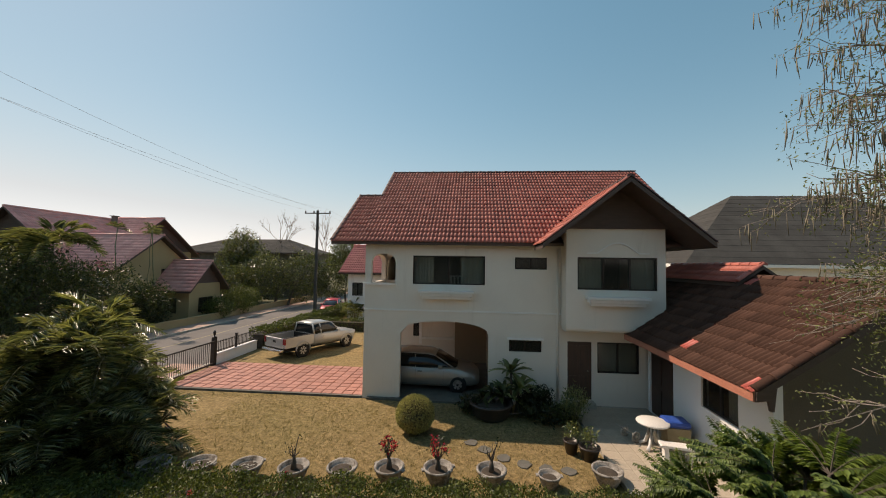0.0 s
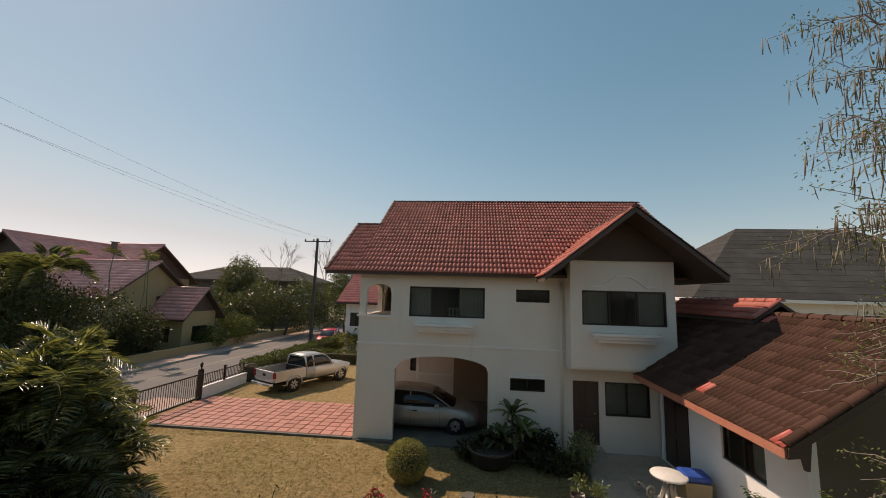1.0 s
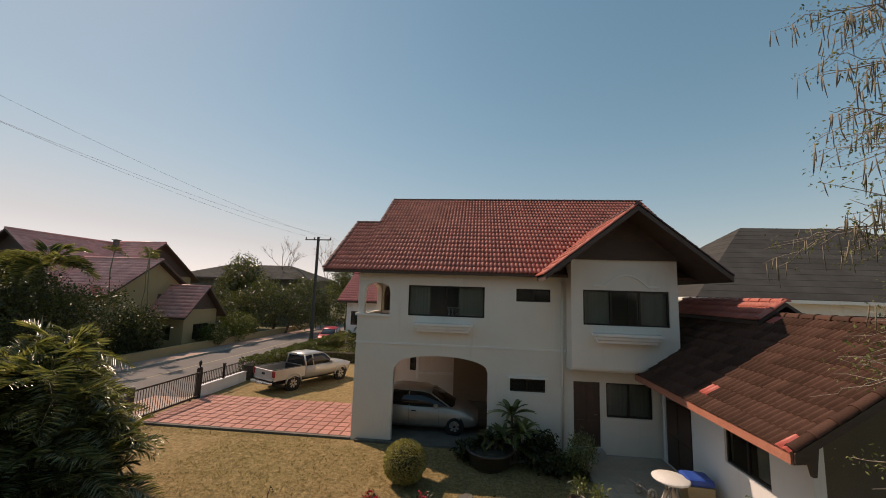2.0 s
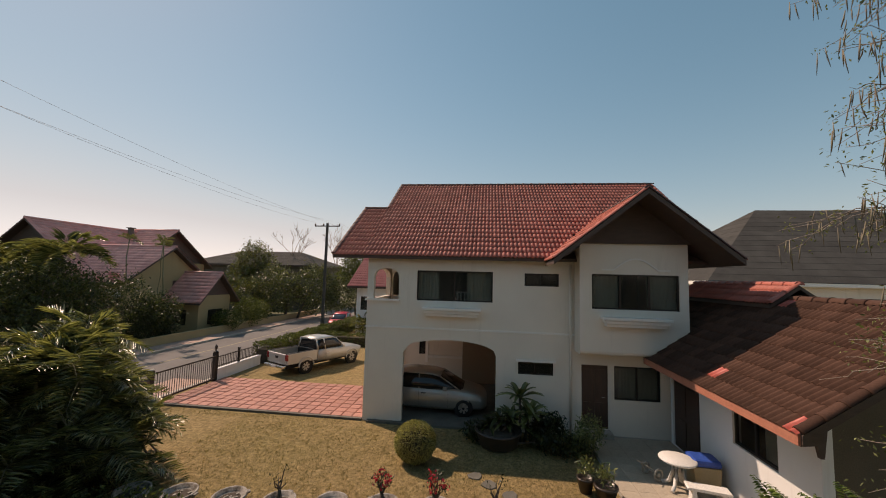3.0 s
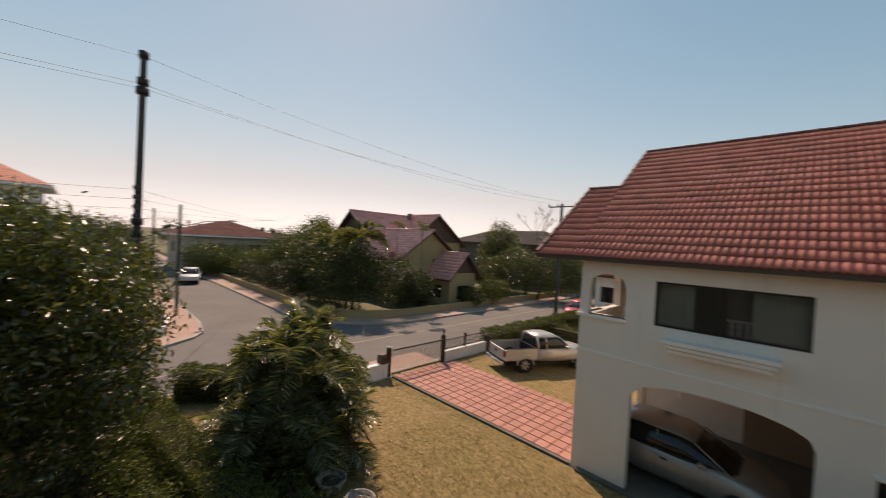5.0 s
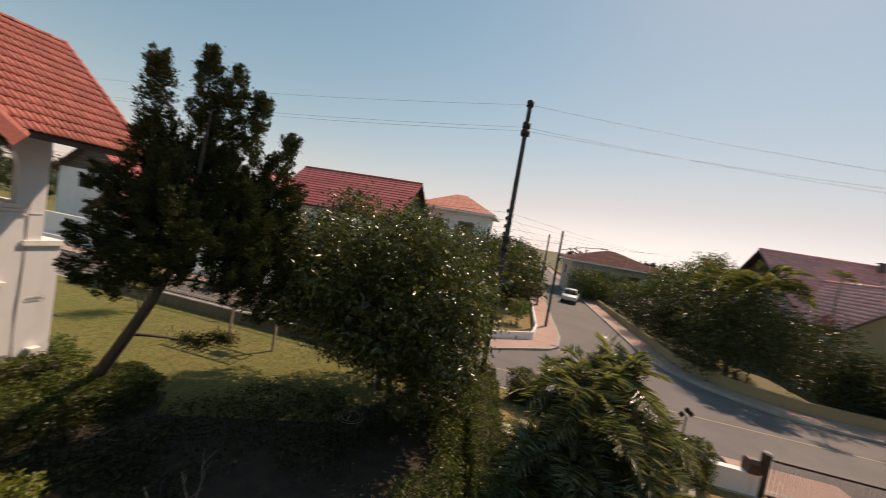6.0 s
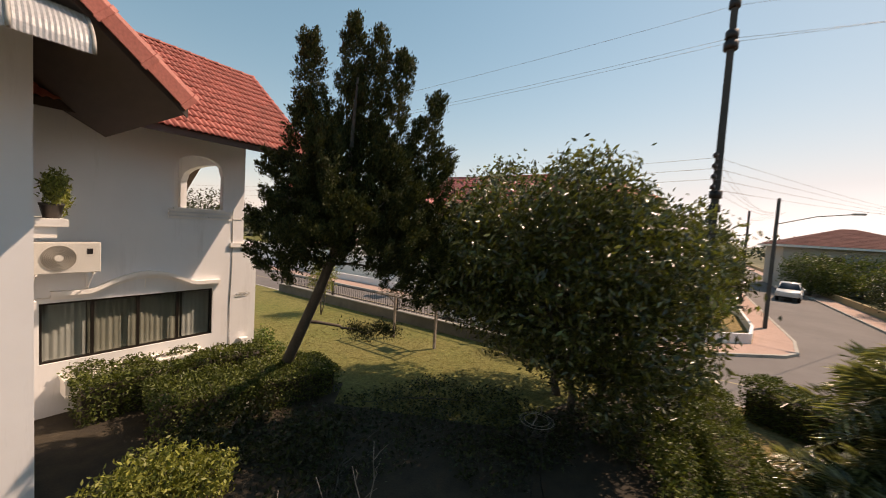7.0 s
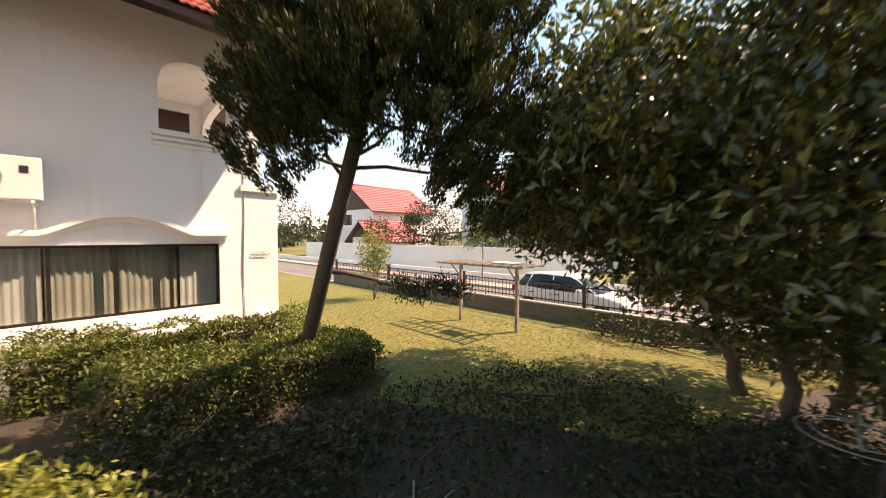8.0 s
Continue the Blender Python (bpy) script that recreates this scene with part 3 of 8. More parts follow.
# paved drive
def driveway():
    x0, x1, y0, y1 = -12.0, -3.64, 13.95, 17.7
    bm = bmesh.new()
    box(bm, x0, x1 + 5.5, y0, y1, -0.1, 0.055)
    drive = setting("driveway", bm, JOINT, "driveway of square terracotta pavers with dark joints", "driveway")
    bm = bmesh.new()
    box(bm, x0, x1, y0 - 0.13, y0 - 0.005, -0.1, 0.075)
    part("edging", bm, DARKCONC, drive, "dark mossy concrete edging")
    cols, rows = 20, 9
    w, d = (x1 - x0) / cols, (y1 - y0) / rows
    bm = bmesh.new()
    g = 0.024
    box(bm, g, w - g, g, d - g, 0.0, 0.024, 0.006)
    data = mesh_of("paver", bm, TERRACOTTA)
    rng = random.Random(4)
    for c in range(cols):
        for r in range(rows):
            shared("paver", data, drive, pose(x0 + c * w, y0 + r * d, 0.05 + rng.uniform(0, 0.005), rng.uniform(-0.3, 0.3), rng.uniform(-0.3, 0.3), 0))
    # floor slab coloured dark for the shadow inside the carport
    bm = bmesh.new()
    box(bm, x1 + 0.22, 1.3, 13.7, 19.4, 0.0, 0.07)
    setting("carport_floor", bm, DARKCONC, "concrete carport floor with its shade in the dark colour", "floor")


def patio():
    bm = bmesh.new()
    box(bm, 4.15, 6.86, 8.6, 13.88, -0.1, 0.10)
    p = setting("patio", bm, CONCRETE, "patio of large beige floor tiles", "patio")
    bm = bmesh.new()
    w = 0.46
    box(bm, 0.004, 0.446, 0.004, w - 0.004, 0, 0.014)
    data = mesh_of("floor_tile", bm, PATIO)
    for i in range(6):
        for j in range(11):
            shared("floor_tile", data, p, pose(4.15 + i * 0.45, 8.68 + j * w, 0.1))
    bm = bmesh.new()
    box(bm, 3.95, 5.0, 13.5, 13.87, 0.1, 0.29)
    setting("door_step", bm, CONCRETE, "concrete step at the garden door", "step")


driveway()
patio()

# ---- houses ----


def lbox(bm, u0, u1, d0, d1, z0, z1, lay):
    v = [bm.verts.new(lay(u, d, z)) for u in (u0, u1) for d in (d0, d1) for z in (z0, z1)]
    for q in ((0, 1, 3, 2), (4, 6, 7, 5), (0, 4, 5, 1), (2, 3, 7, 6), (0, 2, 6, 4), (1, 5, 7, 3)):
        bm.faces.new([v[i] for i in q])


def south(y):
    return lambda u, d, z: (u, y + d, z)


def north(y):
    return lambda u, d, z: (u, y - d, z)


def west(x):
    return lambda u, d, z: (x + d, u, z)


def east(x):
    return lambda u, d, z: (x - d, u, z)


def window(parent, u0, u1, z0, z1, lay, lights=2, pane=None, curtain=None, gaps=(), surround=0.0):
    """A framed window in its opening, with a pane for each light, and curtain widths hung behind it."""
    bm, w = bmesh.new(), 0.05
    for a, b, c, d in ((u0, u1, z0, z0 + w), (u0, u1, z1 - w, z1), (u0, u0 + w, z0 + w, z1 - w), (u1 - w, u1, z0 + w, z1 - w)):
        lbox(bm, a, b, 0.05, 0.12, c, d, lay)
    step = (u1 - u0) / lights
    for k in range(1, lights):
        lbox(bm, u0 + k * step - 0.03, u0 + k * step + 0.03, 0.055, 0.115, z0 + w, z1 - w, lay)
    frame_ob = part("window", bm, FRAME, parent, "dark bronze aluminium window frame")
    for k in range(lights):
        bm = bmesh.new()
        lbox(bm, u0 + k * step + 0.03, u0 + (k + 1) * step - 0.03, 0.078, 0.084, z0 + w, z1 - w, lay)
        p = part("pane", bm, pane or PANE, frame_ob)
        p.visible_shadow = False
    for a, b, cloth in curtain or ():
        bm, n = bmesh.new(), max(8, int((b - a) / 0.035))
        rows = []
        for z in (z0 - 0.1, (z0 + z1) / 2, z1 + 0.1):
            rows.append([bm.verts.new(lay(a + (b - a) * k / n, 0.22 + 0.016 * math.sin(k * 1.9 + 0.7 * math.sin(k * 0.6)), z)) for k in range(n + 1)])
        for r, s in zip(rows, rows[1:]):
            for k in range(n):
                bm.faces.new((r[k], r[k + 1], s[k + 1], s[k])).smooth = True
        part("curtain", bm, cloth, parent, "hanging folded curtain")
    if surround:
        bm, s = bmesh.new(), surround
        for a, b, c, d in ((u0 - s, u1 + s, z1, z1 + s), (u0 - s, u0, z0 - s, z1), (u1, u1 + s, z0 - s, z1), (u0, u1, z0 - s, z0)):
            lbox(bm, a, b, -0.05, 0.05, c, d, lay)
        part("window_surround", bm, TRIM, parent, "raised white plaster surround")
    return frame_ob


def moulded_ledge(parent, u0, u1, z0, z1, lay, out=0.3):
    """A stepped plaster ledge under a window."""
    bm, h = bmesh.new(), z1 - z0
    for k, reach in enumerate((1.0, 0.84, 0.66)):
        top = z1 - h * k / 3
        lbox(bm, u0 + 0.06 * k, u1 - 0.06 * k, -out * reach, 0, top - h * 0.25, top, lay)
        if k < 2:
            lbox(bm, u0 + 0.06 * k + 0.09, u1 - 0.06 * k - 0.09, -out * reach + 0.1, 0, top - h / 3, top - h * 0.25, lay)
    return part("window_ledge", bm, TRIM, parent, "stepped white plaster ledge")


def brow(parent, u0, u1, z, rise, lay, width=0.07, out=0.06, flat=0.6):
    """A raised moulding that runs level and swells into a low arch in its middle."""
    bm, n, mid, half = bmesh.new(), 28, (u0 + u1) / 2, (u1 - u0) / 2 * flat
    pts = []
    for k in range(n + 1):
        u = u0 + (u1 - u0) * k / n
        s = max(0.0, 1 - ((u - mid) / half) ** 2)
        pts.append((u, z + rise * s ** 1.2))
    for (a, za), (b, zb) in zip(pts, pts[1:]):
        v = [bm.verts.new(lay(*p)) for p in ((a, -out, za), (b, -out, zb), (b, -out, zb + width), (a, -out, za + width), (a, 0, za), (b, 0, zb), (b, 0, zb + width), (a, 0, za + width))]
        for q in ((0, 1, 2, 3), (3, 2, 6, 7), (0, 4, 5, 1)):
            bm.faces.new([v[i] for i in q])
    bmesh.ops.remove_doubles(bm, verts=bm.verts[:], dist=1e-5)
    return part("brow_moulding", bm, TRIM, parent, "white arched plaster moulding")


def tile_shape(w, length, thick=0.03, lift=0.045, roll=0.04):
    """One roof tile with two rounded rolls: x across, y up the slope, z off the roof."""
    n = 12
    us = [w * 1.03 * k / n for k in range(n + 1)]
    prof = [roll * (0.5 - 0.5 * math.cos(4 * math.pi * min(1.0, k / n * 1.03))) ** 0.75 for k in range(n + 1)]
    v = [(u, 0.0, p + lift) for u, p in zip(us, prof)] + [(u, length, p) for u, p in zip(us, prof)] + [(u, 0.0, p + lift - thick) for u, p in zip(us, prof)]
    m = n + 1
    f = [(k, k + 1, m + k + 1, m + k) for k in range(n)] + [(2 * m + k, 2 * m + k + 1, k + 1, k) for k in range(n)]
    return np.array(v, np.float32), np.array(f, np.int32)


def tiled_plane(roof, origin, along, up, width, length, material, inside=None, singles=0, prefer=None, w=0.3, gauge=0.36, odd=(), odd_material=None, seed=3, lift=0.045, roll=0.04):
    """Covers a roof plane with tiles from its eave upwards. inside(u, v): whether a tile belongs there; singles: how many tiles
    are objects of their own (those for which prefer(u, v) is least); odd: (row, column) of replaced tiles."""
    rng = np.random.default_rng(seed)
    along, up, origin = Vector(along).normalized(), Vector(up).normalized(), Vector(origin)
    off = along.cross(up).normalized()
    if off.z < 0:
        off = -off
    cols, rows = max(1, round(width / w)), max(1, round(length / gauge))
    w, gauge = width / cols, length / rows
    verts, faces = tile_shape(w, gauge * 1.16, lift=lift, roll=roll)
    data = raw_mesh("roof_tile", verts, faces, material, True)
    data_odd = raw_mesh("roof_tile", verts, faces, odd_material or NEWTILE, True) if odd else None
    cells = [(r, c) for r in range(rows) for c in range(cols) if inside is None or inside((c + 0.5) * w, (r + 0.5) * gauge)]
    if prefer:
        cells.sort(key=lambda rc: prefer((rc[1] + 0.5) * w, (rc[0] + 0.5) * gauge))
    rest = []
    frame_m = Matrix((along, up, off)).transposed()
    for k, (r, c) in enumerate(cells):
        place = origin + along * (c * w) + up * (r * gauge) + off * rng.uniform(0, 0.006)
        if k < singles or (r, c) in odd:
            m = Matrix.Translation(place) @ frame_m.to_4x4() @ Matrix.Rotation(rng.normal() * 0.006, 4, "Z") @ Matrix.Rotation(rng.normal() * 0.008, 4, "X")
            shared("roof_tile", data_odd if (r, c) in odd else data, roof, m)
        else:
            rest.append(place)
    if rest:
        rot = np.array(frame_m, np.float32)
        local = verts @ rot.T
        spots = np.array([tuple(p) for p in rest], np.float32)
        allv = (spots[:, None, :] + local[None]).reshape(-1, 3)
        allf = (faces[None] + (np.arange(len(rest)) * len(verts))[:, None, None]).reshape(-1, 4)
        ob = new("roof_tiles", raw_mesh("roof_tiles", allv, allf, material, True))
        ob.parent = roof
        tagged(ob, kind="stuff")


def slab_between(bm, a, b, c, d, thick):
    """A flat board with corners a, b, c, d, thickened downwards."""
    top = [Vector(p) for p in (a, b, c, d)]
    v = [bm.verts.new(p) for p in top] + [bm.verts.new(p - Vector((0, 0, thick))) for p in top]
    for q in ((0, 1, 2, 3), (7, 6, 5, 4), (0, 4, 5, 1), (1, 5, 6, 2), (2, 6, 7, 3), (3, 7, 4, 0)):
        bm.faces.new([v[i] for i in q])


def ridge_caps(roof, a, b, material, radius=0.11, pitch=0.42, sag=0.0):
    """Half-round cap tiles laid end to end along a ridge or verge."""
    a, b = Vector(a), Vector(b)
    n = max(1, round((b - a).length / pitch))
    way = (b - a).normalized()
    side = way.cross(Vector((0, 0, 1))).normalized()
    up = side.cross(way)
    length = (b - a).length / n
    bm, k = bmesh.new(), 8
    rings = []
    for y, r in ((0, radius * 1.1), (0.05, radius * 1.1), (0.06, radius), (length * 1.05, radius * 0.94)):
        rings.append([bm.verts.new((r * math.cos(math.pi * j / k), y, r * 0.8 * math.sin(math.pi * j / k))) for j in range(k + 1)])
    for p, q in zip(rings, rings[1:]):
        for j in range(k):
            bm.faces.new((p[j], p[j + 1], q[j + 1], q[j])).smooth = True
    bm.faces.new(rings[0])
    data = mesh_of("ridge_tile", bm, material)
    m3 = Matrix((side, way, up)).transposed().to_4x4()
    for j in range(n):
        shared("ridge_tile", data, roof, Matrix.Translation(a + way * (j * length)) @ m3)


def verge_tiles(roof, a, b, outward, material, pitch=0.62):
    """Angled cap tiles that fold over the edge of a gable, laid end to end from a up to b."""
    a, b = Vector(a), Vector(b)
    n = max(1, round((b - a).length / pitch))
    way = (b - a).normalized()
    up = Vector(outward).cross(way)
    up = -up if up.z < 0 else up
    length = (b - a).length / n
    profile = [(-0.16, 0.10), (0.02, 0.115), (0.075, 0.09), (0.1, 0.03), (0.1, -0.17), (0.075, -0.17), (0.07, 0.02), (0.05, 0.06), (-0.16, 0.07)]
    bm = bmesh.new()
    rings = [[bm.verts.new((y, x * k, z * k)) for x, z in profile] for y, k in ((0, 1.12), (0.07, 1.12), (0.08, 1.0), (length * 1.06, 0.93))]
    for p, q in zip(rings, rings[1:]):
        for j in range(len(profile)):
            bm.faces.new((p[j], p[j - 1], q[j - 1], q[j]))
    bm.faces.new(rings[0])
    bm.faces.new(rings[-1][::-1])
    bmesh.ops.recalc_face_normals(bm, faces=bm.faces[:])
    data = mesh_of("verge_tile", bm, material)
    m3 = Matrix((way, Vector(outward), up)).transposed().to_4x4()
    for j in range(n):
        shared("verge_tile", data, roof, Matrix.Translation(a + way * (j * length)) @ m3)


# -- the white two-storey house across the lawn --
def northern_house():
    house = thing("house", (0, 0, 0), "white two-storey house with red tiled roof and arched carport", "house")
    x0, x1, y0, y1, eave_y, eave_z = -3.62, 7.2, 13.88, 24.9, 13.5, 6.0
    slope, ridge_y = 0.695, 19.4
    ridge_z = eave_z + slope * (ridge_y - eave_y)
    step_y = 16.9
    step_z = eave_z + slope * (step_y - eave_y)
    # walls
    bm = bmesh.new()
    wall_with_holes(bm, x0, 3.86, 0, 6.2, [(-3.38, -2.42, 4.42, 5.22, 0.34), (-1.74, 1.03, 4.4, 5.5, 0), (2.15, 3.34, 5.03, 5.48, 0), (-2.18, 1.18, 0.0, 2.5, 0.5), (1.95, 3.15, 1.95, 2.38, 0)], south(y0))
    part("front_wall", bm, WARMPLASTER, house)
    bm = bmesh.new()
    wall_with_holes(bm, y0 + 0.2, y1, 0, 6.2, [(14.15, 16.4, 4.42, 5.22, 0.34), (15.4, 19.5, 0.0, 2.5, 0.45)], west(x0))
    part("side_wall", bm, WARMPLASTER, house)
    bm = bmesh.new()
    box(bm, x1 - 0.2, x1, y0 + 0.2, y1, 0, 6.6)
    part("east_wall", bm, WARMPLASTER, house)
    bm = bmesh.new()
    box(bm, x0 + 0.2, x1 - 0.2, y1 - 0.2, y1, 0, 6.2)
    part("rear_wall", bm, WARMPLASTER, house)
    bm = bmesh.new()
    box(bm, x0 + 0.2, x1 - 0.2, y0 + 0.2, y1 - 0.2, 3.05, 3.3)
    part("upper_floor", bm, WARMPLASTER, house)
    bm = bmesh.new()
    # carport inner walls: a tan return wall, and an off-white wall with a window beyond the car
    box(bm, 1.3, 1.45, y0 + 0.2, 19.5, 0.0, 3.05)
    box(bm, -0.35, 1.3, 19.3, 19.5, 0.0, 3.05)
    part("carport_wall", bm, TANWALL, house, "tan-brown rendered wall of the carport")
    bm = bmesh.new()
    wall_with_holes(bm, x0 + 0.2, -0.35, 0.0, 3.05, [(-2.62, -2.3, 1.3, 2.85, 0)], south(19.6))
    part("carport_back_wall", bm, WARMPLASTER, house)
    window(house, -2.62, -2.3, 1.3, 2.85, south(19.6), 1, PANE)
    bm = bmesh.new()
    lbox(bm, -2.28, -2.14, -0.05, 0.0, 0.9, 3.0, south(19.6))
    part("door_casing", bm, TRIM, house, "white painted casing")
    bm = bmesh.new()
    lbox(bm, -2.14, -0.4, -0.1, 0.0, 1.16, 1.28, south(19.6))
    part("dado_rail", bm, TRIM, house, "white ledge on the carport wall")
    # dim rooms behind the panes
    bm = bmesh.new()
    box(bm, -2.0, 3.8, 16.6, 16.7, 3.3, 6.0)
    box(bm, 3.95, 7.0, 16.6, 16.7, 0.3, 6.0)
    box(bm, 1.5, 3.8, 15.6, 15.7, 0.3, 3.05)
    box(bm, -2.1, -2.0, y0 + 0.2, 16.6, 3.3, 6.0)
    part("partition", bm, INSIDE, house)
    bm = bmesh.new()
    box(bm, x0 + 0.2, x1 - 0.2, y0 + 0.2, y1 - 0.2, 6.0, 6.08)
    part("upper_ceiling", bm, WARMPLASTER, house)
    # bay over the garden door
    bx0, bx1, by = 3.86, 7.2, 13.1
    bm = bmesh.new()
    wall_with_holes(bm, bx0, bx1, 3.0, 6.55, [(4.24, 6.93, 4.36, 5.5, 0)], south(by))
    part("bay_front", bm, WARMPLASTER, house)
    for xs in (bx0, bx1 - 0.2):
        bm = bmesh.new()
        box(bm, xs, xs + 0.2, by + 0.2, y0 + 0.2, 3.0, 6.55)
        part("bay_side", bm, WARMPLASTER, house)
    bm = bmesh.new()
    rounded = [(by, 3.0), (by + 0.02, 2.93), (by + 0.08, 2.88), (by + 0.16, 2.86), (y0 + 0.2, 2.86), (y0 + 0.2, 3.0)]
    a = [bm.verts.new((bx0, y, z)) for y, z in rounded]
    b = [bm.verts.new((bx1, y, z)) for y, z in rounded]
    bm.faces.new(a)
    bm.faces.new(b[::-1])
    for k in range(len(a)):
        bm.faces.new((a[k], b[k], b[(k + 1) % len(a)], a[(k + 1) % len(a)]))
    part("bay_base", bm, WARMPLASTER, house)
    window(house, 4.24, 6.93, 4.36, 5.5, south(by), 3, PANE, [(4.26, 5.12, DARKCURTAIN), (6.02, 6.91, DARKCURTAIN)], 0.09)
    brow(house, 4.55, 6.65, 5.62, 0.36, south(by), 0.05, 0.05, 0.66)
    moulded_ledge(house, 4.5, 6.55, 3.8, 4.13, south(by), 0.4)
    # recessed garden front below the bay
    bm = bmesh.new()
    wall_with_holes(bm, 3.86, 7.2, 0, 2.86, [(4.09, 4.96, 0.3, 2.4, 0), (5.16, 6.64, 1.28, 2.4, 0)], south(y0))
    part("garden_wall_face", bm, WARMPLASTER, house)
    bm = bmesh.new()
    lbox(bm, 4.09, 4.96, 0.05, 0.12, 0.3, 2.4, south(y0))
    door = part("garden_door", bm, DOORWOOD, house, "dark brown wooden door")
    bm = bmesh.new()
    for za, zb in ((0.45, 1.15), (1.3, 2.25)):
        for ua, ub in ((4.12, 4.45), (4.52, 4.84)):
            lbox(bm, ua, ub, 0.03, 0.05, za, zb, south(y0))
    part("door_panel", bm, DOORWOOD, door)
    bm = bmesh.new()
    tube(bm, [(4.84, y0 + 0.02, 1.35), (4.84, y0 - 0.03, 1.35), (4.74, y0 - 0.03, 1.35)], 0.012, 6)
    part("door_handle", bm, CHROME, door)
    window(house, 5.16, 6.64, 1.28, 2.4, south(y0), 2, PANE, [(5.18, 6.62, DARKCURTAIN)])
    # windows of the main front
    window(house, -1.74, 1.03, 4.4, 5.5, south(y0), 2, PANE, [(-1.72, -0.95, DARKCURTAIN), (0.1, 1.0, DARKCURTAIN)])
    window(house, 2.15, 3.34, 5.03, 5.48, south(y0), 2, PANE)
    window(house, 1.95, 3.15, 1.95, 2.38, south(y0), 2, PANE)
    bm = bmesh.new()
    lbox(bm, 1.88, 3.22, -0.09, 0, 2.4, 2.47, south(y0))
    part("window_hood", bm, TRIM, house, "thin white ledge over the small window")
    # turned balusters of the inner stair, seen low in the large window
    bm = bmesh.new()
    for k in range(9):
        lathe(bm, [(0.03, 4.34), (0.045, 4.42), (0.02, 4.5), (0.04, 4.6), (0.025, 4.68)], 8, (-0.3 + 0.14 * k, y0 + 0.75, 0))
    box(bm, -0.4, 0.95, y0 + 0.7, y0 + 0.8, 4.68, 4.73)
    part("balustrade", bm, TRIM, house, "white turned balusters behind the window")
    moulded_ledge(house, -1.47, 0.62, 3.84, 4.17, south(y0), 0.38)
    bm = bmesh.new()
    lbox(bm, x0 - 0.03, 3.86, -0.03, 0, 3.36, 3.42, south(y0))
    lbox(bm, 13.85, y1, -0.03, 0, 3.36, 3.42, west(x0))
    part("string_course", bm, TRIM, house)
    # arched balcony openings at the corner: sills and the coping inside
    bm = bmesh.new()
    lbox(bm, -3.68, -2.36, -0.08, 0.26, 4.34, 4.42, south(y0))
    lbox(bm, y0, 15.2, -0.08, 0.26, 4.34, 4.42, west(x0))
    part("balcony_sill", bm, TRIM, house, "white moulded balcony sill")
    bm = bmesh.new()
    wall_with_holes(bm, x0 + 0.2, -2.0, 3.3, 6.0, [(-3.36, -2.1, 4.42, 5.25, 0.34)], south(16.6))
    part("balcony_rear_wall", bm, WARMPLASTER, house)
    # roof
    bm = bmesh.new()
    slab_between(bm, (-3.78, eave_y, eave_z), (8.85, eave_y, eave_z), (8.85, ridge_y, ridge_z), (-3.78, ridge_y, ridge_z), 0.1)
    slab_between(bm, (-3.78, ridge_y, ridge_z), (8.85, ridge_y, ridge_z), (8.85, 25.3, eave_z), (-3.78, 25.3, eave_z), 0.16)
    slab_between(bm, (-4.86, eave_y, eave_z), (-3.78, eave_y, eave_z), (-3.78, step_y, step_z), (-4.86, step_y, step_z), 0.1)
    slab_between(bm, (-4.86, step_y, step_z), (-3.78, step_y, step_z), (-3.78, 20.3, eave_z), (-4.86, 20.3, eave_z), 0.16)
    roof = part("roof", bm, BROWN, house, "red glazed tile roof with dark brown eaves")
    bm = bmesh.new()
    box(bm, -4.86, 2.9, eave_y - 0.03, eave_y, eave_z - 0.11, eave_z + 0.02)
    part("fascia_board", bm, BROWN, roof)
    # gable infill walls under the main roof
    for xs in (x0, x1 - 0.2):
        bm = bmesh.new()
        v = [bm.verts.new((xs, y, z)) for y, z in ((y0, 6.2), (y1, 6.2), (ridge_y, ridge_z - 0.3))]
        w = [bm.verts.new((xs + 0.2, y, z)) for y, z in ((y0, 6.2), (y1, 6.2), (ridge_y, ridge_z - 0.3))]
        bm.faces.new(v)
        bm.faces.new(w[::-1])
        for k in range(3):
            bm.faces.new((v[k], w[k], w[(k + 1) % 3], v[(k + 1) % 3]))
        part("gable_infill", bm, BROWN, house)
    # front gable over the bay
    gx, gy, gz, ax, az = 2.82, 11.95, 5.88, 5.58, 8.05
    gs = (az - gz) / (ax - gx)
    ex, ez = 8.15, 5.95          # the eastern slope ends shorter and higher
    es = (az - ez) / (ex - ax)
    back = eave_y + (az - eave_z) / slope
    bm = bmesh.new()
    slab_between(bm, (gx, gy, gz), (ax, gy, az), (ax, back, az), (gx, eave_y + 0.05, gz), 0.14)
    slab_between(bm, (ax, gy, az), (ex, gy, ez), (ex, 16.0, ez), (ax, 16.6, az), 0.14)
    gable = part("gable_roof", bm, BROWN, house, "front gable with dark brown boarding")
    for vx, vz in ((gx, gz), (ex, ez)):
        bm = bmesh.new()
        slab_between(bm, (vx, gy - 0.04, vz + 0.02), (ax, gy - 0.04, az + 0.02), (ax, gy, az + 0.02), (vx, gy, vz + 0.02), 0.16)
        part("verge_board", bm, BROWN, gable)
    bm = bmesh.new()
    prism(bm, [(3.6, 6.5), (7.5, 6.5), (ax, az - 0.16)], 0.08, Matrix.Translation((0, by - 0.1, 0)))
    part("gable_boarding", bm, BROWN, gable)
    bm = bmesh.new()
    slab_between(bm, (3.2, gy + 0.05, 6.02), (3.6, gy + 0.05, 6.32), (3.6, by, 6.32), (3.2, by, 6.02), 0.03)
    part("soffit_board", bm, BROWN, gable)
    L = math.hypot(1, slope)

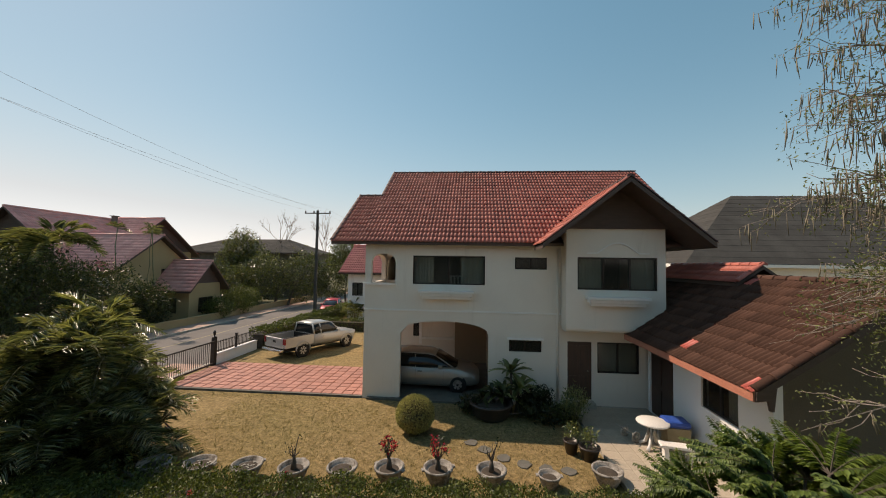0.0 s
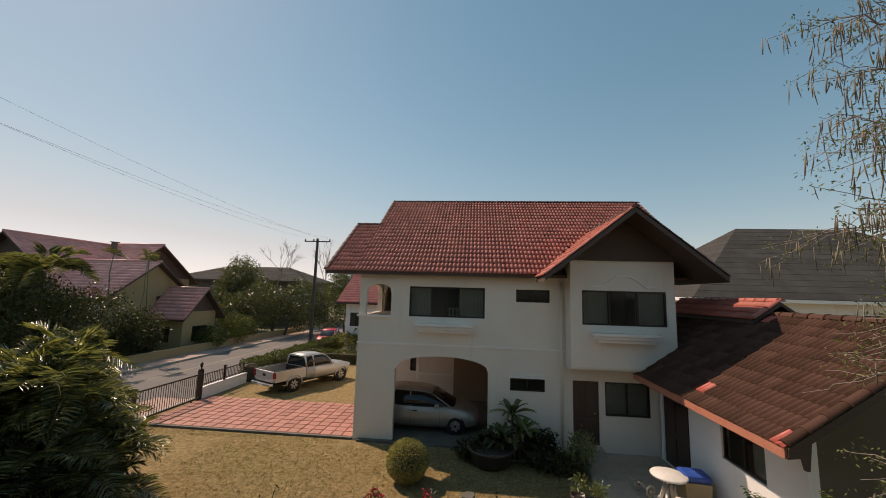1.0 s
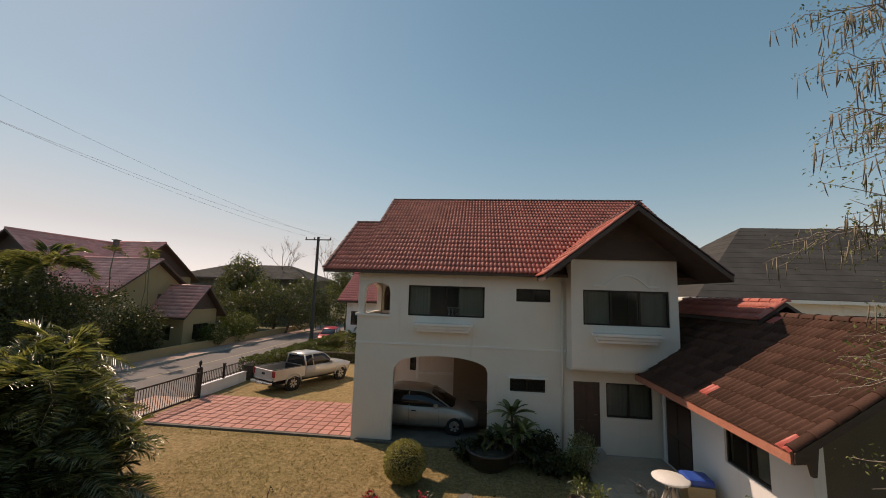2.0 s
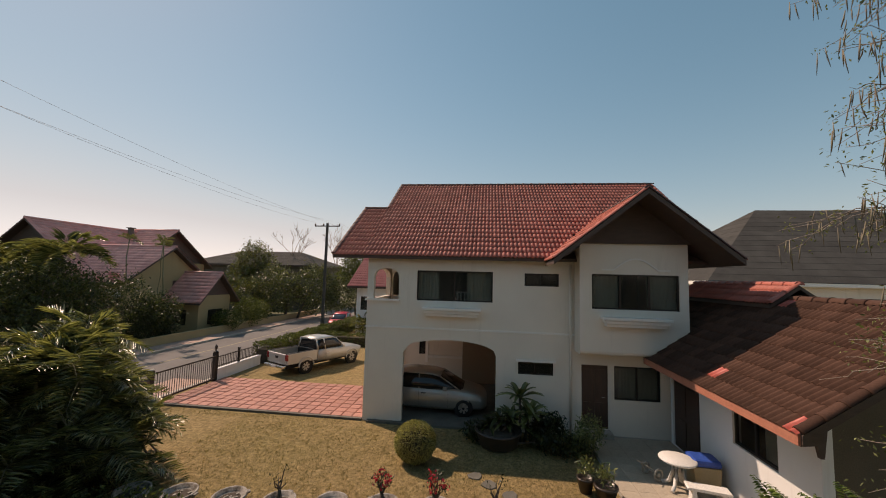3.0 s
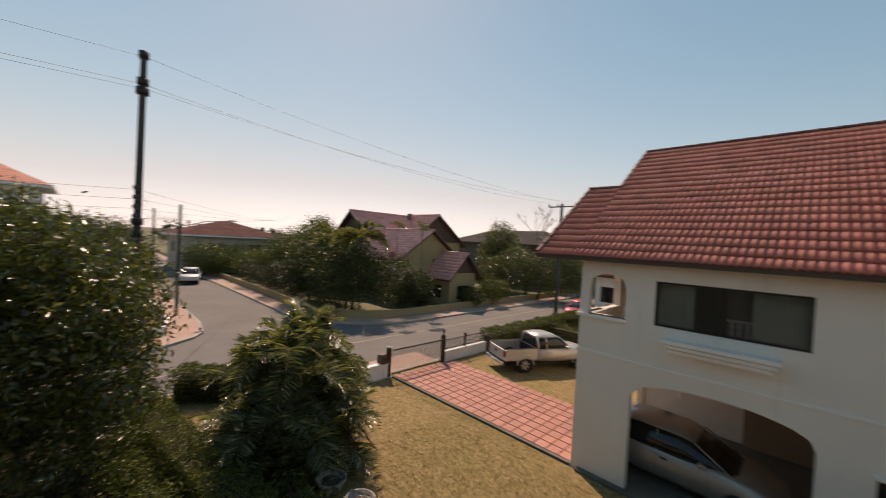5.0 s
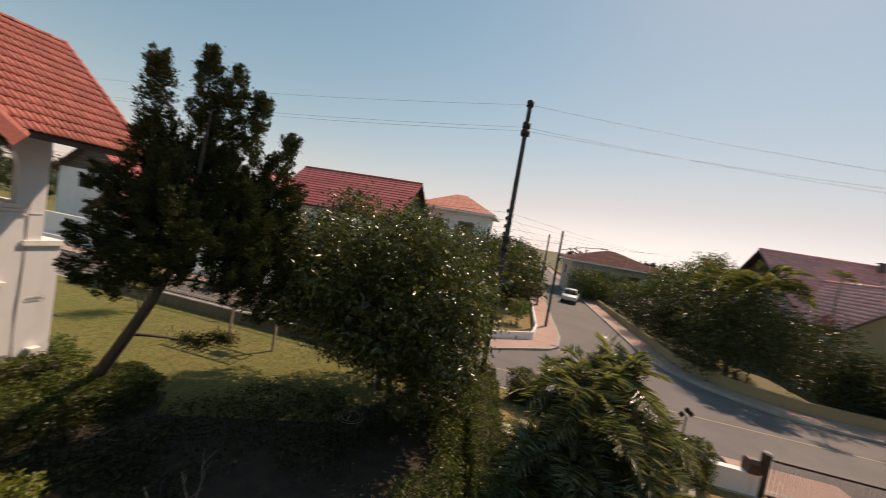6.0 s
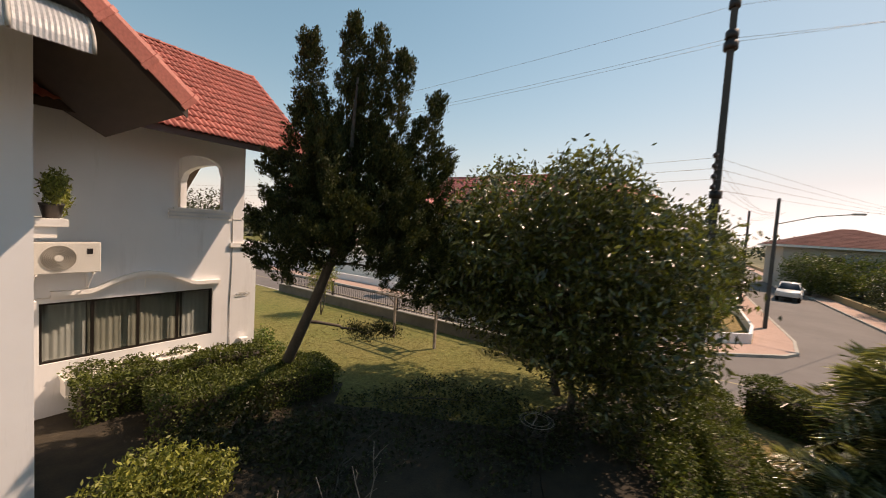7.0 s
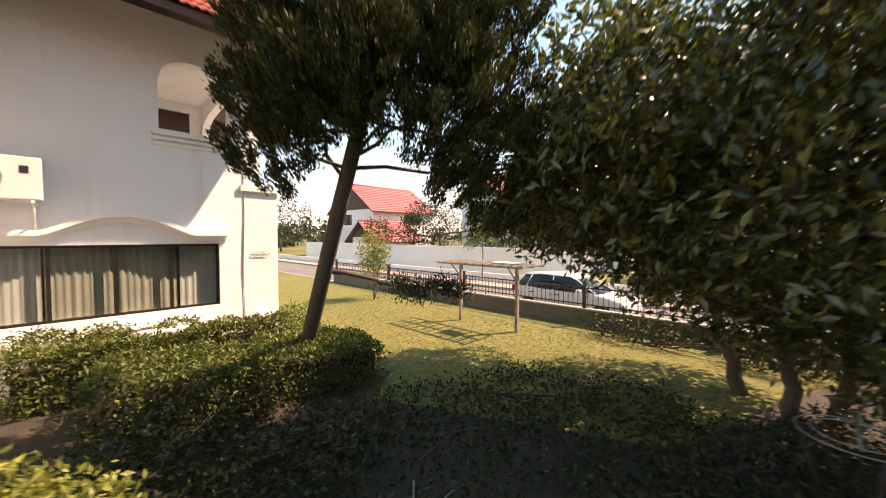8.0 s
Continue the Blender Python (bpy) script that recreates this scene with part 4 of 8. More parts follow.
    def keep_main(u, v):
        x, z = -3.78 + u, eave_z + v * slope / L
        return not (gx < x < ex and z < az - abs(x - ax) * gs - 0.02)

    tiled_plane(roof, (-3.78, eave_y - 0.05, eave_z - 0.02), (1, 0, 0), (0, 1, slope), 12.63, (ridge_y - eave_y) * L, TILE, keep_main, 250, lambda u, v: v + abs(u - 4) * 0.35)
    tiled_plane(roof, (-4.86, eave_y - 0.05, eave_z - 0.02), (1, 0, 0), (0, 1, slope), 1.08, (step_y - eave_y) * L, TILE, None, 50, lambda u, v: v, seed=5)
    tiled_plane(roof, (8.85, 25.35, eave_z - 0.02), (-1, 0, 0), (0, -1, slope), 12.63, (25.3 - ridge_y) * L, TILE, seed=6)
    tiled_plane(roof, (-3.78, 20.35, eave_z - 0.02), (-1, 0, 0), (0, -1, slope), 1.08, (20.3 - step_y) * L, TILE, seed=7)
    G = math.hypot(1, gs)
    half = ax - gx
    tiled_plane(gable, (gx - 0.03, back, gz), (0, -1, 0), (1, 0, gs), back - gy, half * G, TILE, lambda u, v: eave_z + slope * (back - u - eave_y) < gz + v * gs / G + 0.12, 40, lambda u, v: -u, seed=8)
    tiled_plane(gable, (ex + 0.03, gy, ez), (0, 1, 0), (-1, 0, es), 3.9, (ex - ax) * math.hypot(1, es), TILE, seed=9)
    ridge_caps(roof, (-3.8, ridge_y, ridge_z + 0.02), (8.87, ridge_y, ridge_z + 0.02), DARKTILE)
    ridge_caps(roof, (-4.88, step_y, step_z + 0.02), (-3.8, step_y, step_z + 0.02), DARKTILE)
    ridge_caps(roof, (-4.84, eave_y - 0.05, eave_z + 0.04), (-4.84, step_y, step_z + 0.04), DARKTILE, 0.08)
    ridge_caps(roof, (-3.78, step_y, step_z + 0.04), (-3.78, ridge_y, ridge_z + 0.04), DARKTILE, 0.08)
    ridge_caps(gable, (ax, gy - 0.04, az + 0.03), (ax, back, az + 0.03), DARKTILE)
    ridge_caps(gable, (gx, gy + 0.02, gz + 0.05), (ax, gy + 0.02, az + 0.05), TILE, 0.08)
    # the eastern verge takes the tile with shade in its colour
    ridge_caps(gable, (ex, gy + 0.02, ez + 0.05), (ax, gy + 0.02, az + 0.05), DARKTILE, 0.08)
    # rainwater pipe at the bay's corner
    bm = bmesh.new()
    tube(bm, [(3.72, y0 - 0.05, 5.8), (3.72, y0 - 0.05, 0.1)], 0.04, 8)
    part("downpipe", bm, WARMPLASTER, house, "white painted downpipe")
    return house


northern_house()


# -- the low wing with the weathered roof --
def annex():
    wing = thing("annex", (0, 0, 0), "single-storey white annex with weathered brown-red tiled roof", "annex")
    ex, ez, rx, rz, y_s, y_n = 5.96, 2.8, 9.05, 4.88, 7.42, 13.4
    s = (rz - ez) / (rx - ex)
    wx, wy = 6.86, 8.2
    bm = bmesh.new()
    wall_with_holes(bm, wy, 13.7, 0, 3.2, [(9.22, 10.64, 1.4, 2.28, 0), (12.05, 13.56, 0.12, 2.2, 0)], west(wx))
    part("side_wall", bm, PLASTER, wing)
    window(wing, 9.22, 10.64, 1.4, 2.28, west(wx), 2, PANE, [(9.24, 9.9, DARKCURTAIN)])
    bm = bmesh.new()
    lbox(bm, 12.05, 13.56, 0.05, 0.12, 0.12, 2.2, west(wx))
    d = part("side_door", bm, DOORWOOD, wing, "dark brown wooden door")
    bm = bmesh.new()
    for ya in (12.15, 12.87):
        lbox(bm, ya, ya + 0.6, 0.03, 0.05, 0.3, 1.05, west(wx))
        lbox(bm, ya, ya + 0.6, 0.03, 0.05, 1.2, 2.08, west(wx))
    part("door_panel", bm, DOORWOOD, d)
    bm = bmesh.new()
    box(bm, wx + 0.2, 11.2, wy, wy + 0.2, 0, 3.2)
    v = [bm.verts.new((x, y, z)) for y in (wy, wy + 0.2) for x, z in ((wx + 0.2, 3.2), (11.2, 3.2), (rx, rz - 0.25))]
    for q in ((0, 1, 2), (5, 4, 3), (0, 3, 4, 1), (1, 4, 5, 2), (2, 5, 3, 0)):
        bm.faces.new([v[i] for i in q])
    # one dark olive brown for the gable, east and rear walls
    olive = surface("dark_olive_brown", (0.105, 0.085, 0.06), (0.13, 0.105, 0.075), 1.0, 40, 0.9)
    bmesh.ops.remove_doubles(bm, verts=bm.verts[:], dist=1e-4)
    part("gable_wall", bm, olive, wing, "dull dark olive-brown gable wall")
    bm = bmesh.new()
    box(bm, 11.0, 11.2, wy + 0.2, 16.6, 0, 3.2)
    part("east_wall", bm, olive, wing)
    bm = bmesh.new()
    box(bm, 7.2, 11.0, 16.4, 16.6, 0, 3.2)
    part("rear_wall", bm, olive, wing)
    bm = bmesh.new()
    slab_between(bm, (ex, y_s, ez), (rx, y_s, rz), (rx, y_n, rz), (ex, y_n, ez), 0.12)
    slab_between(bm, (rx, y_s, rz), (2 * rx - ex, y_s, ez), (2 * rx - ex, 16.6, ez), (rx, 16.6, rz), 0.12)
    slab_between(bm, (7.22, y_n, ez + s * (7.22 - ex)), (rx, y_n, rz), (rx, 16.6, rz), (7.22, 16.6, ez + s * (7.22 - ex)), 0.12)
    roof = part("roof", bm, BROWN, wing, "weathered brown-red tile roof with dark verge boards")
    for sgn in (1, -1):
        bm = bmesh.new()
        slab_between(bm, (rx - sgn * (rx - ex), y_s - 0.04, ez + 0.02), (rx, y_s - 0.04, rz + 0.02), (rx, y_s, rz + 0.02), (rx - sgn * (rx - ex), y_s, ez + 0.02), 0.15)
        part("verge_board", bm, BROWN, roof)
    bm = bmesh.new()
    lbox(bm, y_s, y_n, -0.04, 0, ez - 0.16, ez + 0.05, west(ex))
    part("fascia_board", bm, GUTTER, roof, "orange-red painted eaves board")
    bm = bmesh.new()
    prism(bm, [(ex + 0.28, ez - 0.34), (ex + 0.34, ez - 0.34), (ex + 0.4, ez + 0.1), (ex, ez - 0.12), (ex, ez - 0.17), (ex + 0.24, ez - 0.14)], 0.06, Matrix.Translation((0, y_s, 0)))
    part("eaves_bracket", bm, BROWN, roof)
    G = math.hypot(1, s)
    odd = {(1, 10), (0, 19), (9, 6)}
    tiled_plane(roof, (ex - 0.04, y_n, ez), (0, -1, 0), (1, 0, s), y_n - y_s, (rx - ex) * G, OLDTILE, None, 280, lambda u, v: -u * 0.5 + v, odd=odd, lift=0.034, roll=0.055)
    tiled_plane(roof, (2 * rx - ex + 0.04, y_s, ez), (0, 1, 0), (-1, 0, s), 16.6 - y_s, (rx - ex) * G, OLDTILE, seed=11)
    tiled_plane(roof, (7.2, 16.6, ez + s * (7.2 - ex)), (0, -1, 0), (1, 0, s), 16.6 - y_n, (rx - 7.2) * G, OLDTILE, seed=13)
    ridge_caps(roof, (rx, y_s - 0.03, rz + 0.02), (rx, 11.7, rz + 0.02), OLDTILE, 0.13)
    ridge_caps(roof, (ex, y_s + 0.04, ez + 0.05), (rx, y_s + 0.04, rz + 0.05), OLDTILE, 0.1)
    # taller cross roof where the wing meets the house
    bm = bmesh.new()
    t0, t1, tz, te, tr, tw = 11.6, 16.6, 5.27, 4.74, 9.25, 8.5
    slab_between(bm, (tw, t0, te), (tr, t0, tz), (tr, t1, tz), (tw, t1, te), 0.1)
    slab_between(bm, (tr, t0, tz), (2 * tr - tw, t0, te), (2 * tr - tw, t1, te), (tr, t1, tz), 0.1)
    box(bm, tw + 0.15, 2 * tr - tw - 0.15, t0 + 0.15, t1 - 0.05, 4.3, te)
    upper = part("upper_roof", bm, BROWN, wing, "raised roof section with red tiles")
    ts = (tz - te) / (tr - tw)
    tiled_plane(upper, (tw - 0.04, t1, te), (0, -1, 0), (1, 0, ts), t1 - t0, (tr - tw) * math.hypot(1, ts), TILE, None, 60, lambda u, v: -u, gauge=0.31, seed=12)
    ridge_caps(upper, (tr, t0, tz + 0.02), (tr, t1, tz + 0.02), TILE, 0.12)
    ridge_caps(upper, (tw, t0 + 0.03, te + 0.05), (tr, t0 + 0.03, tz + 0.05), TILE, 0.09)
    return wing


annex()


# -- the white house beside which the flight begins and ends --
def southern_house():
    house = thing("house", (0, 0, 0), "white plastered house with red tiled roof and curtained window", "house")
    wy, wx, ux = -7.2, -7.77, -7.33
    wing_x, wing_y = -2.3, -3.15
    bm = bmesh.new()
    wall_with_holes(bm, wx, wing_x, 0, 3.4, [(-6.47, -2.92, 1.23, 2.62, 0)], north(wy))
    part("garden_front", bm, PLASTER, house)
    bm = bmesh.new()
    wall_with_holes(bm, ux, wing_x, 3.4, 7.3, [(-6.7, -5.42, 4.96, 5.95, 0.52)], north(wy))
    part("upper_front", bm, PLASTER, house)
    bm = bmesh.new()
    box(bm, wx, wx + 0.2, -16, wy - 0.2, 0, 3.4)
    box(bm, wx, ux, wy - 0.2, wy, 3.4, 3.85)
    box(bm, wx, ux, -16, wy - 0.2, 3.4, 3.85)
    part("side_wall", bm, PLASTER, house)
    bm = bmesh.new()
    lbox(bm, wx - 0.07, -6.92, -0.07, 0, 3.85, 3.99, north(wy))
    lbox(bm, wx - 0.07, ux + 0.04, 0.0, 3, 3.85, 3.99, north(wy))
    part("coping", bm, TRIM, house, "white moulded coping")
    bm = bmesh.new()
    wall_with_holes(bm, -16, wy - 0.2, 3.85, 7.3, [(-11.4, -7.65, 4.96, 6.0, 0.5)], west(ux))
    part("upper_side_wall", bm, PLASTER, house)
    bm = bmesh.new()
    wall_with_holes(bm, ux + 0.2, -4.6, 3.6, 7.0, [(-6.85, -5.1, 3.62, 6.62, 0)], north(-11.6))
    box(bm, -4.7, -4.6, -11.6, wy - 0.2, 3.6, 7.0)
    box(bm, ux + 0.2, -4.6, -11.6, wy - 0.2, 3.45, 3.6)
    box(bm, ux + 0.2, -4.6, -11.6, wy - 0.2, 6.9, 7.0)
    part("balcony_inside", bm, PLASTER, house)
    bm = bmesh.new()
    lbox(bm, -6.83, -5.12, 0.05, 0.12, 3.62, 6.6, north(-11.6))
    part("balcony_door", bm, DOORWOOD, house, "dark brown balcony door")
    bm = bmesh.new()
    for o, z in ((0.09, 4.86), (0.06, 4.76), (0.04, 4.66)):
        lbox(bm, -6.95, -5.3, -o, 0.0, z, z + 0.06, north(wy))
    lbox(bm, -6.72, -5.4, -0.1, 0.24, 4.92, 4.97, north(wy))
    part("balcony_sill", bm, TRIM, house, "ribbed white balcony sill")
    window(house, -6.47, -2.92, 1.23, 2.62, north(wy), 4, CLEARPANE, [(-6.45, -5.75, CURTAIN), (-5.7, -4.75, DARKCURTAIN), (-4.7, -3.75, DARKCURTAIN), (-3.72, -2.95, CURTAIN)], 0.1)
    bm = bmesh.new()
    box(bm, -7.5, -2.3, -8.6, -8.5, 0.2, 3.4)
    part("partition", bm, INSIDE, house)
    brow(house, -6.62, -3.08, 2.7, 0.36, north(wy), 0.09, 0.08, 0.62)
    brow(house, -6.62, -3.08, 2.792, 0.36, north(wy), 0.1, 0.16, 0.62)
    bm = bmesh.new()
    lbox(bm, -4.83, -4.81, -0.02, 0, 2.79, 3.1, north(wy))
    part("brow_keystone", bm, TRIM, house)
    # sill shelf and planting bed edge below the window
    bm = bmesh.new()
    lbox(bm, -6.1, -3.25, -0.5, 0, 0.5, 0.86, north(wy))
    lbox(bm, -6.13, -3.22, -0.53, 0, 0.86, 0.93, north(wy))
    part("window_box", bm, TRIM, house, "long white planter box below the window")
    # wing on which the gable sits
    bm = bmesh.new()
    wall_with_holes(bm, wy, wing_y, 0, 7.4, [(-6.3, -5.0, 4.9, 6.0, 0)], west(wing_x))
    part("wing_side_wall", bm, PLASTER, house)
    window(house, -6.3, -5.0, 4.9, 6.0, west(wing_x), 2, PANE)
    bm = bmesh.new()
    wall_with_holes(bm, wing_x + 0.2, 3.4, 0, 7.4, [(-1.2, 2.0, 3.7, 6.0, 0)], north(wing_y))
    box(bm, 3.2, 3.4, -16, wing_y - 0.2, 0, 7.4)
    box(bm, wx + 0.2, 3.2, -16.2, -16, 0, 7.3)
    part("wing_front_wall", bm, PLASTER, house)
    window(house, -1.2, 2.0, 3.7, 6.0, north(wing_y), 3, PANE)
    bm = bmesh.new()
    lbox(bm, wy + 0.9, wing_y - 0.01, -0.03, 0, 3.3, 3.42, west(wing_x))
    lbox(bm, -4.7, -3.5, -0.42, 0, 4.5, 4.62, west(wing_x))
    lbox(bm, -4.65, -3.55, -0.3, 0, 4.32, 4.5, west(wing_x))
    part("flower_ledge", bm, TRIM, house, "stepped white ledge that carries a potted plant")
    # main roof
    s, ey, ez, ry = 0.812, -5.55, 6.8, -9.44
    rz = ez + s * (ey - ry)
    rx0, rx1 = -8.66, 5.0
    bm = bmesh.new()
    slab_between(bm, (rx0, ey, ez), (rx1, ey, ez), (rx1, ry, rz), (rx0, ry, rz), 0.16)
    slab_between(bm, (rx0, ry, rz), (rx1, ry, rz), (rx1, -17, ez - 2.3), (rx0, -17, ez - 2.3), 0.16)
    roof = part("roof", bm, BROWN, house, "red tile roof with dark brown soffit")
    G = math.hypot(1, s)
    tiled_plane(roof, (rx1, ey + 0.05, ez - 0.02), (-1, 0, 0), (0, -1, s), rx1 - rx0, (ey - ry) * G, TILE, lambda u, v: rx1 - u < -1.0, 290, lambda u, v: -u, seed=21)
    ridge_caps(roof, (rx0 - 0.02, ry, rz + 0.02), (rx1, ry, rz + 0.02), TILE)
    ridge_caps(roof, (rx0 + 0.02, ey + 0.05, ez + 0.04), (rx0 + 0.02, ry, rz + 0.04), TILE, 0.09)
    # wing gable
    gx, gy, gz, ax = -3.62, -1.7, 6.42, 0.5
    az = gz + 0.84 * (ax - gx)
    bm = bmesh.new()
    slab_between(bm, (gx, gy, gz), (ax, gy, az), (ax, ry, az), (gx, ey, gz), 0.14)
    slab_between(bm, (ax, gy, az), (2 * ax - gx, gy, gz), (2 * ax - gx, ey, gz), (ax, ry, az), 0.14)
    gable = part("gable_roof", bm, BROWN, house, "wide gable roof with brown soffit")
    for sgn in (1, -1):
        bm = bmesh.new()
        slab_between(bm, (ax - sgn * (ax - gx), gy + 0.04, gz + 0.06), (ax, gy + 0.04, az + 0.06), (ax, gy, az + 0.06), (ax - sgn * (ax - gx), gy, gz + 0.06), 0.26)
        part("verge_board", bm, BROWN, gable)
    gg = math.hypot(1, 0.84)
    tiled_plane(gable, (gx - 0.04, ey, gz), (0, 1, 0), (1, 0, 0.84), gy - ey, (ax - gx) * gg, TILE, None, 10, lambda u, v: -u, seed=22)
    verge_tiles(gable, (gx - 0.05, gy + 0.05, gz + 0.02), (ax, gy + 0.05, az + 0.06), (0, 1, 0), TILE)
    bm = bmesh.new()
    prism(bm, [(wing_x, 7.4), (3.4, 7.4), (ax, az - 0.3)], 0.1, Matrix.Translation((0, wing_y - 0.15, 0)))
    part("gable_boarding", bm, BROWN, gable)
    return house


southern_house()


def awning():
    """A quarter-round awning of corrugated sheet, in strips held by ribs."""
    top = thing("awning", (0, 0, 0), "white corrugated barrel awning under the gable", "awning")
    prof = [(-3.15 + 1.75 * math.sin(a), 6.62 + 0.85 * math.cos(a)) for a in (math.pi / 2 * k / 12 for k in range(13))]
    for a, b in ((-2.55, -1.9), (-1.88, -1.0), (-0.98, 0.0), (0.02, 1.0), (1.02, 2.2)):
        bm = bmesh.new()
        n = 2 * round((b - a) / 0.045)
        rows = []
        for y, z in prof:
            rows.append([bm.verts.new((a + (b - a) * k / n, y + 0.005 * (k % 2), z + 0.005 * (k % 2))) for k in range(n + 1)])
        for r, q in zip(rows, rows[1:]):
            for k in range(n):
                bm.faces.new((r[k], r[k + 1], q[k + 1], q[k]))
        bmesh.ops.solidify(bm, geom=bm.faces[:], thickness=0.006)
        part("sheet", bm, AWNING, top)
    for x in (-2.55, -1.89, -0.99, 0.01, 1.01, 2.2):
        bm = bmesh.new()
        tube(bm, [(x, y + 0.01, z + 0.01) for y, z in prof], 0.022, 6)
        part("rib", bm, ACGREY, top)


awning()

# ---- plants ----


def leaf_part(name, parent, verts, faces, material, label=""):
    ob = new(name, raw_mesh(name, verts, faces, material))
    ob.parent = parent
    return tagged(ob, label)


def limb(bm, a, b, r0, r1, rng, bends=5, wander=0.12, sides=7):
    a, b = Vector(a), Vector(b)
    pts = []
    for k in range(bends + 1):
        t = k / bends
        p = a.lerp(b, t)
        w = wander * (b - a).length * math.sin(math.pi * t) * 0.5
        pts.append(p + Vector((rng.uniform(-w, w), rng.uniform(-w, w), rng.uniform(-w, w) * 0.5)))
    tube(bm, pts, [r0 + (r1 - r0) * k / bends for k in range(bends + 1)], sides)
    return pts


def leafy_tree(name, label, base, stems, blobs, count, size, leaf, bark=None, seed=1, shell=0.5, narrow=0.38, droop=0.3, group="", category="tree", tufts=6):
    """stems: (foot offset x, y, radius) of each trunk; limbs reach out to every clump of the crown."""
    rng = np.random.default_rng(seed)
    pr = random.Random(seed)
    tree = thing(name, (*base, 0) if len(base) == 2 else base, label, category, group)
    local = [(b[0] - base[0], b[1] - base[1], b[2], b[3], b[4], b[5]) for b in blobs]
    bm = bmesh.new()
    low = min(b[2] - b[5] * 0.3 for b in local)
    heads = []
    for ox, oy, r in stems:
        top = (ox * 1.8 + pr.uniform(-0.3, 0.3), oy * 1.8 + pr.uniform(-0.3, 0.3), max(0.8, low + 0.5))
        limb(bm, (ox, oy, -0.05), top, r, r * 0.7, pr, 5, 0.1, 9)
        heads.append((top, r))
    for k, b in enumerate(local):
        top, r = heads[k % len(heads)]
        limb(bm, top, (b[0], b[1], b[2] + b[5] * 0.3), r * 0.6, 0.02, pr, 6, 0.15, 6)
        for _ in range(3):
            q = (b[0] + pr.uniform(-0.7, 0.7) * b[3], b[1] + pr.uniform(-0.7, 0.7) * b[4], b[2] + pr.uniform(-0.3, 0.7) * b[5])
            limb(bm, (b[0] * 0.6 + top[0] * 0.4, b[1] * 0.6 + top[1] * 0.4, b[2] * 0.6 + top[2] * 0.4), q, r * 0.3, 0.012, pr, 4, 0.2, 5)
    part("trunk", bm, bark or BARK, tree)
    places = in_blobs(local, count, rng, shell)
    places = places[places[:, 2] > 0.03]
    # leaves come in tufts with gaps between
    tuft = rng.normal(size=places.shape) * size * 0.7
    centre = np.repeat(places[::tufts], tufts, axis=0)[: len(places)]
    keep = rng.uniform(size=len(places)) < 0.75
    places = np.where(keep[:, None], centre + tuft, places)
    v, f = leaf_arrays(places, size, rng, droop, narrow)
    leaf_part("crown", tree, v, f, leaf)
    return tree


def hedge(name, label, line, width, height, leaf, density=420, size=0.075, seed=2, flowers=0):
    """A clipped hedge along a line of (x, y)."""
    rng = np.random.default_rng(seed)
    top = thing(name, (line[0][0], line[0][1], 0), label, "hedge")
    o = np.array([line[0][0], line[0][1], 0])
    # added dark filler block, in place of the hedge's shaded inside
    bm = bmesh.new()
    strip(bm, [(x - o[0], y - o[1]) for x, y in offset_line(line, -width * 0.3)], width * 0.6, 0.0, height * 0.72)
    part("hedge_core", bm, SOIL_AND_CORE, top)
    chunks = []
    for (ax, ay), (bx, by) in zip(line, line[1:]):
        d = np.array([bx - ax, by - ay])
        length = np.hypot(*d)
        d = d / length
        side = np.array([-d[1], d[0]])
        n = int(length * (2 * height + width) * density)
        t = rng.uniform(-0.1, length + 0.1, n)
        s = rng.uniform(-1, 1, n)
        h = rng.uniform(0.02, 1, n)
        face = rng.uniform(0, 2 * height + width, n)
        wob = 0.06 * np.sin(t * 2.3) + 0.05 * np.sin(t * 5.1 + 1) + 0.03 * np.sin(t * 11)
        on_top = face < width * 1.2
        h = np.where(on_top, 1.0 - rng.exponential(0.05, n), h)
        s = np.where(on_top, s, np.sign(s) * (1 - rng.exponential(0.08, n)))
        z = h * (height + wob * 0.8)
        u = s * (width / 2 + wob * 0.6)
        p = np.stack([ax + d[0] * t + side[0] * u, ay + d[1] * t + side[1] * u, z], 1) - o
        p += rng.normal(size=p.shape) * 0.025
        chunks.append(p[p[:, 2] > 0.01])
    p = np.concatenate(chunks)
    v, f = leaf_arrays(p, size, rng, -0.25, 0.5)
    leaf_part("foliage", top, v, f, leaf)
    if flowers:
        p = p[rng.choice(len(p), flowers)]
        p = np.repeat(p, 14, axis=0) + rng.normal(size=(flowers * 14, 3)) * 0.025 + (0, 0, 0.06)
        v, f = leaf_arrays(p, 0.035, rng, 0, 0.8)
        tagged(leaf_part("blossom", top, v, f, PETAL, "small red flowers"), kind="stuff")
    return top


def shrub(name, label, base, blobs, count, size, leaf, seed=1, narrow=0.45, droop=-0.2, category="shrub", stems=8, shell=0.35, group=""):
    rng, pr = np.random.default_rng(seed), random.Random(seed)
    top = thing(name, (*base, 0) if len(base) == 2 else base, label, category, group)
    bm = bmesh.new()
    for _ in range(stems):
        b = pr.choice(blobs)
        limb(bm, (pr.uniform(-0.1, 0.1), pr.uniform(-0.1, 0.1), -0.03), (b[0] + pr.uniform(-0.5, 0.5) * b[3], b[1] + pr.uniform(-0.5, 0.5) * b[4], b[2] + pr.uniform(0, 0.6) * b[5]), 0.022, 0.006, pr, 4, 0.15, 5)
    part("stem", bm, BARK, top)
    p = in_blobs(blobs, count, rng, shell)
    v, f = leaf_arrays(p[p[:, 2] > 0.02], size, rng, droop, narrow)
    leaf_part("foliage", top, v, f, leaf)
    return top


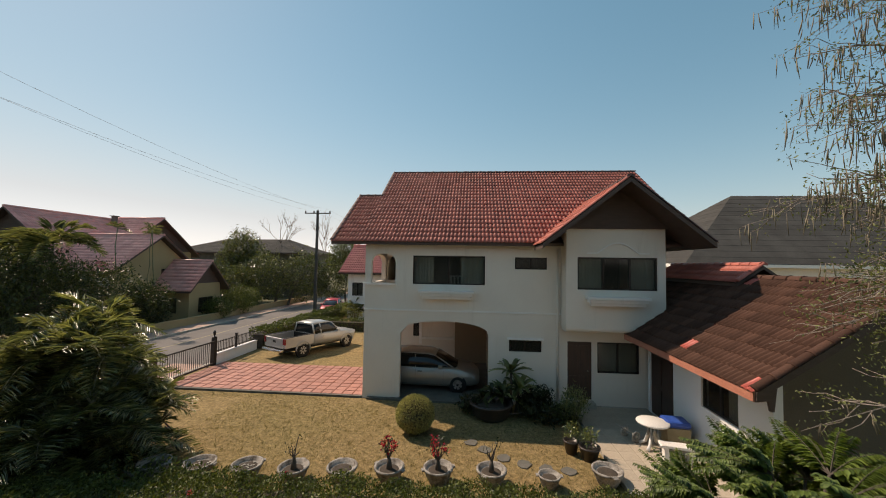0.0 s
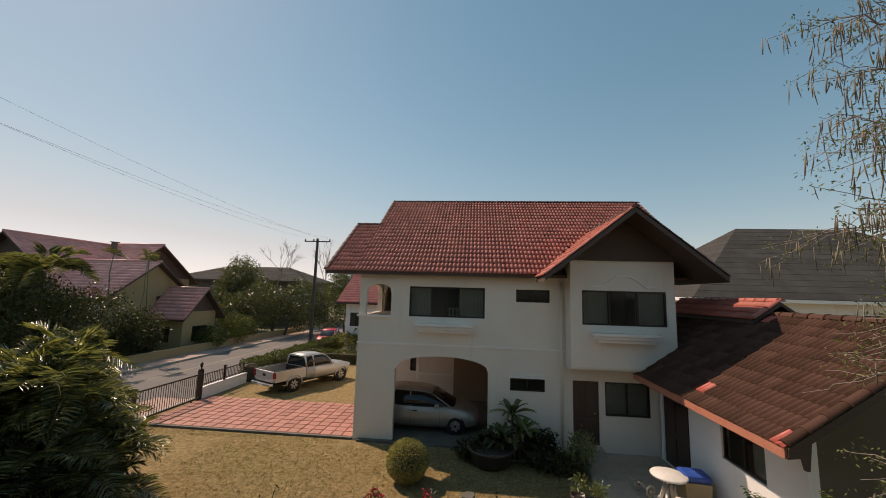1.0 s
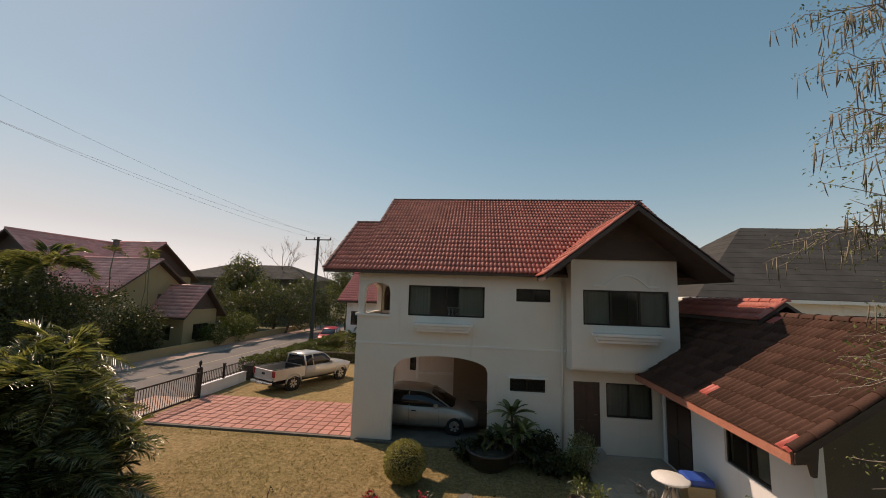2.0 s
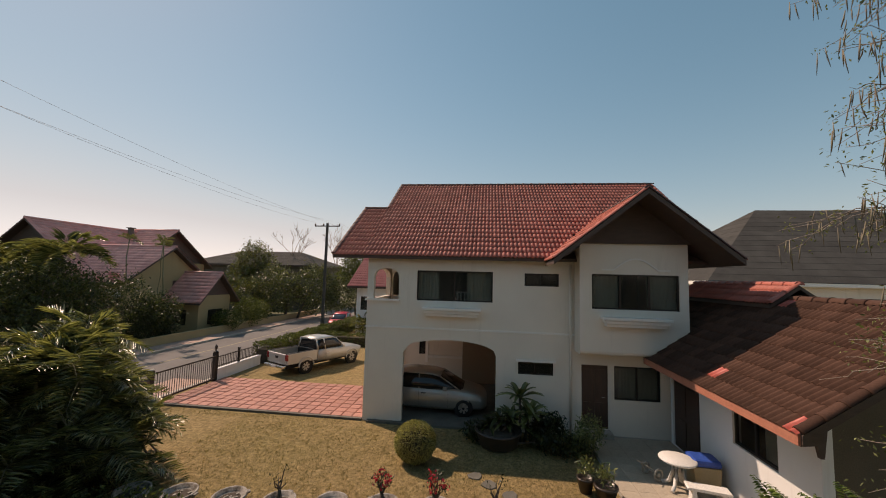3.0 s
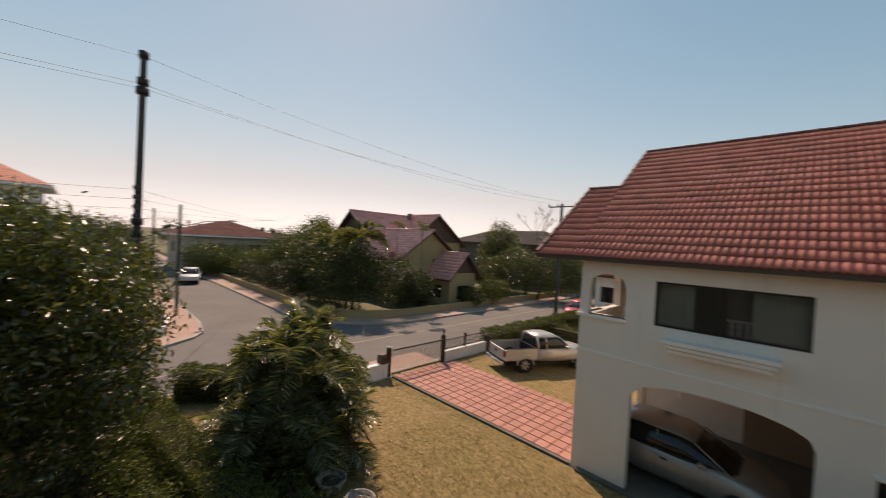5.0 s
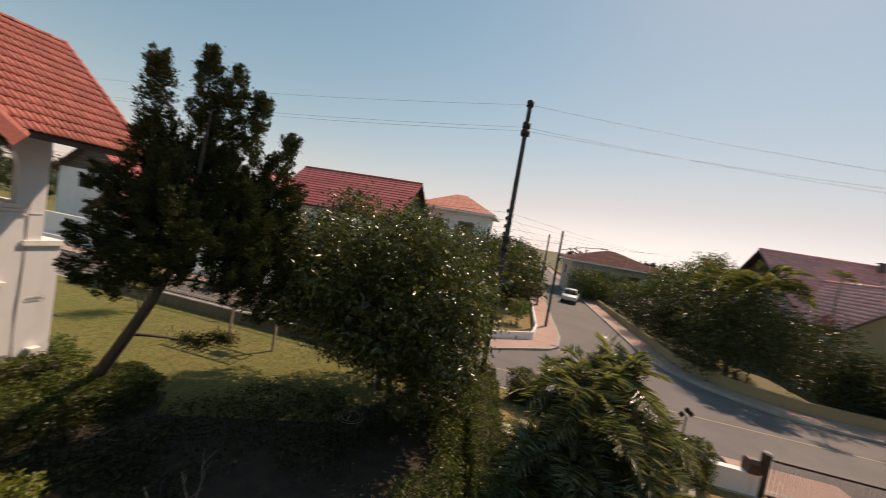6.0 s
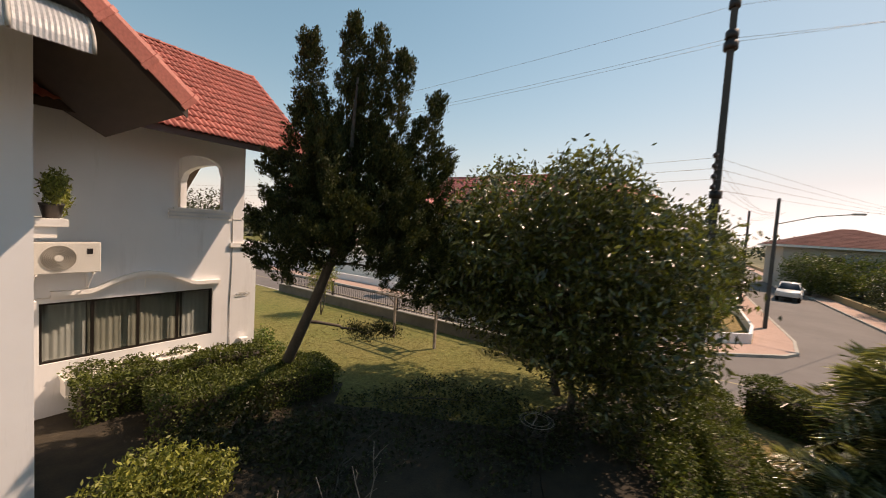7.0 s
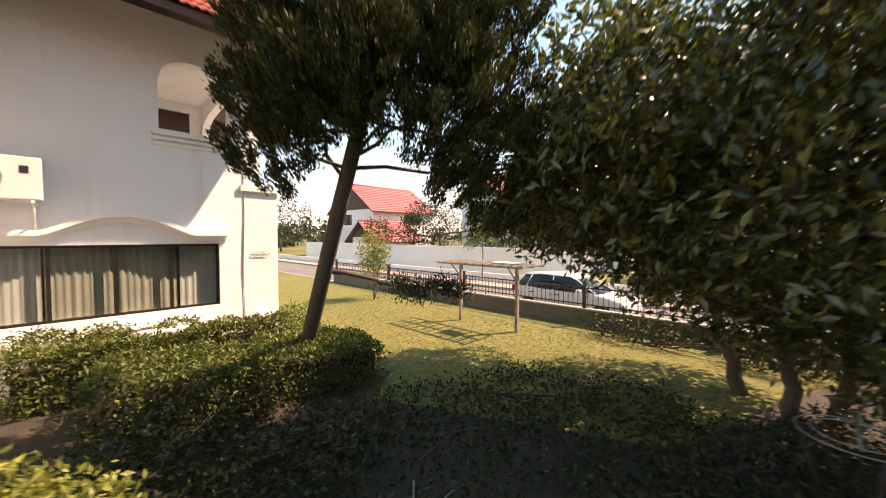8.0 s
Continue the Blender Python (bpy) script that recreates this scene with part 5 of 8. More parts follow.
def frond_arrays(base, yaw, rise, length, leaflets, leaflet_length, rng, sag=1.0, narrow=0.09, vee=0.35, lean=0.75, hang=0.35):
    """One feather leaf: places along an arching rib, with leaflets on both sides. Returns the rib's points and the leaflets."""
    t = np.linspace(0, 1, 12)
    out = length * (t * math.cos(rise) )
    up = length * (t * math.sin(rise) - sag * 0.5 * t**2.2)
    rib = np.stack([base[0] + out * math.cos(yaw), base[1] + out * math.sin(yaw), base[2] + up], 1)
    s = np.linspace(0.14, 1, leaflets)
    at = np.stack([np.interp(s, t, rib[:, k]) for k in range(3)], 1)
    ahead = np.gradient(rib, axis=0)
    ahead /= np.linalg.norm(ahead, axis=1, keepdims=True)
    ahead = np.stack([np.interp(s, t, ahead[:, k]) for k in range(3)], 1)
    side = np.array([-math.sin(yaw), math.cos(yaw), 0.0])
    chunks = []
    for sign in (1, -1):
        way = ahead * lean + sign * side + np.array([0, 0, vee])
        way += rng.normal(size=way.shape) * 0.12
        way /= np.linalg.norm(way, axis=1, keepdims=True)
        ln = leaflet_length * (0.45 + 0.9 * np.sin(np.pi * np.clip(s * 0.85 + 0.1, 0, 1)))[:, None] * rng.uniform(0.85, 1.1, (leaflets, 1))
        flat_ = np.cross(way, [0, 0, 1.0])
        flat_ /= np.linalg.norm(flat_, axis=1, keepdims=True) + 1e-9
        mid = at + way * ln * 0.5
        tip = at + way * ln + np.array([0, 0, -hang]) * ln
        w = flat_ * ln * narrow
        v = np.stack([at, mid + w, tip, mid - w], 1).reshape(-1, 3)
        b = np.arange(leaflets)[:, None] * 4
        chunks.append((v, np.concatenate([b + [0, 1, 2], b + [0, 2, 3]], 1).reshape(-1, 3)))
    return rib, join_arrays(chunks)


def palm_clump(name, label, base, stems, height, fronds, length, leaf, seed=1, spread=0.9, leaflet=0.45, leaflets=34, category="palm"):
    rng, pr = np.random.default_rng(seed), random.Random(seed)
    top = thing(name, (*base, 0), label, category)
    bm, chunks = bmesh.new(), []
    for k in range(stems):
        a = 2 * math.pi * k / stems + pr.uniform(-0.4, 0.4)
        r = spread * pr.uniform(0.2, 1.0) if stems > 1 else 0
        h = height * pr.uniform(0.06, 1.0) * (1.0 - 0.3 * r / spread) if stems > 1 else height
        foot = Vector((0.35 * r * math.cos(a), 0.35 * r * math.sin(a), -0.03))
        head = Vector((r * math.cos(a), r * math.sin(a), h))
        limb(bm, foot, head, 0.05, 0.035, pr, 6, 0.06, 7)
        for j in range(fronds):
            yaw = a + 2.4 * j + pr.uniform(-0.3, 0.3)
            rise = pr.uniform(-0.1, 1.3)
            rib, vf = frond_arrays(head, yaw, rise, length * pr.uniform(0.7, 1.1), leaflets, leaflet, rng, pr.uniform(0.5, 1.4), 0.034, pr.uniform(-0.1, 0.6), 0.6, 0.14)
            tube(bm, [tuple(p) for p in rib[::2]], [0.016, 0.013, 0.01, 0.008, 0.006, 0.004], 4, False)
            chunks.append(vf)
    part("stem", bm, STEM, top)
    leaf_part("foliage", top, *join_arrays(chunks), leaf)
    return top


# dark sheet over the garden ground, standing in for the trees' shade
flat("shaded_ground", [(-2.3, -7.15), (-7.7, -7.15), (-8.6, -3.7), (-7.6, -2.9), (-9.5, 1.2), (-12.6, 2.2), (-14.6, 3.2), (-14.8, 4.7), (-9.5, 5.3), (-4.0, 6.2), (2.6, 6.3), (3.0, -2.85), (-2.3, -2.85)], -0.02, 0.025, SHADEBED, "dark sheet of ground standing in for the shade of the trees", "planting bed")
# boundary hedge between the two gardens, and the others
hedge("boundary_hedge", "clipped green hedge between the two gardens with red flowers", [(4.4, 6.85), (-4, 6.7), (-9.5, 5.75), (-15.1, 5.1)], 0.85, 0.92, LEAF_HEDGE, 1500, 0.055, 3, 6)
hedge("street_hedge", "clipped dark green hedge beside the gate", [(-12.0, 12.2), (-12.6, 9.6), (-14.9, 6.4)], 0.9, 1.1, LEAF_HEDGE, 1000, 0.08, 4)
hedge("street_hedge", "long clipped hedge along the street", [(-12.2, 20.9), (-12.2, 45)], 1.0, 1.12, LEAF_HEDGE, 500, 0.1, 5)
hedge("side_hedge", "low clipped hedge behind the pickup truck", [(-11.4, 27.5), (-4.5, 27.5)], 0.9, 0.9, LEAF_HEDGE, 220, 0.1, 6)
hedge("window_hedge", "clipped hedge below the curtained window", [(-3.4, -6.35), (-6.2, -6.35), (-7.4, -6.2)], 0.6, 0.95, LEAF_HEDGE, 1000, 0.085, 7)
hedge("garden_hedge", "broad clipped dark hedge in the shaded garden", [(-4.3, -5.1), (-6.4, -4.6), (-8.3, -4.1)], 1.7, 0.78, LEAF_HEDGE, 1300, 0.075, 8)

# dark glossy tree on the boundary
leafy_tree("mango_tree", "broad dense dark green tree with glossy leaves", (-12.0, 2.2), [(-0.35, -0.6, 0.13), (0.5, 0.1, 0.12), (-0.1, 0.5, 0.11)],
           [(-9.8, 2.7, 5.6, 1.25, 1.25, 1.3), (-12.3, -0.4, 5.8, 1.5, 1.4, 1.4), (-11.9, -1.7, 5.0, 1.3, 1.3, 1.3), (-10.8, 2.4, 4.5, 2.3, 2.3, 1.9), (-10.5, 4.1, 4.2, 1.9, 1.5, 1.7), (-10.3, 0.5, 4.3, 2.0, 1.7, 1.6), (-9.0, 0.9, 4.6, 1.2, 1.2, 1.2), (-12.0, -1.3, 4.0, 1.9, 1.6, 1.5), (-12.6, 2.0, 4.6, 2.0, 2.5, 1.9), (-9.3, 3.6, 4.4, 1.1, 1.0, 1.2), (-9.2, 2.2, 3.4, 1.2, 1.9, 1.4), (-9.6, 4.4, 2.9, 1.2, 0.9, 1.2),
            (-11.9, 4.0, 2.6, 1.5, 1.3, 1.4), (-13.4, 1.6, 3.0, 1.3, 2.4, 1.4), (-9.9, 0.4, 2.9, 1.2, 1.1, 0.8), (-11.6, -0.4, 3.2, 1.4, 1.4, 0.8), (-10.2, 3.2, 1.6, 1.2, 1.1, 0.9), (-11.0, 2.0, 1.9, 1.2, 1.2, 0.8), (-9.6, -0.9, 3.2, 1.0, 1.0, 0.8), (-10.7, -1.3, 3.2, 1.1, 1.0, 0.7), (-8.8, 0.2, 3.6, 0.9, 0.9, 0.9), (-12.2, -2.2, 3.5, 1.1, 0.9, 0.7), (-12.4, 0.6, 2.1, 1.0, 1.0, 0.7), (-8.85, 2.6, 5.7, 0.9, 0.9, 0.9), (-9.2, 0.3, 5.4, 0.9, 0.9, 0.8), (-10.6, 3.6, 1.2, 0.9, 0.8, 0.8), (-13.6, 1.4, 2.0, 1.0, 1.2, 0.8), (-10.0, 1.0, 2.3, 0.8, 0.8, 0.6)],
           72000, 0.165, LEAF_MANGO, None, 11, 0.45, 0.36, 0.45, tufts=14)


def conifer():
    """A leaning juniper with upright flame-shaped plumes."""
    base = Vector((-7.45, -5.3, 0))
    rng, pr = np.random.default_rng(5), random.Random(5)
    tree = thing("juniper_tree", (*base,), "tall dark leaning juniper with upright feathery plumes", "tree")
    head = Vector((0.5, 3.1, 4.4))
    bm = bmesh.new()
    tube(bm, [(0, 0, -0.05), (0.15, 0.8, 0.95), (0.35, 1.7, 2.1), (0.5, 2.5, 3.2), head, (0.55, 3.4, 6.0), (0.6, 3.6, 8.0)], [0.17, 0.15, 0.135, 0.12, 0.1, 0.06, 0.02], 10)
    # plume: foot, tip, radius
    plumes = [((-0.35, 3.9, 4.8), (-0.8, 4.75, 7.75), 0.3), ((0.85, 2.9, 5.0), (1.08, 2.5, 8.85), 0.31), ((0.5, 3.1, 5.2), (0.48, 3.3, 9.3), 0.29), ((0.3, 3.5, 5.2), (0.22, 3.85, 9.1), 0.26), ((0.1, 3.8, 5.3), (-0.15, 4.3, 8.55), 0.26), ((1.0, 2.9, 4.6), (1.3, 2.75, 7.4), 0.42),
              ((1.0, 2.6, 4.4), (1.5, 2.1, 6.2), 0.42), ((1.1, 2.7, 4.2), (1.95, 2.75, 5.2), 0.36), ((1.1, 2.4, 3.9), (1.75, 2.0, 4.9), 0.4), ((1.15, 2.3, 3.3), (1.75, 1.8, 4.2), 0.28), ((1.0, 2.4, 3.6), (1.4, 2.2, 4.6), 0.3), ((0.5, 3.0, 4.6), (0.5, 3.1, 7.0), 0.5), ((0.9, 3.2, 4.3), (1.1, 3.2, 6.6), 0.5), ((0.1, 3.5, 4.4), (0.1, 3.7, 7.0), 0.45),
              ((0.3, 4.0, 4.3), (0.1, 4.4, 6.4), 0.45), ((1.0, 3.6, 4.2), (1.3, 4.0, 6.0), 0.45), ((-0.6, 3.6, 4.1), (-1.0, 3.9, 5.9), 0.42), ((0.5, 2.4, 4.4), (0.6, 2.2, 6.2), 0.45), ((-0.7, 3.5, 3.4), (-1.4, 4.7, 5.3), 0.44), ((-0.4, 3.8, 3.2), (-1.1, 4.9, 4.4), 0.42), ((-0.9, 3.3, 3.6), (-1.7, 4.1, 4.9), 0.42), ((0.1, 3.9, 3.7), (-0.3, 4.7, 5.0), 0.4), ((-1.2, 3.8, 2.9), (-1.8, 4.6, 5.0), 0.45), ((-0.9, 4.2, 2.8), (-1.5, 5.2, 4.0), 0.4), ((1.0, 3.4, 3.9), (1.8, 4.0, 4.7), 0.42), ((0.9, 3.8, 3.8), (1.3, 4.5, 5.1), 0.42), ((1.4, 3.0, 3.7), (1.9, 3.3, 4.7), 0.38), ((0.2, 4.2, 3.6), (0.0, 4.9, 5.6), 0.48), ((-0.6, 4.2, 4.4), (-1.0, 4.9, 6.6), 0.42), ((1.1, 3.3, 4.2), (1.3, 3.4, 6.8), 0.46)]
    chunks = []
    for j, (foot, tip, r) in enumerate(plumes):
        foot, tip = Vector(foot), Vector(tip)
        if j % 2 == 0:
            limb(bm, Vector((0.42, 2.1, 2.7)).lerp(head, pr.uniform(0.5, 1.3)), foot.lerp(tip, 0.5), 0.036, 0.012, pr, 5, 0.18, 6)
        along = np.array(tip - foot)
        unit = along / np.linalg.norm(along)
        full = 1.0 if foot.z > 4.25 else 0.5       # the lowest plumes are thin and let the sky through
        for _ in range(int((56 * (tip - foot).length * (0.4 + r) + 18) * full)):      # tufts, each a small upright candle
            t = rng.beta(1.15, 1.0)
            a = rng.uniform(0, 2 * math.pi)
            out = np.array([math.cos(a), math.sin(a), 0.0])
            at = np.array(foot) + along * t + out * 1.12 * r * math.sin(math.pi * (0.14 + 0.82 * t)) ** 0.7 * rng.uniform(0.15, 1.0) ** 0.5
            way = out * rng.uniform(0.1, 0.6) + unit * 0.9 + rng.normal(size=3) * 0.22
            way /= np.linalg.norm(way)
            length = rng.uniform(0.14, 0.3)
            n = int(100 * length / 0.22)
            s = rng.uniform(0, 1, n)
            p = at + way * (s * length)[:, None] + rng.normal(size=(n, 3)) * (0.06 * np.sin(np.pi * (0.15 + 0.8 * s)))[:, None]
            chunks.append(leaf_arrays(p, 0.065, rng, 0, 0.42, aim=way[None] * 1.2, spread=0.8))
    for foot, tip in (((0.34, 1.75, 2.2), (-1.7, 2.9, 1.75)),):
        pts = limb(bm, foot, tip, 0.05, 0.012, pr, 7, 0.25, 6)
        for q in pts[4:]:
            p = np.array(q)[None] + rng.normal(size=(420, 3)) * np.array([0.15, 0.18, 0.11])
            chunks.append(leaf_arrays(p, 0.085, rng, 0, 0.3, aim=np.array([[0, 0, 0.6]]), spread=0.9))
    part("trunk", bm, BARK, tree)
    leaf_part("crown", tree, *join_arrays(chunks), LEAF_CONIFER)


conifer()
palm_clump("areca_palm", "dense clump of feathery areca palm on the lawn", (-9.0, 8.05), 62, 4.1, 10, 1.2, LEAF_PALM, 4, 1.55, 0.38, 23)


def stakes():
    for x, y, dx, dy in ((-7.3, 9.4, -0.9, -0.5), (-7.9, 10.1, -0.7, -0.9)):
        s = thing("support_stake", (x, y, 0), "leaning wooden stake that props the palm", "stake", "palm stakes")
        bm = bmesh.new()
        tube(bm, [(0, 0, -0.02), (dx, dy, 1.7)], 0.025, 6)
        part("pole", bm, BARK, s)


stakes()


def feather_tree():
    """A light green tree whose leaves stand in long rows along arching twigs."""
    rng, pr = np.random.default_rng(8), random.Random(8)
    base = (3.85, 3.8)
    tree = thing("bilimbi_tree", (*base, 0), "bright green small tree with long feathery leaves", "tree")
    bm, chunks = bmesh.new(), []
    limb(bm, (0, 0, -0.03), (0.05, 0.05, 2.1), 0.07, 0.05, pr, 5, 0.06, 8)
    heads = []
    for k in range(17):
        a, r = 2.4 * k, 0.2 + 0.06 * k
        h = Vector((r * math.cos(a), r * math.sin(a), 3.2 - 0.06 * k + pr.uniform(-0.1, 0.1)))
        limb(bm, (0.05, 0.05, 1.9), h, 0.03, 0.014, pr, 4, 0.12, 6)
        heads.append((h, a))
    for h, a in heads:
        for j in range(24):
            rib, vf = frond_arrays(h, a + pr.uniform(-1.6, 1.6), pr.uniform(0.1, 1.0), pr.uniform(0.45, 0.8), 22, 0.08, rng, pr.uniform(0.3, 0.8), 0.24, -0.25)
            tube(bm, [tuple(p) for p in rib[::2]], [0.006, 0.005, 0.004, 0.003, 0.003, 0.002], 4, False)
            chunks.append(vf)
    part("trunk", bm, BARK, tree)
    leaf_part("crown", tree, *join_arrays(chunks), LEAF_BRIGHT)


feather_tree()


def pod_tree():
    """A sparse tree, half bare, hung with dry brown pods."""
    rng, pr = np.random.default_rng(9), random.Random(19)
    tree = thing("pod_tree", (7.9, 4.9, 0), "half-bare tree hung with long dry brown pods", "tree")
    bm, pods, leaves = bmesh.new(), bmesh.new(), []
    limb(bm, (0, 0, -0.05), (-0.1, 0.1, 4.2), 0.16, 0.11, pr, 6, 0.05, 9)
    limb(bm, (-0.1, 0.1, 4.2), (0.2, 0.1, 10.0), 0.11, 0.03, pr, 6, 0.08, 8)
    ends = []
    for k in range(38):
        z = 3.4 + 5.6 * k / 37
        a = math.pi + pr.uniform(-0.75, 0.95)
        length = pr.uniform(1.05, 2.25) * (1.05 if z < 7 else 0.9)
        start = Vector((-0.05, 0.1, z))
        end = start + Vector((length * math.cos(a), length * math.sin(a), pr.uniform(-0.6, 1.1)))
        pts = limb(bm, start, end, 0.03, 0.007, pr, 7, 0.22, 5)
        for q in pts[2:]:
            for _ in range(3):
                a2 = a + pr.uniform(-1.3, 1.3)
                ln = pr.uniform(0.35, 1.0)
                e2 = Vector(q) + Vector((ln * math.cos(a2), ln * math.sin(a2), pr.uniform(-0.5, 0.25)))
                tw = limb(bm, q, e2, 0.008, 0.003, pr, 4, 0.25, 4)
                ends += tw[1:]
    for q in ends:
        if pr.random() < (0.5 if q[2] > 5.7 else 0.06):
            for _ in range(pr.choice((1, 1, 2, 3))):
                w = Vector((pr.uniform(-0.06, 0.06), pr.uniform(-0.06, 0.06), 0))
                ln = pr.uniform(0.18, 0.36)
                p0 = Vector(q) + w
                tube(pods, [p0, p0 + Vector((w.x * 0.3, w.y * 0.3, -ln * 0.5)), p0 + Vector((w.x * 0.8, w.y * 0.8, -ln))], [0.004, 0.0095, 0.003], 4)
        if pr.random() < 0.5:
            leaves.append(np.array(q)[None] + rng.normal(size=(9, 3)) * 0.085)
    for k in range(44):
        q = Vector((-0.6 + pr.uniform(-1.0, 0.8), pr.uniform(-0.8, 0.8), 2.4 + 4.4 * pr.random()))
        leaves.append(np.array(q)[None] + rng.normal(size=(220, 3)) * np.array([0.34, 0.34, 0.24]))
    part("trunk", bm, TWIG, tree)
    tagged(part("pod", pods, PODMAT, tree, "long dry hanging seed pods"), kind="stuff")
    leaf_part("crown", tree, *leaf_arrays(np.concatenate(leaves), 0.055, rng, 0.2, 0.4), LEAF_GREYGREEN)


pod_tree()

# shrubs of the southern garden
# seeds 31, 32 and 45: dark leaves added where only the tree's shadow falls
shrub("shrub", "flat dark leaves standing in for the shadow of the tree", (-9.6, -1.2), [(0, 0, 0.1, 1.5, 1.2, 0.15), (1.6, -0.9, 0.09, 1.2, 0.9, 0.13), (-0.9, 1.5, 0.1, 1.2, 1.0, 0.14), (1.2, 1.1, 0.08, 1.3, 1.0, 0.12)], 3600, 0.09, LEAF_BUSH, 31)
shrub("shrub", "flat dark leaves standing in for shadow near the drive", (-6.6, -1.0), [(0, 0, 0.09, 1.6, 1.4, 0.15), (1.6, 0.6, 0.09, 1.2, 1.2, 0.14), (0.6, -1.9, 0.09, 1.5, 0.9, 0.14)], 3200, 0.09, LEAF_BUSH, 32)
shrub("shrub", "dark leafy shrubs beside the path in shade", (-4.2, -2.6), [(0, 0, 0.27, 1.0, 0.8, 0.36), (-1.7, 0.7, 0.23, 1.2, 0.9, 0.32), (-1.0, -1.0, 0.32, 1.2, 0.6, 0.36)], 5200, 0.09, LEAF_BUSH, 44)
shrub("shrub", "low dark leaves standing in for shadow under the glossy tree", (-9.4, 1.8), [(0, 0, 0.21, 1.2, 1.3, 0.27), (-1.5, 1.2, 0.21, 1.0, 1.0, 0.27), (1.4, -0.3, 0.15, 1.0, 1.1, 0.21)], 3600, 0.09, LEAF_BUSH, 45)
shrub("shrub", "bright yellow-green leafy shrub", (-3.35, -1.75), [(0, 0, 0.8, 0.65, 0.6, 0.55), (-0.55, 0.25, 0.7, 0.5, 0.45, 0.42), (0.5, -0.2, 0.65, 0.45, 0.45, 0.4)], 5200, 0.085, LEAF_YELLOW, 33, 0.42)
shrub("shrub", "reddish-leaved flowering shrub in the boundary bed", (-9.9, 4.6), [(0, 0, 0.5, 0.5, 0.5, 0.5), (-1.2, 0.25, 0.55, 0.6, 0.45, 0.55), (-2.4, 0.4, 0.5, 0.5, 0.4, 0.5)], 3600, 0.085, LEAF_HEDGE, 34)
shrub("shrub", "loose leafy bushes along the hedge in the boundary bed", (-8.0, 5.0), [(0, 0, 0.5, 0.9, 0.5, 0.5), (1.5, 0.3, 0.55, 0.9, 0.45, 0.5), (-1.4, -0.2, 0.45, 0.9, 0.5, 0.45), (0.6, -0.7, 0.3, 0.8, 0.5, 0.35)], 4200, 0.085, LEAF_HEDGE, 61)
shrub("shrub", "straggling flowering bushes along the hedge", (-5.0, 5.7), [(0, 0, 0.5, 0.9, 0.45, 0.5), (1.5, 0.1, 0.45, 0.9, 0.45, 0.45), (-1.3, -0.3, 0.4, 0.8, 0.45, 0.4)], 3000, 0.085, LEAF_HEDGE, 62)
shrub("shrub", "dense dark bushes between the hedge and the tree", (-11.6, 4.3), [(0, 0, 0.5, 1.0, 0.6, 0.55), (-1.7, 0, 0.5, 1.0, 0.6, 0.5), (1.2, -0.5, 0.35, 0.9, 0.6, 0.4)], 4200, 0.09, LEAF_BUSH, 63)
shrub("shrub", "yellow-green shrub by the house corner", (-8.3, -7.6), [(0, 0, 0.5, 0.4, 0.5, 0.5), (-0.2, 0.6, 0.3, 0.35, 0.35, 0.3)], 1500, 0.09, LEAF_BRIGHT, 35)
shrub("shrub", "bushy plants in the white window box", (-4.0, -6.95, 0.9), [(0.3, 0, 0.1, 0.5, 0.25, 0.22), (-0.5, 0.1, 0.08, 0.5, 0.25, 0.2), (-1.6, 0.05, 0.06, 0.5, 0.2, 0.16)], 1500, 0.085, LEAF_HEDGE, 36)
shrub("shrub", "dense shrub beside the low wall", (-14.4, -0.8), [(0, 0, 0.3, 0.5, 1.6, 0.4), (0.2, 3.0, 0.3, 0.6, 1.2, 0.45)], 3000, 0.09, LEAF_BUSH, 37)
shrub("shrub", "twiggy shrub at the edge of the lawn with pale leaves", (-5.8, 7.35), [(0, 0, 0.55, 0.9, 0.35, 0.4), (-1.2, -0.1, 0.5, 0.7, 0.35, 0.4), (0.9, 0.1, 0.4, 0.5, 0.3, 0.3)], 1300, 0.085, LEAF_HEDGE, 38, 0.5, stems=22)
shrub("shrub", "leafy shrub under the palm", (-8.2, 6.8), [(0, 0, 0.4, 0.9, 0.5, 0.4), (-1.6, 0, 0.4, 0.8, 0.5, 0.4)], 3400, 0.09, LEAF_BUSH, 39)
leafy_tree("young_tree", "slender young tree with yellow-green leaves", (-13.4, -11.0), [(0, 0, 0.04), (0.1, 0.1, 0.03)], [(-13.4, -11.0, 2.2, 0.8, 0.8, 0.8), (-13.5, -11.2, 1.6, 0.65, 0.65, 0.6)], 2200, 0.12, LEAF_YELLOW, None, 41, 0.2)
palm_clump("palm", "small bright palm by the street", (-21.8, -11.6), 1, 2.6, 14, 1.5, LEAF_BRIGHT, 42, 0, 0.4, 26)

# dead stalks in the shaded bed
def stalks():
    pr = random.Random(3)
    for k, (x, y) in enumerate(((-3.9, 0.3), (-4.6, 0.5), (-5.0, 0.9), (-5.4, 0.6))):
        s = thing("dry_stalk", (x, y, 0), "bare pale dry stalk in the shaded bed", "stalk", "dry stalks")
        bm = bmesh.new()
        p = limb(bm, (0, 0, -0.02), (pr.uniform(-0.15, 0.15), pr.uniform(-0.15, 0.15), 1.0 + 0.15 * k), 0.014, 0.006, pr, 5, 0.15, 5)
        if k != 1:
            for q in p[3:5]:
                limb(bm, q, Vector(q) + Vector((pr.uniform(-0.25, 0.25), pr.uniform(-0.25, 0.25), 0.25)), 0.007, 0.003, pr, 4, 0.2, 4)
        part("stalk", bm, TWIG, s)


stalks()

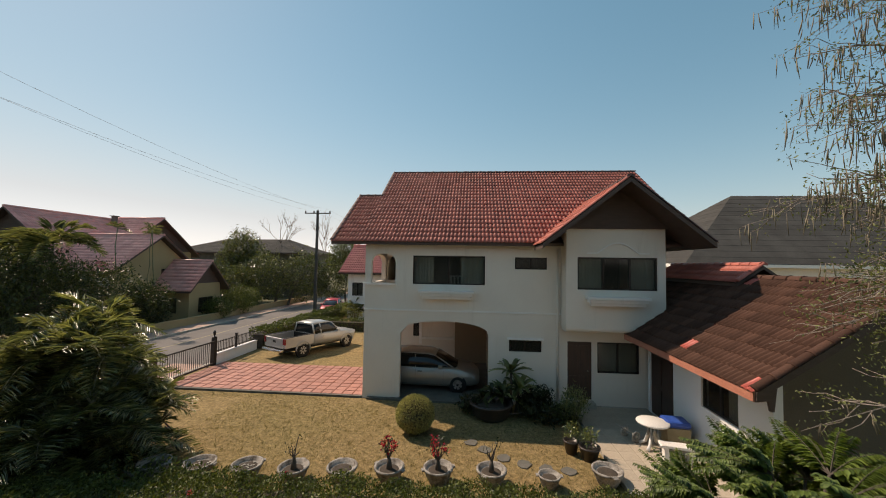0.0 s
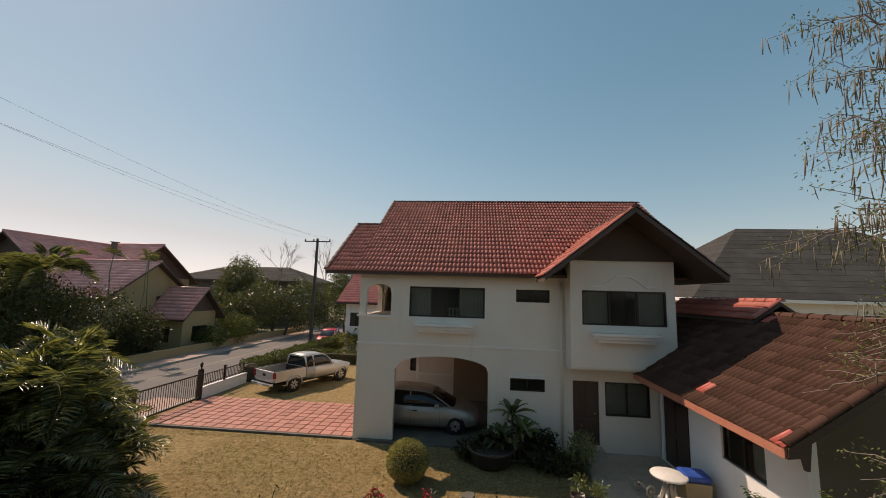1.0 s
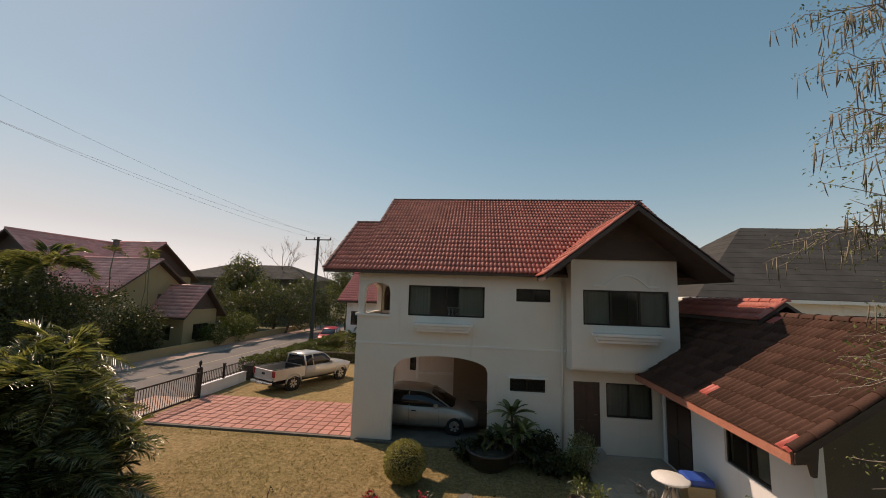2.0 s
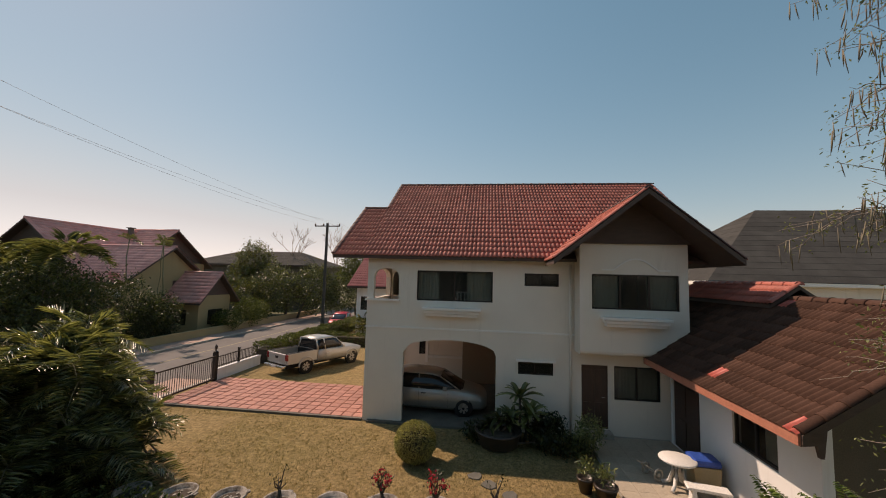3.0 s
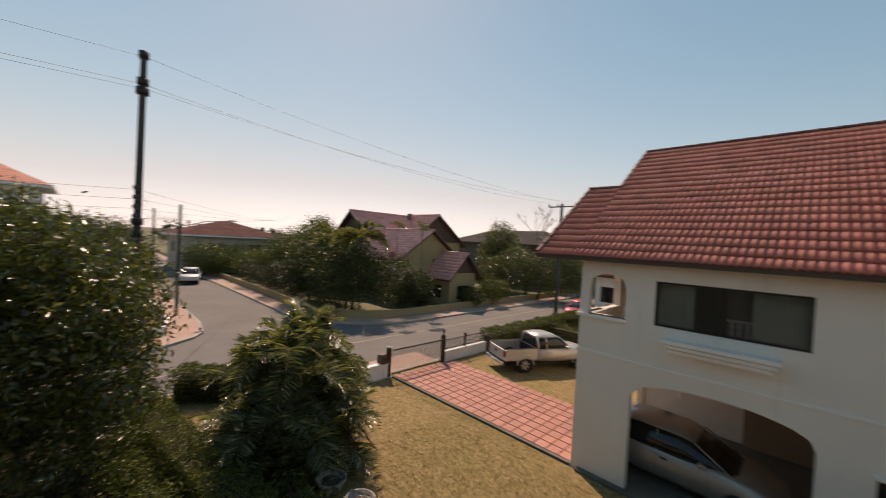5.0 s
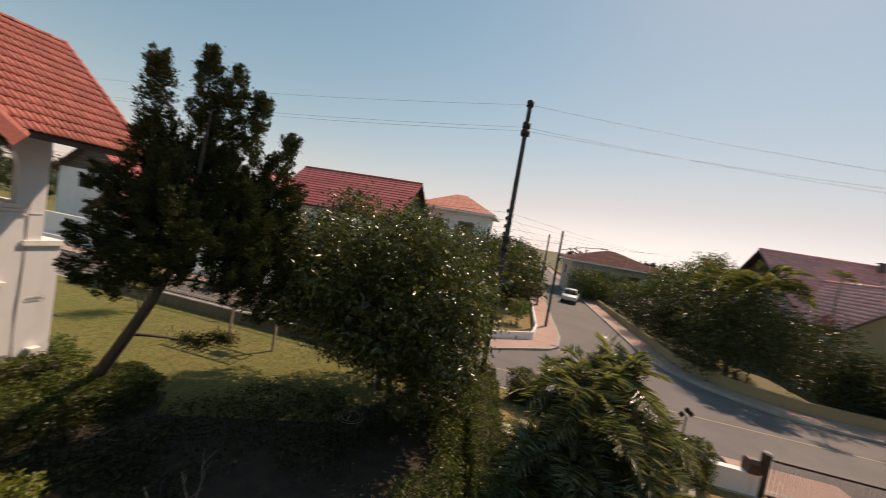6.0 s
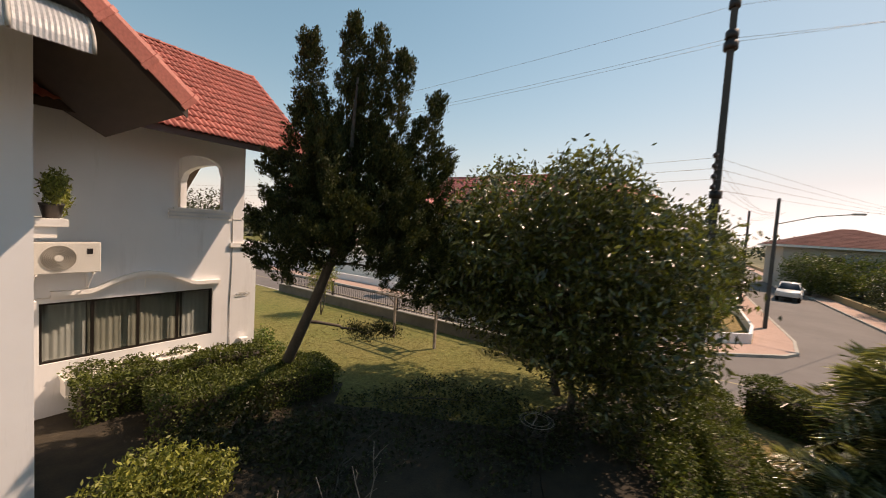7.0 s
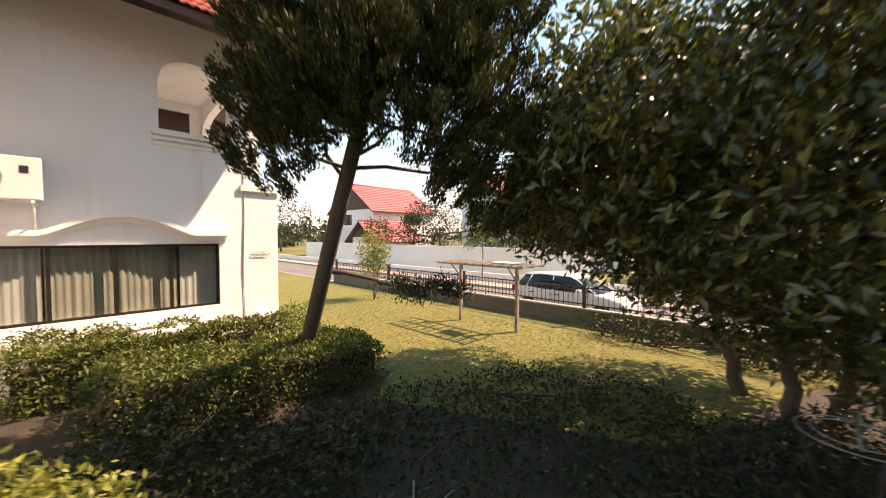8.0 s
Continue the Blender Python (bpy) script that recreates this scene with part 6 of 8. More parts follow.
# topiary ball
def topiary():
    rng = np.random.default_rng(12)
    t = thing("topiary_ball", (-1.14, 11.25, 0), "clipped round bush with yellowish leaves on the lawn", "shrub")
    # solid dark ball added for the shade inside the clipped leaves
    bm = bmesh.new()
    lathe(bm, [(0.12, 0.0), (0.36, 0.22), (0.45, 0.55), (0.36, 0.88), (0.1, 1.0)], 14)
    part("dark_core", bm, SOIL_AND_CORE, t)
    d = rng.normal(size=(11000, 3))
    d /= np.linalg.norm(d, axis=1, keepdims=True)
    p = d * rng.uniform(0.88, 1.03, (len(d), 1)) * np.array([0.57, 0.57, 0.53]) + np.array([0, 0, 0.56])
    v, f = leaf_arrays(p[p[:, 2] > 0.02], 0.05, rng, 0, 0.55, aim=d[p[:, 2] > 0.02])
    leaf_part("foliage", t, v, f, LEAF_TOPIARY)


topiary()


def spear_plant(name, label, m, count, length, height, leaf, seed):
    """A rosette of long pointed leaves on short stems."""
    rng, pr = np.random.default_rng(seed), random.Random(seed)
    t = thing(name, m, label, "plant")
    bm, lb = bmesh.new(), bmesh.new()
    for h, ox in ((height, 0.0), (height * 0.6, 0.3), (height * 0.45, -0.28)):
        tube(bm, [(ox * 0.4, 0, 0), (ox, 0.05, h)], 0.04, 7)
        for k in range(count):
            a = 2.4 * k + pr.uniform(-0.2, 0.2)
            up = pr.uniform(0.1, 1.3)
            w = 0.045
            pts = []
            for j in range(6):
                q = j / 5
                r = length * q * math.cos(up) + 0.0
                z = h + length * (q * math.sin(up) - 0.45 * q * q)
                pts.append(Vector((ox + r * math.cos(a), 0.05 + r * math.sin(a), z)))
            side = Vector((-math.sin(a), math.cos(a), 0))
            row = []
            for j, p in enumerate(pts):
                ww = w * (0.5 + 1.1 * math.sin(math.pi * min(1, 0.15 + j / 5 * 0.85)))
                row.append((lb.verts.new(p + side * ww), lb.verts.new(p + Vector((0, 0, -0.02))), lb.verts.new(p - side * ww)))
            for p, q in zip(row, row[1:]):
                lb.faces.new((p[0], p[1], q[1], q[0]))
                lb.faces.new((p[1], p[2], q[2], q[1]))
    part("stem", bm, BARK, t)
    part("foliage", lb, leaf, t)
    return t


# planter bed before the house
def bed():
    p = thing("round_planter", (1.25, 12.7, 0), "large round dark planter before the house wall", "planter")
    bm = bmesh.new()
    lathe(bm, [(0.5, 0.0), (0.62, 0.1), (0.68, 0.42), (0.74, 0.46), (0.74, 0.52), (0.66, 0.52), (0.62, 0.42), (0.05, 0.4)], 28)
    part("bowl", bm, DARKPOT, p)
    bm = bmesh.new()
    lathe(bm, [(0.61, 0.40), (0.4, 0.45), (0.02, 0.47)], 20)
    part("soil", bm, SOIL_AND_CORE, p)


bed()
spear_plant("dracaena", "tall dracaena with long pointed pale-edged leaves", (1.95, 13.0, 0.0), 30, 0.95, 1.4, LEAF_SPEAR, 51)
spear_plant("dracaena", "spiky dracaena in the round planter", (1.25, 12.7, 0.44), 14, 0.5, 0.4, LEAF_BUSH, 52)
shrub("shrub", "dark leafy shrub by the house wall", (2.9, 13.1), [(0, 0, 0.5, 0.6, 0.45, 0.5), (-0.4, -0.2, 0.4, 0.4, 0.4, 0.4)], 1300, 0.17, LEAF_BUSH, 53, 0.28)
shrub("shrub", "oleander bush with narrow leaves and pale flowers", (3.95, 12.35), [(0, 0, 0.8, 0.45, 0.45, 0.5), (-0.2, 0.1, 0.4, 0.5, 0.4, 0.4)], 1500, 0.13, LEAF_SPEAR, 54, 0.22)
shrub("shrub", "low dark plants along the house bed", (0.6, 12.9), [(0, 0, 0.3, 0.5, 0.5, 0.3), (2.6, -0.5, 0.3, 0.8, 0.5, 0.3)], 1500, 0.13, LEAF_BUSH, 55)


def wire_stand():
    """A pale wire plant stand in the shade of the tree: two rings on three bowed legs and a looped top."""
    t = thing("plant_stand", (-7.6, 2.55, 0.0), "pale wire plant stand in the shade of the tree", "plant stand")
    ring = lambda r, z: [(r * math.cos(2 * math.pi * k / 20), r * math.sin(2 * math.pi * k / 20), z) for k in range(21)]
    for r, z in ((0.3, 1.5), (0.22, 1.51)):
        bm = bmesh.new()
        tube(bm, ring(r, z), 0.005, 5)
        part("ring", bm, FANRING, t)
    # legs coloured black for the tree shade that hides them below the loops
    for k in range(3):
        a = 2 * math.pi * k / 3 + 0.3
        bm = bmesh.new()
        tube(bm, [(q * math.cos(a), q * math.sin(a), z) for q, z in ((0.26, 0.02), (0.19, 0.25), (0.14, 0.6), (0.18, 1.1), (0.3, 1.5))], 0.01, 5)
        part("leg", bm, METALBLACK, t)
    bm = bmesh.new()
    tube(bm, [(-0.22, 0, 1.5), (-0.1, 0.05, 1.72), (0.03, 0.02, 1.78), (0.1, 0, 1.68), (0.0, 0, 1.56), (0.22, 0, 1.5)], 0.01, 5)
    part("handle", bm, FANRING, t)


wire_stand()


def grass():
    """Tufts of short grass on the two lawns, too many to count."""
    rng = np.random.default_rng(17)
    g = thing("grass", (0, 0, 0), "short dry tufts of grass on the lawns", "grass", kind="stuff")
    areas = ((-8.0, 4.4, 7.4, 13.2, 34000), (-12.0, -4.0, 13.3, 13.75, 2000), (-14.0, -7.9, -12.5, -0.5, 16000))
    p = []
    for x0, x1, y0, y1, n in areas:
        q = np.stack([rng.uniform(x0, x1, n), rng.uniform(y0, y1, n), np.full(n, 0.0)], 1)
        p.append(np.repeat(q[: n // 4], 4, axis=0) + rng.normal(size=(n // 4 * 4, 3)) * np.array([0.03, 0.03, 0]))
    p = np.concatenate(p)
    ob = leaf_part("blades", g, *leaf_arrays(p, 0.05, rng, 0, 0.16, aim=np.array([[0, 0, 1.1]]), spread=1.0), GRASSBLADE)
    tagged(ob, kind="stuff")


grass()

# ---- garden things ----


def bowl_pot(m, label, plant=0, seed=1, radius=0.36, height=0.36):
    """A wide shallow pot with handles; plant: 0 soil only, 1 twiggy desert rose, 2 with red flowers, 3 floating scraps."""
    pr, rng = random.Random(seed), np.random.default_rng(seed)
    pot = thing("flower_pot", m, label, "flower pot", "row of pots on the lawn")
    r, h = radius, height
    bm = bmesh.new()
    lathe(bm, [(r * 0.55, 0), (r * 0.62, 0.03), (r * 0.86, h * 0.6), (r * 0.93, h * 0.85), (r, h * 0.88), (r, h), (r * 0.88, h), (r * 0.84, h * 0.8), (0.02, h * 0.74)], 26)
    part("bowl", bm, POT, pot)
    bm = bmesh.new()
    lathe(bm, [(r * 0.83, h * 0.76), (r * 0.5, h * 0.8), (0.02, h * 0.82)], 18)
    part("soil", bm, SOIL_AND_CORE, pot)
    for s in (1, -1):
        bm = bmesh.new()
        box(bm, s * r * 0.97, s * (r + 0.05), -0.06, 0.06, h * 0.86, h * 0.97, 0.01)
        part("handle", bm, POT, pot)
    if plant in (1, 2):
        bm = bmesh.new()
        tube(bm, [(0, 0, h * 0.75), (0.01, 0, h + 0.08), (0.02, 0.01, h + 0.2)], [0.075, 0.055, 0.03], 9)
        tips = []
        for k in range(9 if plant == 2 else 5):
            a = 2.4 * k
            e = Vector((0.2 * math.cos(a) * pr.uniform(0.5, 1), 0.2 * math.sin(a) * pr.uniform(0.5, 1), h + pr.uniform(0.35, 0.65)))
            limb(bm, (0.02, 0.01, h + 0.15), e, 0.02, 0.007, pr, 4, 0.2, 5)
            tips.append(np.array(e))
        part("branch", bm, BARK, pot)
        n = 14 if plant == 2 else 5
        p = np.concatenate([t + rng.normal(size=(n, 3)) * 0.05 for t in tips])
        leaf_part("foliage", pot, *leaf_arrays(p, 0.07, rng, -0.3, 0.4), LEAF_BUSH)
        if plant == 2:
            p = np.concatenate([t + rng.normal(size=(16, 3)) * 0.04 + (0, 0, 0.04) for t in tips[:6]])
            tagged(leaf_part("blossom", pot, *leaf_arrays(p, 0.06, rng, 0, 0.85), PETAL, "pink-red blossoms"), kind="stuff")
    if plant == 3:
        bm = bmesh.new()
        for _ in range(9):
            x, y = pr.uniform(-0.5, 0.5) * r, pr.uniform(-0.5, 0.5) * r
            box(bm, x, x + 0.05, y, y + 0.03, h * 0.83, h * 0.85)
        tagged(part("gravel", bm, CONCRETE, pot, "pale pebbles"), kind="stuff")


for k, (x, y, plant, word) in enumerate(((-5.87, 8.32, 3, "holding bare soil and pebbles"), (-4.72, 8.38, 3, "holding pebbles"), (-3.58, 8.4, 1, "with a bare twig"), (-2.45, 8.54, 0, "holding bare soil"),
                                         (-1.34, 8.66, 2, "with a reddish desert rose"), (-0.18, 8.75, 2, "with a pink-flowered desert rose"), (1.08, 8.8, 1, "with a thin desert rose"), (3.83, 9.1, 0, "holding bare soil"))):
    bowl_pot((x, y, 0, 0, 0, 40 * k), "wide chalky garden pot " + word, plant, 60 + k)
bowl_pot((2.42, 8.82, 0), "small dark round pot on the lawn", 0, 71, 0.26, 0.3)
bowl_pot((-6.94, 8.2, 0), "wide dark-stained pot in the shade of the palm", 0, 72)


def small_pots():
    for k, (x, y, r) in enumerate(((3.75, 10.2, 0.26), (3.35, 10.5, 0.2))):
        p = thing("plant_pot", (x, y, 0), "dark clay pot with a leafy plant by the patio", "plant pot", "pots by the patio")
        bm = bmesh.new()
        lathe(bm, [(r * 0.7, 0), (r, 0.3), (r * 1.08, 0.31), (r * 1.08, 0.36), (r * 0.9, 0.36), (r * 0.85, 0.3), (0.02, 0.29)], 20)
        part("bowl", bm, DARKPOT, p)
        rng = np.random.default_rng(80 + k)
        leaf_part("foliage", p, *leaf_arrays(in_blobs([(0, 0, 0.6, 0.22, 0.22, 0.26)], 130, rng, 0.2), 0.13, rng, -0.3, 0.3), LEAF_SPEAR)


small_pots()


def stepping_stones():
    pr = random.Random(5)
    for x, y in ((0.6, 10.75), (0.95, 10.4), (1.45, 10.0), (1.95, 9.75), (2.5, 9.6), (3.05, 9.55)):
        s = thing("stepping_stone", (x, y, 0, 0, 0, pr.uniform(0, 90)), "pale grey irregular stepping stone in the grass", "stone", "stepping stones")
        bm = bmesh.new()
        n = 9
        ring = [(0.2 * pr.uniform(0.8, 1.15) * math.cos(2 * math.pi * k / n), 0.2 * pr.uniform(0.8, 1.15) * math.sin(2 * math.pi * k / n)) for k in range(n)]
        a = [bm.verts.new((px, py, -0.02)) for px, py in ring]
        b = [bm.verts.new((px, py, 0.022)) for px, py in ring]
        c = [bm.verts.new((px * 0.93, py * 0.93, 0.03)) for px, py in ring]
        bm.faces.new(c)
        for p, q in ((a, b), (b, c)):
            for k in range(n):
                bm.faces.new((p[k], p[(k + 1) % n], q[(k + 1) % n], q[k]))
        part("slab", bm, DARKCONC, s)


stepping_stones()


def garden_table():
    t = thing("garden_table", (5.68, 10.85, 0.114), "white moulded round garden table on the patio", "table")
    bm = bmesh.new()
    lathe(bm, [(0.05, 0.66), (0.38, 0.66), (0.42, 0.68), (0.43, 0.71), (0.41, 0.73), (0.02, 0.735)], 32)
    part("tabletop", bm, PLASTICWHITE, t)
    for a in (45, 135, 225, 315):
        bm = bmesh.new()
        c, s = math.cos(radians(a)), math.sin(radians(a))
        tube(bm, [(0.14 * c, 0.14 * s, 0.66), (0.12 * c, 0.12 * s, 0.35), (0.2 * c, 0.2 * s, 0.12), (0.36 * c, 0.36 * s, 0.02)], [0.05, 0.045, 0.045, 0.05], 8)
        part("leg", bm, PLASTICWHITE, t)
    b = thing("garden_bench", (6.0, 10.15, 0.114, 0, 0, -12), "white moulded bench seat beside the table", "bench")
    bm = bmesh.new()
    prism(bm, [(-0.42, 0.36), (0.42, 0.36), (0.45, 0.39), (0.42, 0.42), (-0.42, 0.42), (-0.45, 0.39)], 0.32, Matrix.Translation((0, -0.16, 0)))
    part("seat", bm, PLASTICWHITE, b)
    for x in (-0.3, 0.3):
        bm = bmesh.new()
        prism(bm, [(x - 0.07, 0.0), (x + 0.07, 0.0), (x + 0.04, 0.36), (x - 0.04, 0.36)], 0.26, Matrix.Translation((0, -0.13, 0)))
        part("leg", bm, PLASTICWHITE, b)
    c = thing("hand_trolley", (5.25, 11.3, 0.114, 0, 0, 25), "grey-white two-wheeled hand trolley leaning in the house's shade", "trolley")
    for y in (-0.2, 0.2):
        bm = bmesh.new()
        tube(bm, [(0.13 * math.cos(2 * math.pi * k / 18), y, 0.16 + 0.13 * math.sin(2 * math.pi * k / 18)) for k in range(19)], 0.028, 7, False)
        w = part("wheel", bm, ACGREY, c)
        bm = bmesh.new()
        lathe(bm, [(0.02, -0.03), (0.05, -0.03), (0.05, 0.03), (0.02, 0.03)], 10)
        bmesh.ops.rotate(bm, verts=bm.verts[:], cent=(0, 0, 0), matrix=Matrix.Rotation(radians(90), 3, "X"))
        bmesh.ops.translate(bm, verts=bm.verts[:], vec=(0, y, 0.16))
        part("hub", bm, ACGREY, w)
        bm = bmesh.new()
        tube(bm, [(0.05, y * 0.8, 0.1), (-0.16, y * 0.8, 0.3), (-0.36, y * 0.8, 0.42)], 0.013, 6)
        part("handle", bm, ACGREY, c)
    bm = bmesh.new()
    tube(bm, [(0, -0.2, 0.16), (0, 0.2, 0.16)], 0.012, 6)
    part("axle", bm, ACGREY, c)


def storage_box():
    b = thing("storage_box", (6.52, 11.0, 0.114, 0, 0, -6), "tan plastic storage box with a blue lid", "box")
    bm = bmesh.new()
    prism(bm, [(-0.26, 0), (0.26, 0), (0.31, 0.58), (-0.31, 0.58)], 0.56, Matrix.Translation((-0.16, -0.28, 0)))
    part("tub", bm, TANBOX, b)
    bm = bmesh.new()
    box(bm, -0.49, 0.17, -0.3, 0.3, 0.58, 0.76, 0.08)
    part("lid", bm, BLUE, b, "bright blue plastic lid")


garden_table()
storage_box()


def air_conditioner():
    ac = thing("air_conditioner", (-3.24, -6.75, 3.36), "off-white outdoor air-conditioning unit on wall brackets", "air conditioner")
    bm = bmesh.new()
    box(bm, -0.56, 0.56, -0.16, 0.2, 0, 0.68, 0.02)
    body = part("casing", bm, ACWHITE, ac)
    bm = bmesh.new()
    ring = 30
    prism(bm, [(0.12 + 0.27 * math.cos(2 * math.pi * k / ring), 0.34 + 0.27 * math.sin(2 * math.pi * k / ring)) for k in range(ring)], 0.012, Matrix.Translation((0, 0.2, 0)))
    part("fan_grille", bm, ACGREY, body, "round grey fan grille")
    bm = bmesh.new()
    for r in (0.09, 0.12, 0.15, 0.18, 0.21, 0.24, 0.265):
        tube(bm, [(0.12 + r * math.cos(2 * math.pi * k / 24), 0.216, 0.34 + r * math.sin(2 * math.pi * k / 24)) for k in range(25)], 0.005, 4, False)
    part("grille_ring", bm, FANRING, body)
    bm = bmesh.new()
    prism(bm, [(0.12 + 0.07 * math.cos(2 * math.pi * k / 16), 0.34 + 0.07 * math.sin(2 * math.pi * k / 16)) for k in range(16)], 0.02, Matrix.Translation((0, 0.2, 0)))
    part("fan_hub", bm, ACWHITE, body)
    bm = bmesh.new()
    box(bm, -0.42, -0.32, 0.2, 0.206, 0.42, 0.54)
    part("badge", bm, METALBLACK, body, "small dark maker's plate")
    for x in (-0.45, 0.45):
        bm = bmesh.new()
        box(bm, x - 0.02, x + 0.02, -0.44, 0.2, -0.04, 0)
        box(bm, x - 0.02, x + 0.02, -0.44, -0.4, -0.5, -0.04)
        tube(bm, [(x, 0.12, -0.03), (x, -0.41, -0.48)], 0.014, 6)
        part("bracket", bm, TRIM, ac)
    bm = bmesh.new()
    tube(bm, [(0.5, 0.0, 0.1), (0.52, -0.3, -0.1), (0.52, -0.43, -0.6), (0.4, -0.43, -0.62), (0.0, -0.43, -0.62)], 0.016, 6)
    part("pipe", bm, TRIM, ac)
    plant = thing("potted_plant", (-2.58, -3.8, 4.62), "bushy yellow-green potted plant on the wall ledge", "plant")
    bm = bmesh.new()
    lathe(bm, [(0.1, 0), (0.14, 0.2), (0.15, 0.2), (0.15, 0.24), (0.12, 0.24), (0.02, 0.22)], 16)
    part("pot", bm, DARKPOT, plant)
    rng = np.random.default_rng(91)
    leaf_part("foliage", plant, *leaf_arrays(in_blobs([(-0.05, -0.1, 0.5, 0.2, 0.3, 0.3), (-0.15, -0.35, 0.3, 0.15, 0.25, 0.3), (0.0, 0.2, 0.45, 0.15, 0.3, 0.25)], 1500, rng, 0.1), 0.075, rng, 0.1, 0.4), LEAF_YELLOW)


air_conditioner()


def wall_bits():
    c = thing("wall_cable", (0, 0, 0), "grey cable that runs down the white wall", "cable")
    bm = bmesh.new()
    tube(bm, [(-7.0, -7.185, 5.0), (-6.98, -7.185, 4.6), (-7.0, -7.185, 3.3), (-6.95, -7.185, 2.0), (-6.98, -7.185, 0.6)], 0.012, 5)
    tube(bm, [(-7.28, -7.19, 4.72), (-6.9, -7.19, 4.7), (-6.3, -7.19, 4.72)], 0.009, 5)
    part("cable_run", bm, ACGREY, c)
    o = thing("wall_ornament", (-7.35, -7.185, 2.35), "small wire ornament on the white wall", "ornament")
    bm = bmesh.new()
    for cx in (-0.12, 0.0, 0.12):
        tube(bm, [(cx + 0.09 * math.cos(2 * math.pi * k / 14), 0.01, 0.05 * math.sin(2 * math.pi * k / 14)) for k in range(15)], 0.007, 4, False)
    part("wire", bm, ACGREY, o)
    h = thing("wall_bracket", (-7.35, -7.18, 0.95), "small white bracket low on the house wall", "bracket")
    bm = bmesh.new()
    prism(bm, [(-0.12, 0.0), (0.12, 0.0), (0.12, -0.05), (0.04, -0.12), (-0.04, -0.12), (-0.12, -0.05)], 0.22)
    part("shelf", bm, TRIM, h)


wall_bits()


def trellis():
    t = thing("pergola_frame", (-13.12, -4.64, 0), "slatted wooden frame on two slim posts over the lawn", "pergola")
    for y in (-1.08, 1.08):
        bm = bmesh.new()
        box(bm, -0.045, 0.045, y - 0.045, y + 0.045, -0.02, 1.9)
        tube(bm, [(0, y, 1.45), (0.5, y + 0.02, 1.9)], 0.025, 6)
        part("post", bm, TWIG, t)
    for x in (-0.55, 0.0, 0.55):
        bm = bmesh.new()
        box(bm, x - 0.03, x + 0.03, -1.62, 1.62, 1.9, 1.95)
        part("beam", bm, TWIG, t)
    bm = bmesh.new()
    box(bm, -0.6, 0.6, -0.025, 0.025, 1.95, 1.98)
    data = mesh_of("slat", bm, TWIG)
    for k in range(11):
        shared("slat", data, t, pose(0, -1.6 + 0.32 * k, 0))
    bm = bmesh.new()
    box(bm, -0.3, 0.2, 0.3, 1.0, 1.98, 2.01)
    part("mat", bm, DARKCURTAIN, t)


trellis()


def globe_light():
    g = thing("globe_light", (-15.33, 1.2, 0.54), "white globe garden light on the low wall", "lamp")
    bm = bmesh.new()
    lathe(bm, [(0.04, 0), (0.04, 0.18), (0.08, 0.2)], 12)
    part("stand", bm, METALBLACK, g)
    bm = bmesh.new()
    lathe(bm, [(0.02, 0.2)] + [(0.15 * math.sin(math.pi * k / 10), 0.34 - 0.15 * math.cos(math.pi * k / 10)) for k in range(1, 10)] + [(0.02, 0.49)], 18)
    part("globe", bm, PLASTICWHITE, g)


globe_light()
# ---- vehicles ----


def loft(bm, sections):
    """A closed skin over cross-sections, each a list of (y, z) for one half from low to high, at x."""
    rings = []
    for x, half in sections:
        pts = [(x, y, z) for y, z in half] + [(x, -y, z) for y, z in reversed(half)]
        rings.append([bm.verts.new(p) for p in pts])
    n = len(rings[0])
    for a, b in zip(rings, rings[1:]):
        for k in range(n):
            bm.faces.new((a[k], a[(k + 1) % n], b[(k + 1) % n], b[k])).smooth = True
    bm.faces.new(rings[0][::-1])
    bm.faces.new(rings[-1])


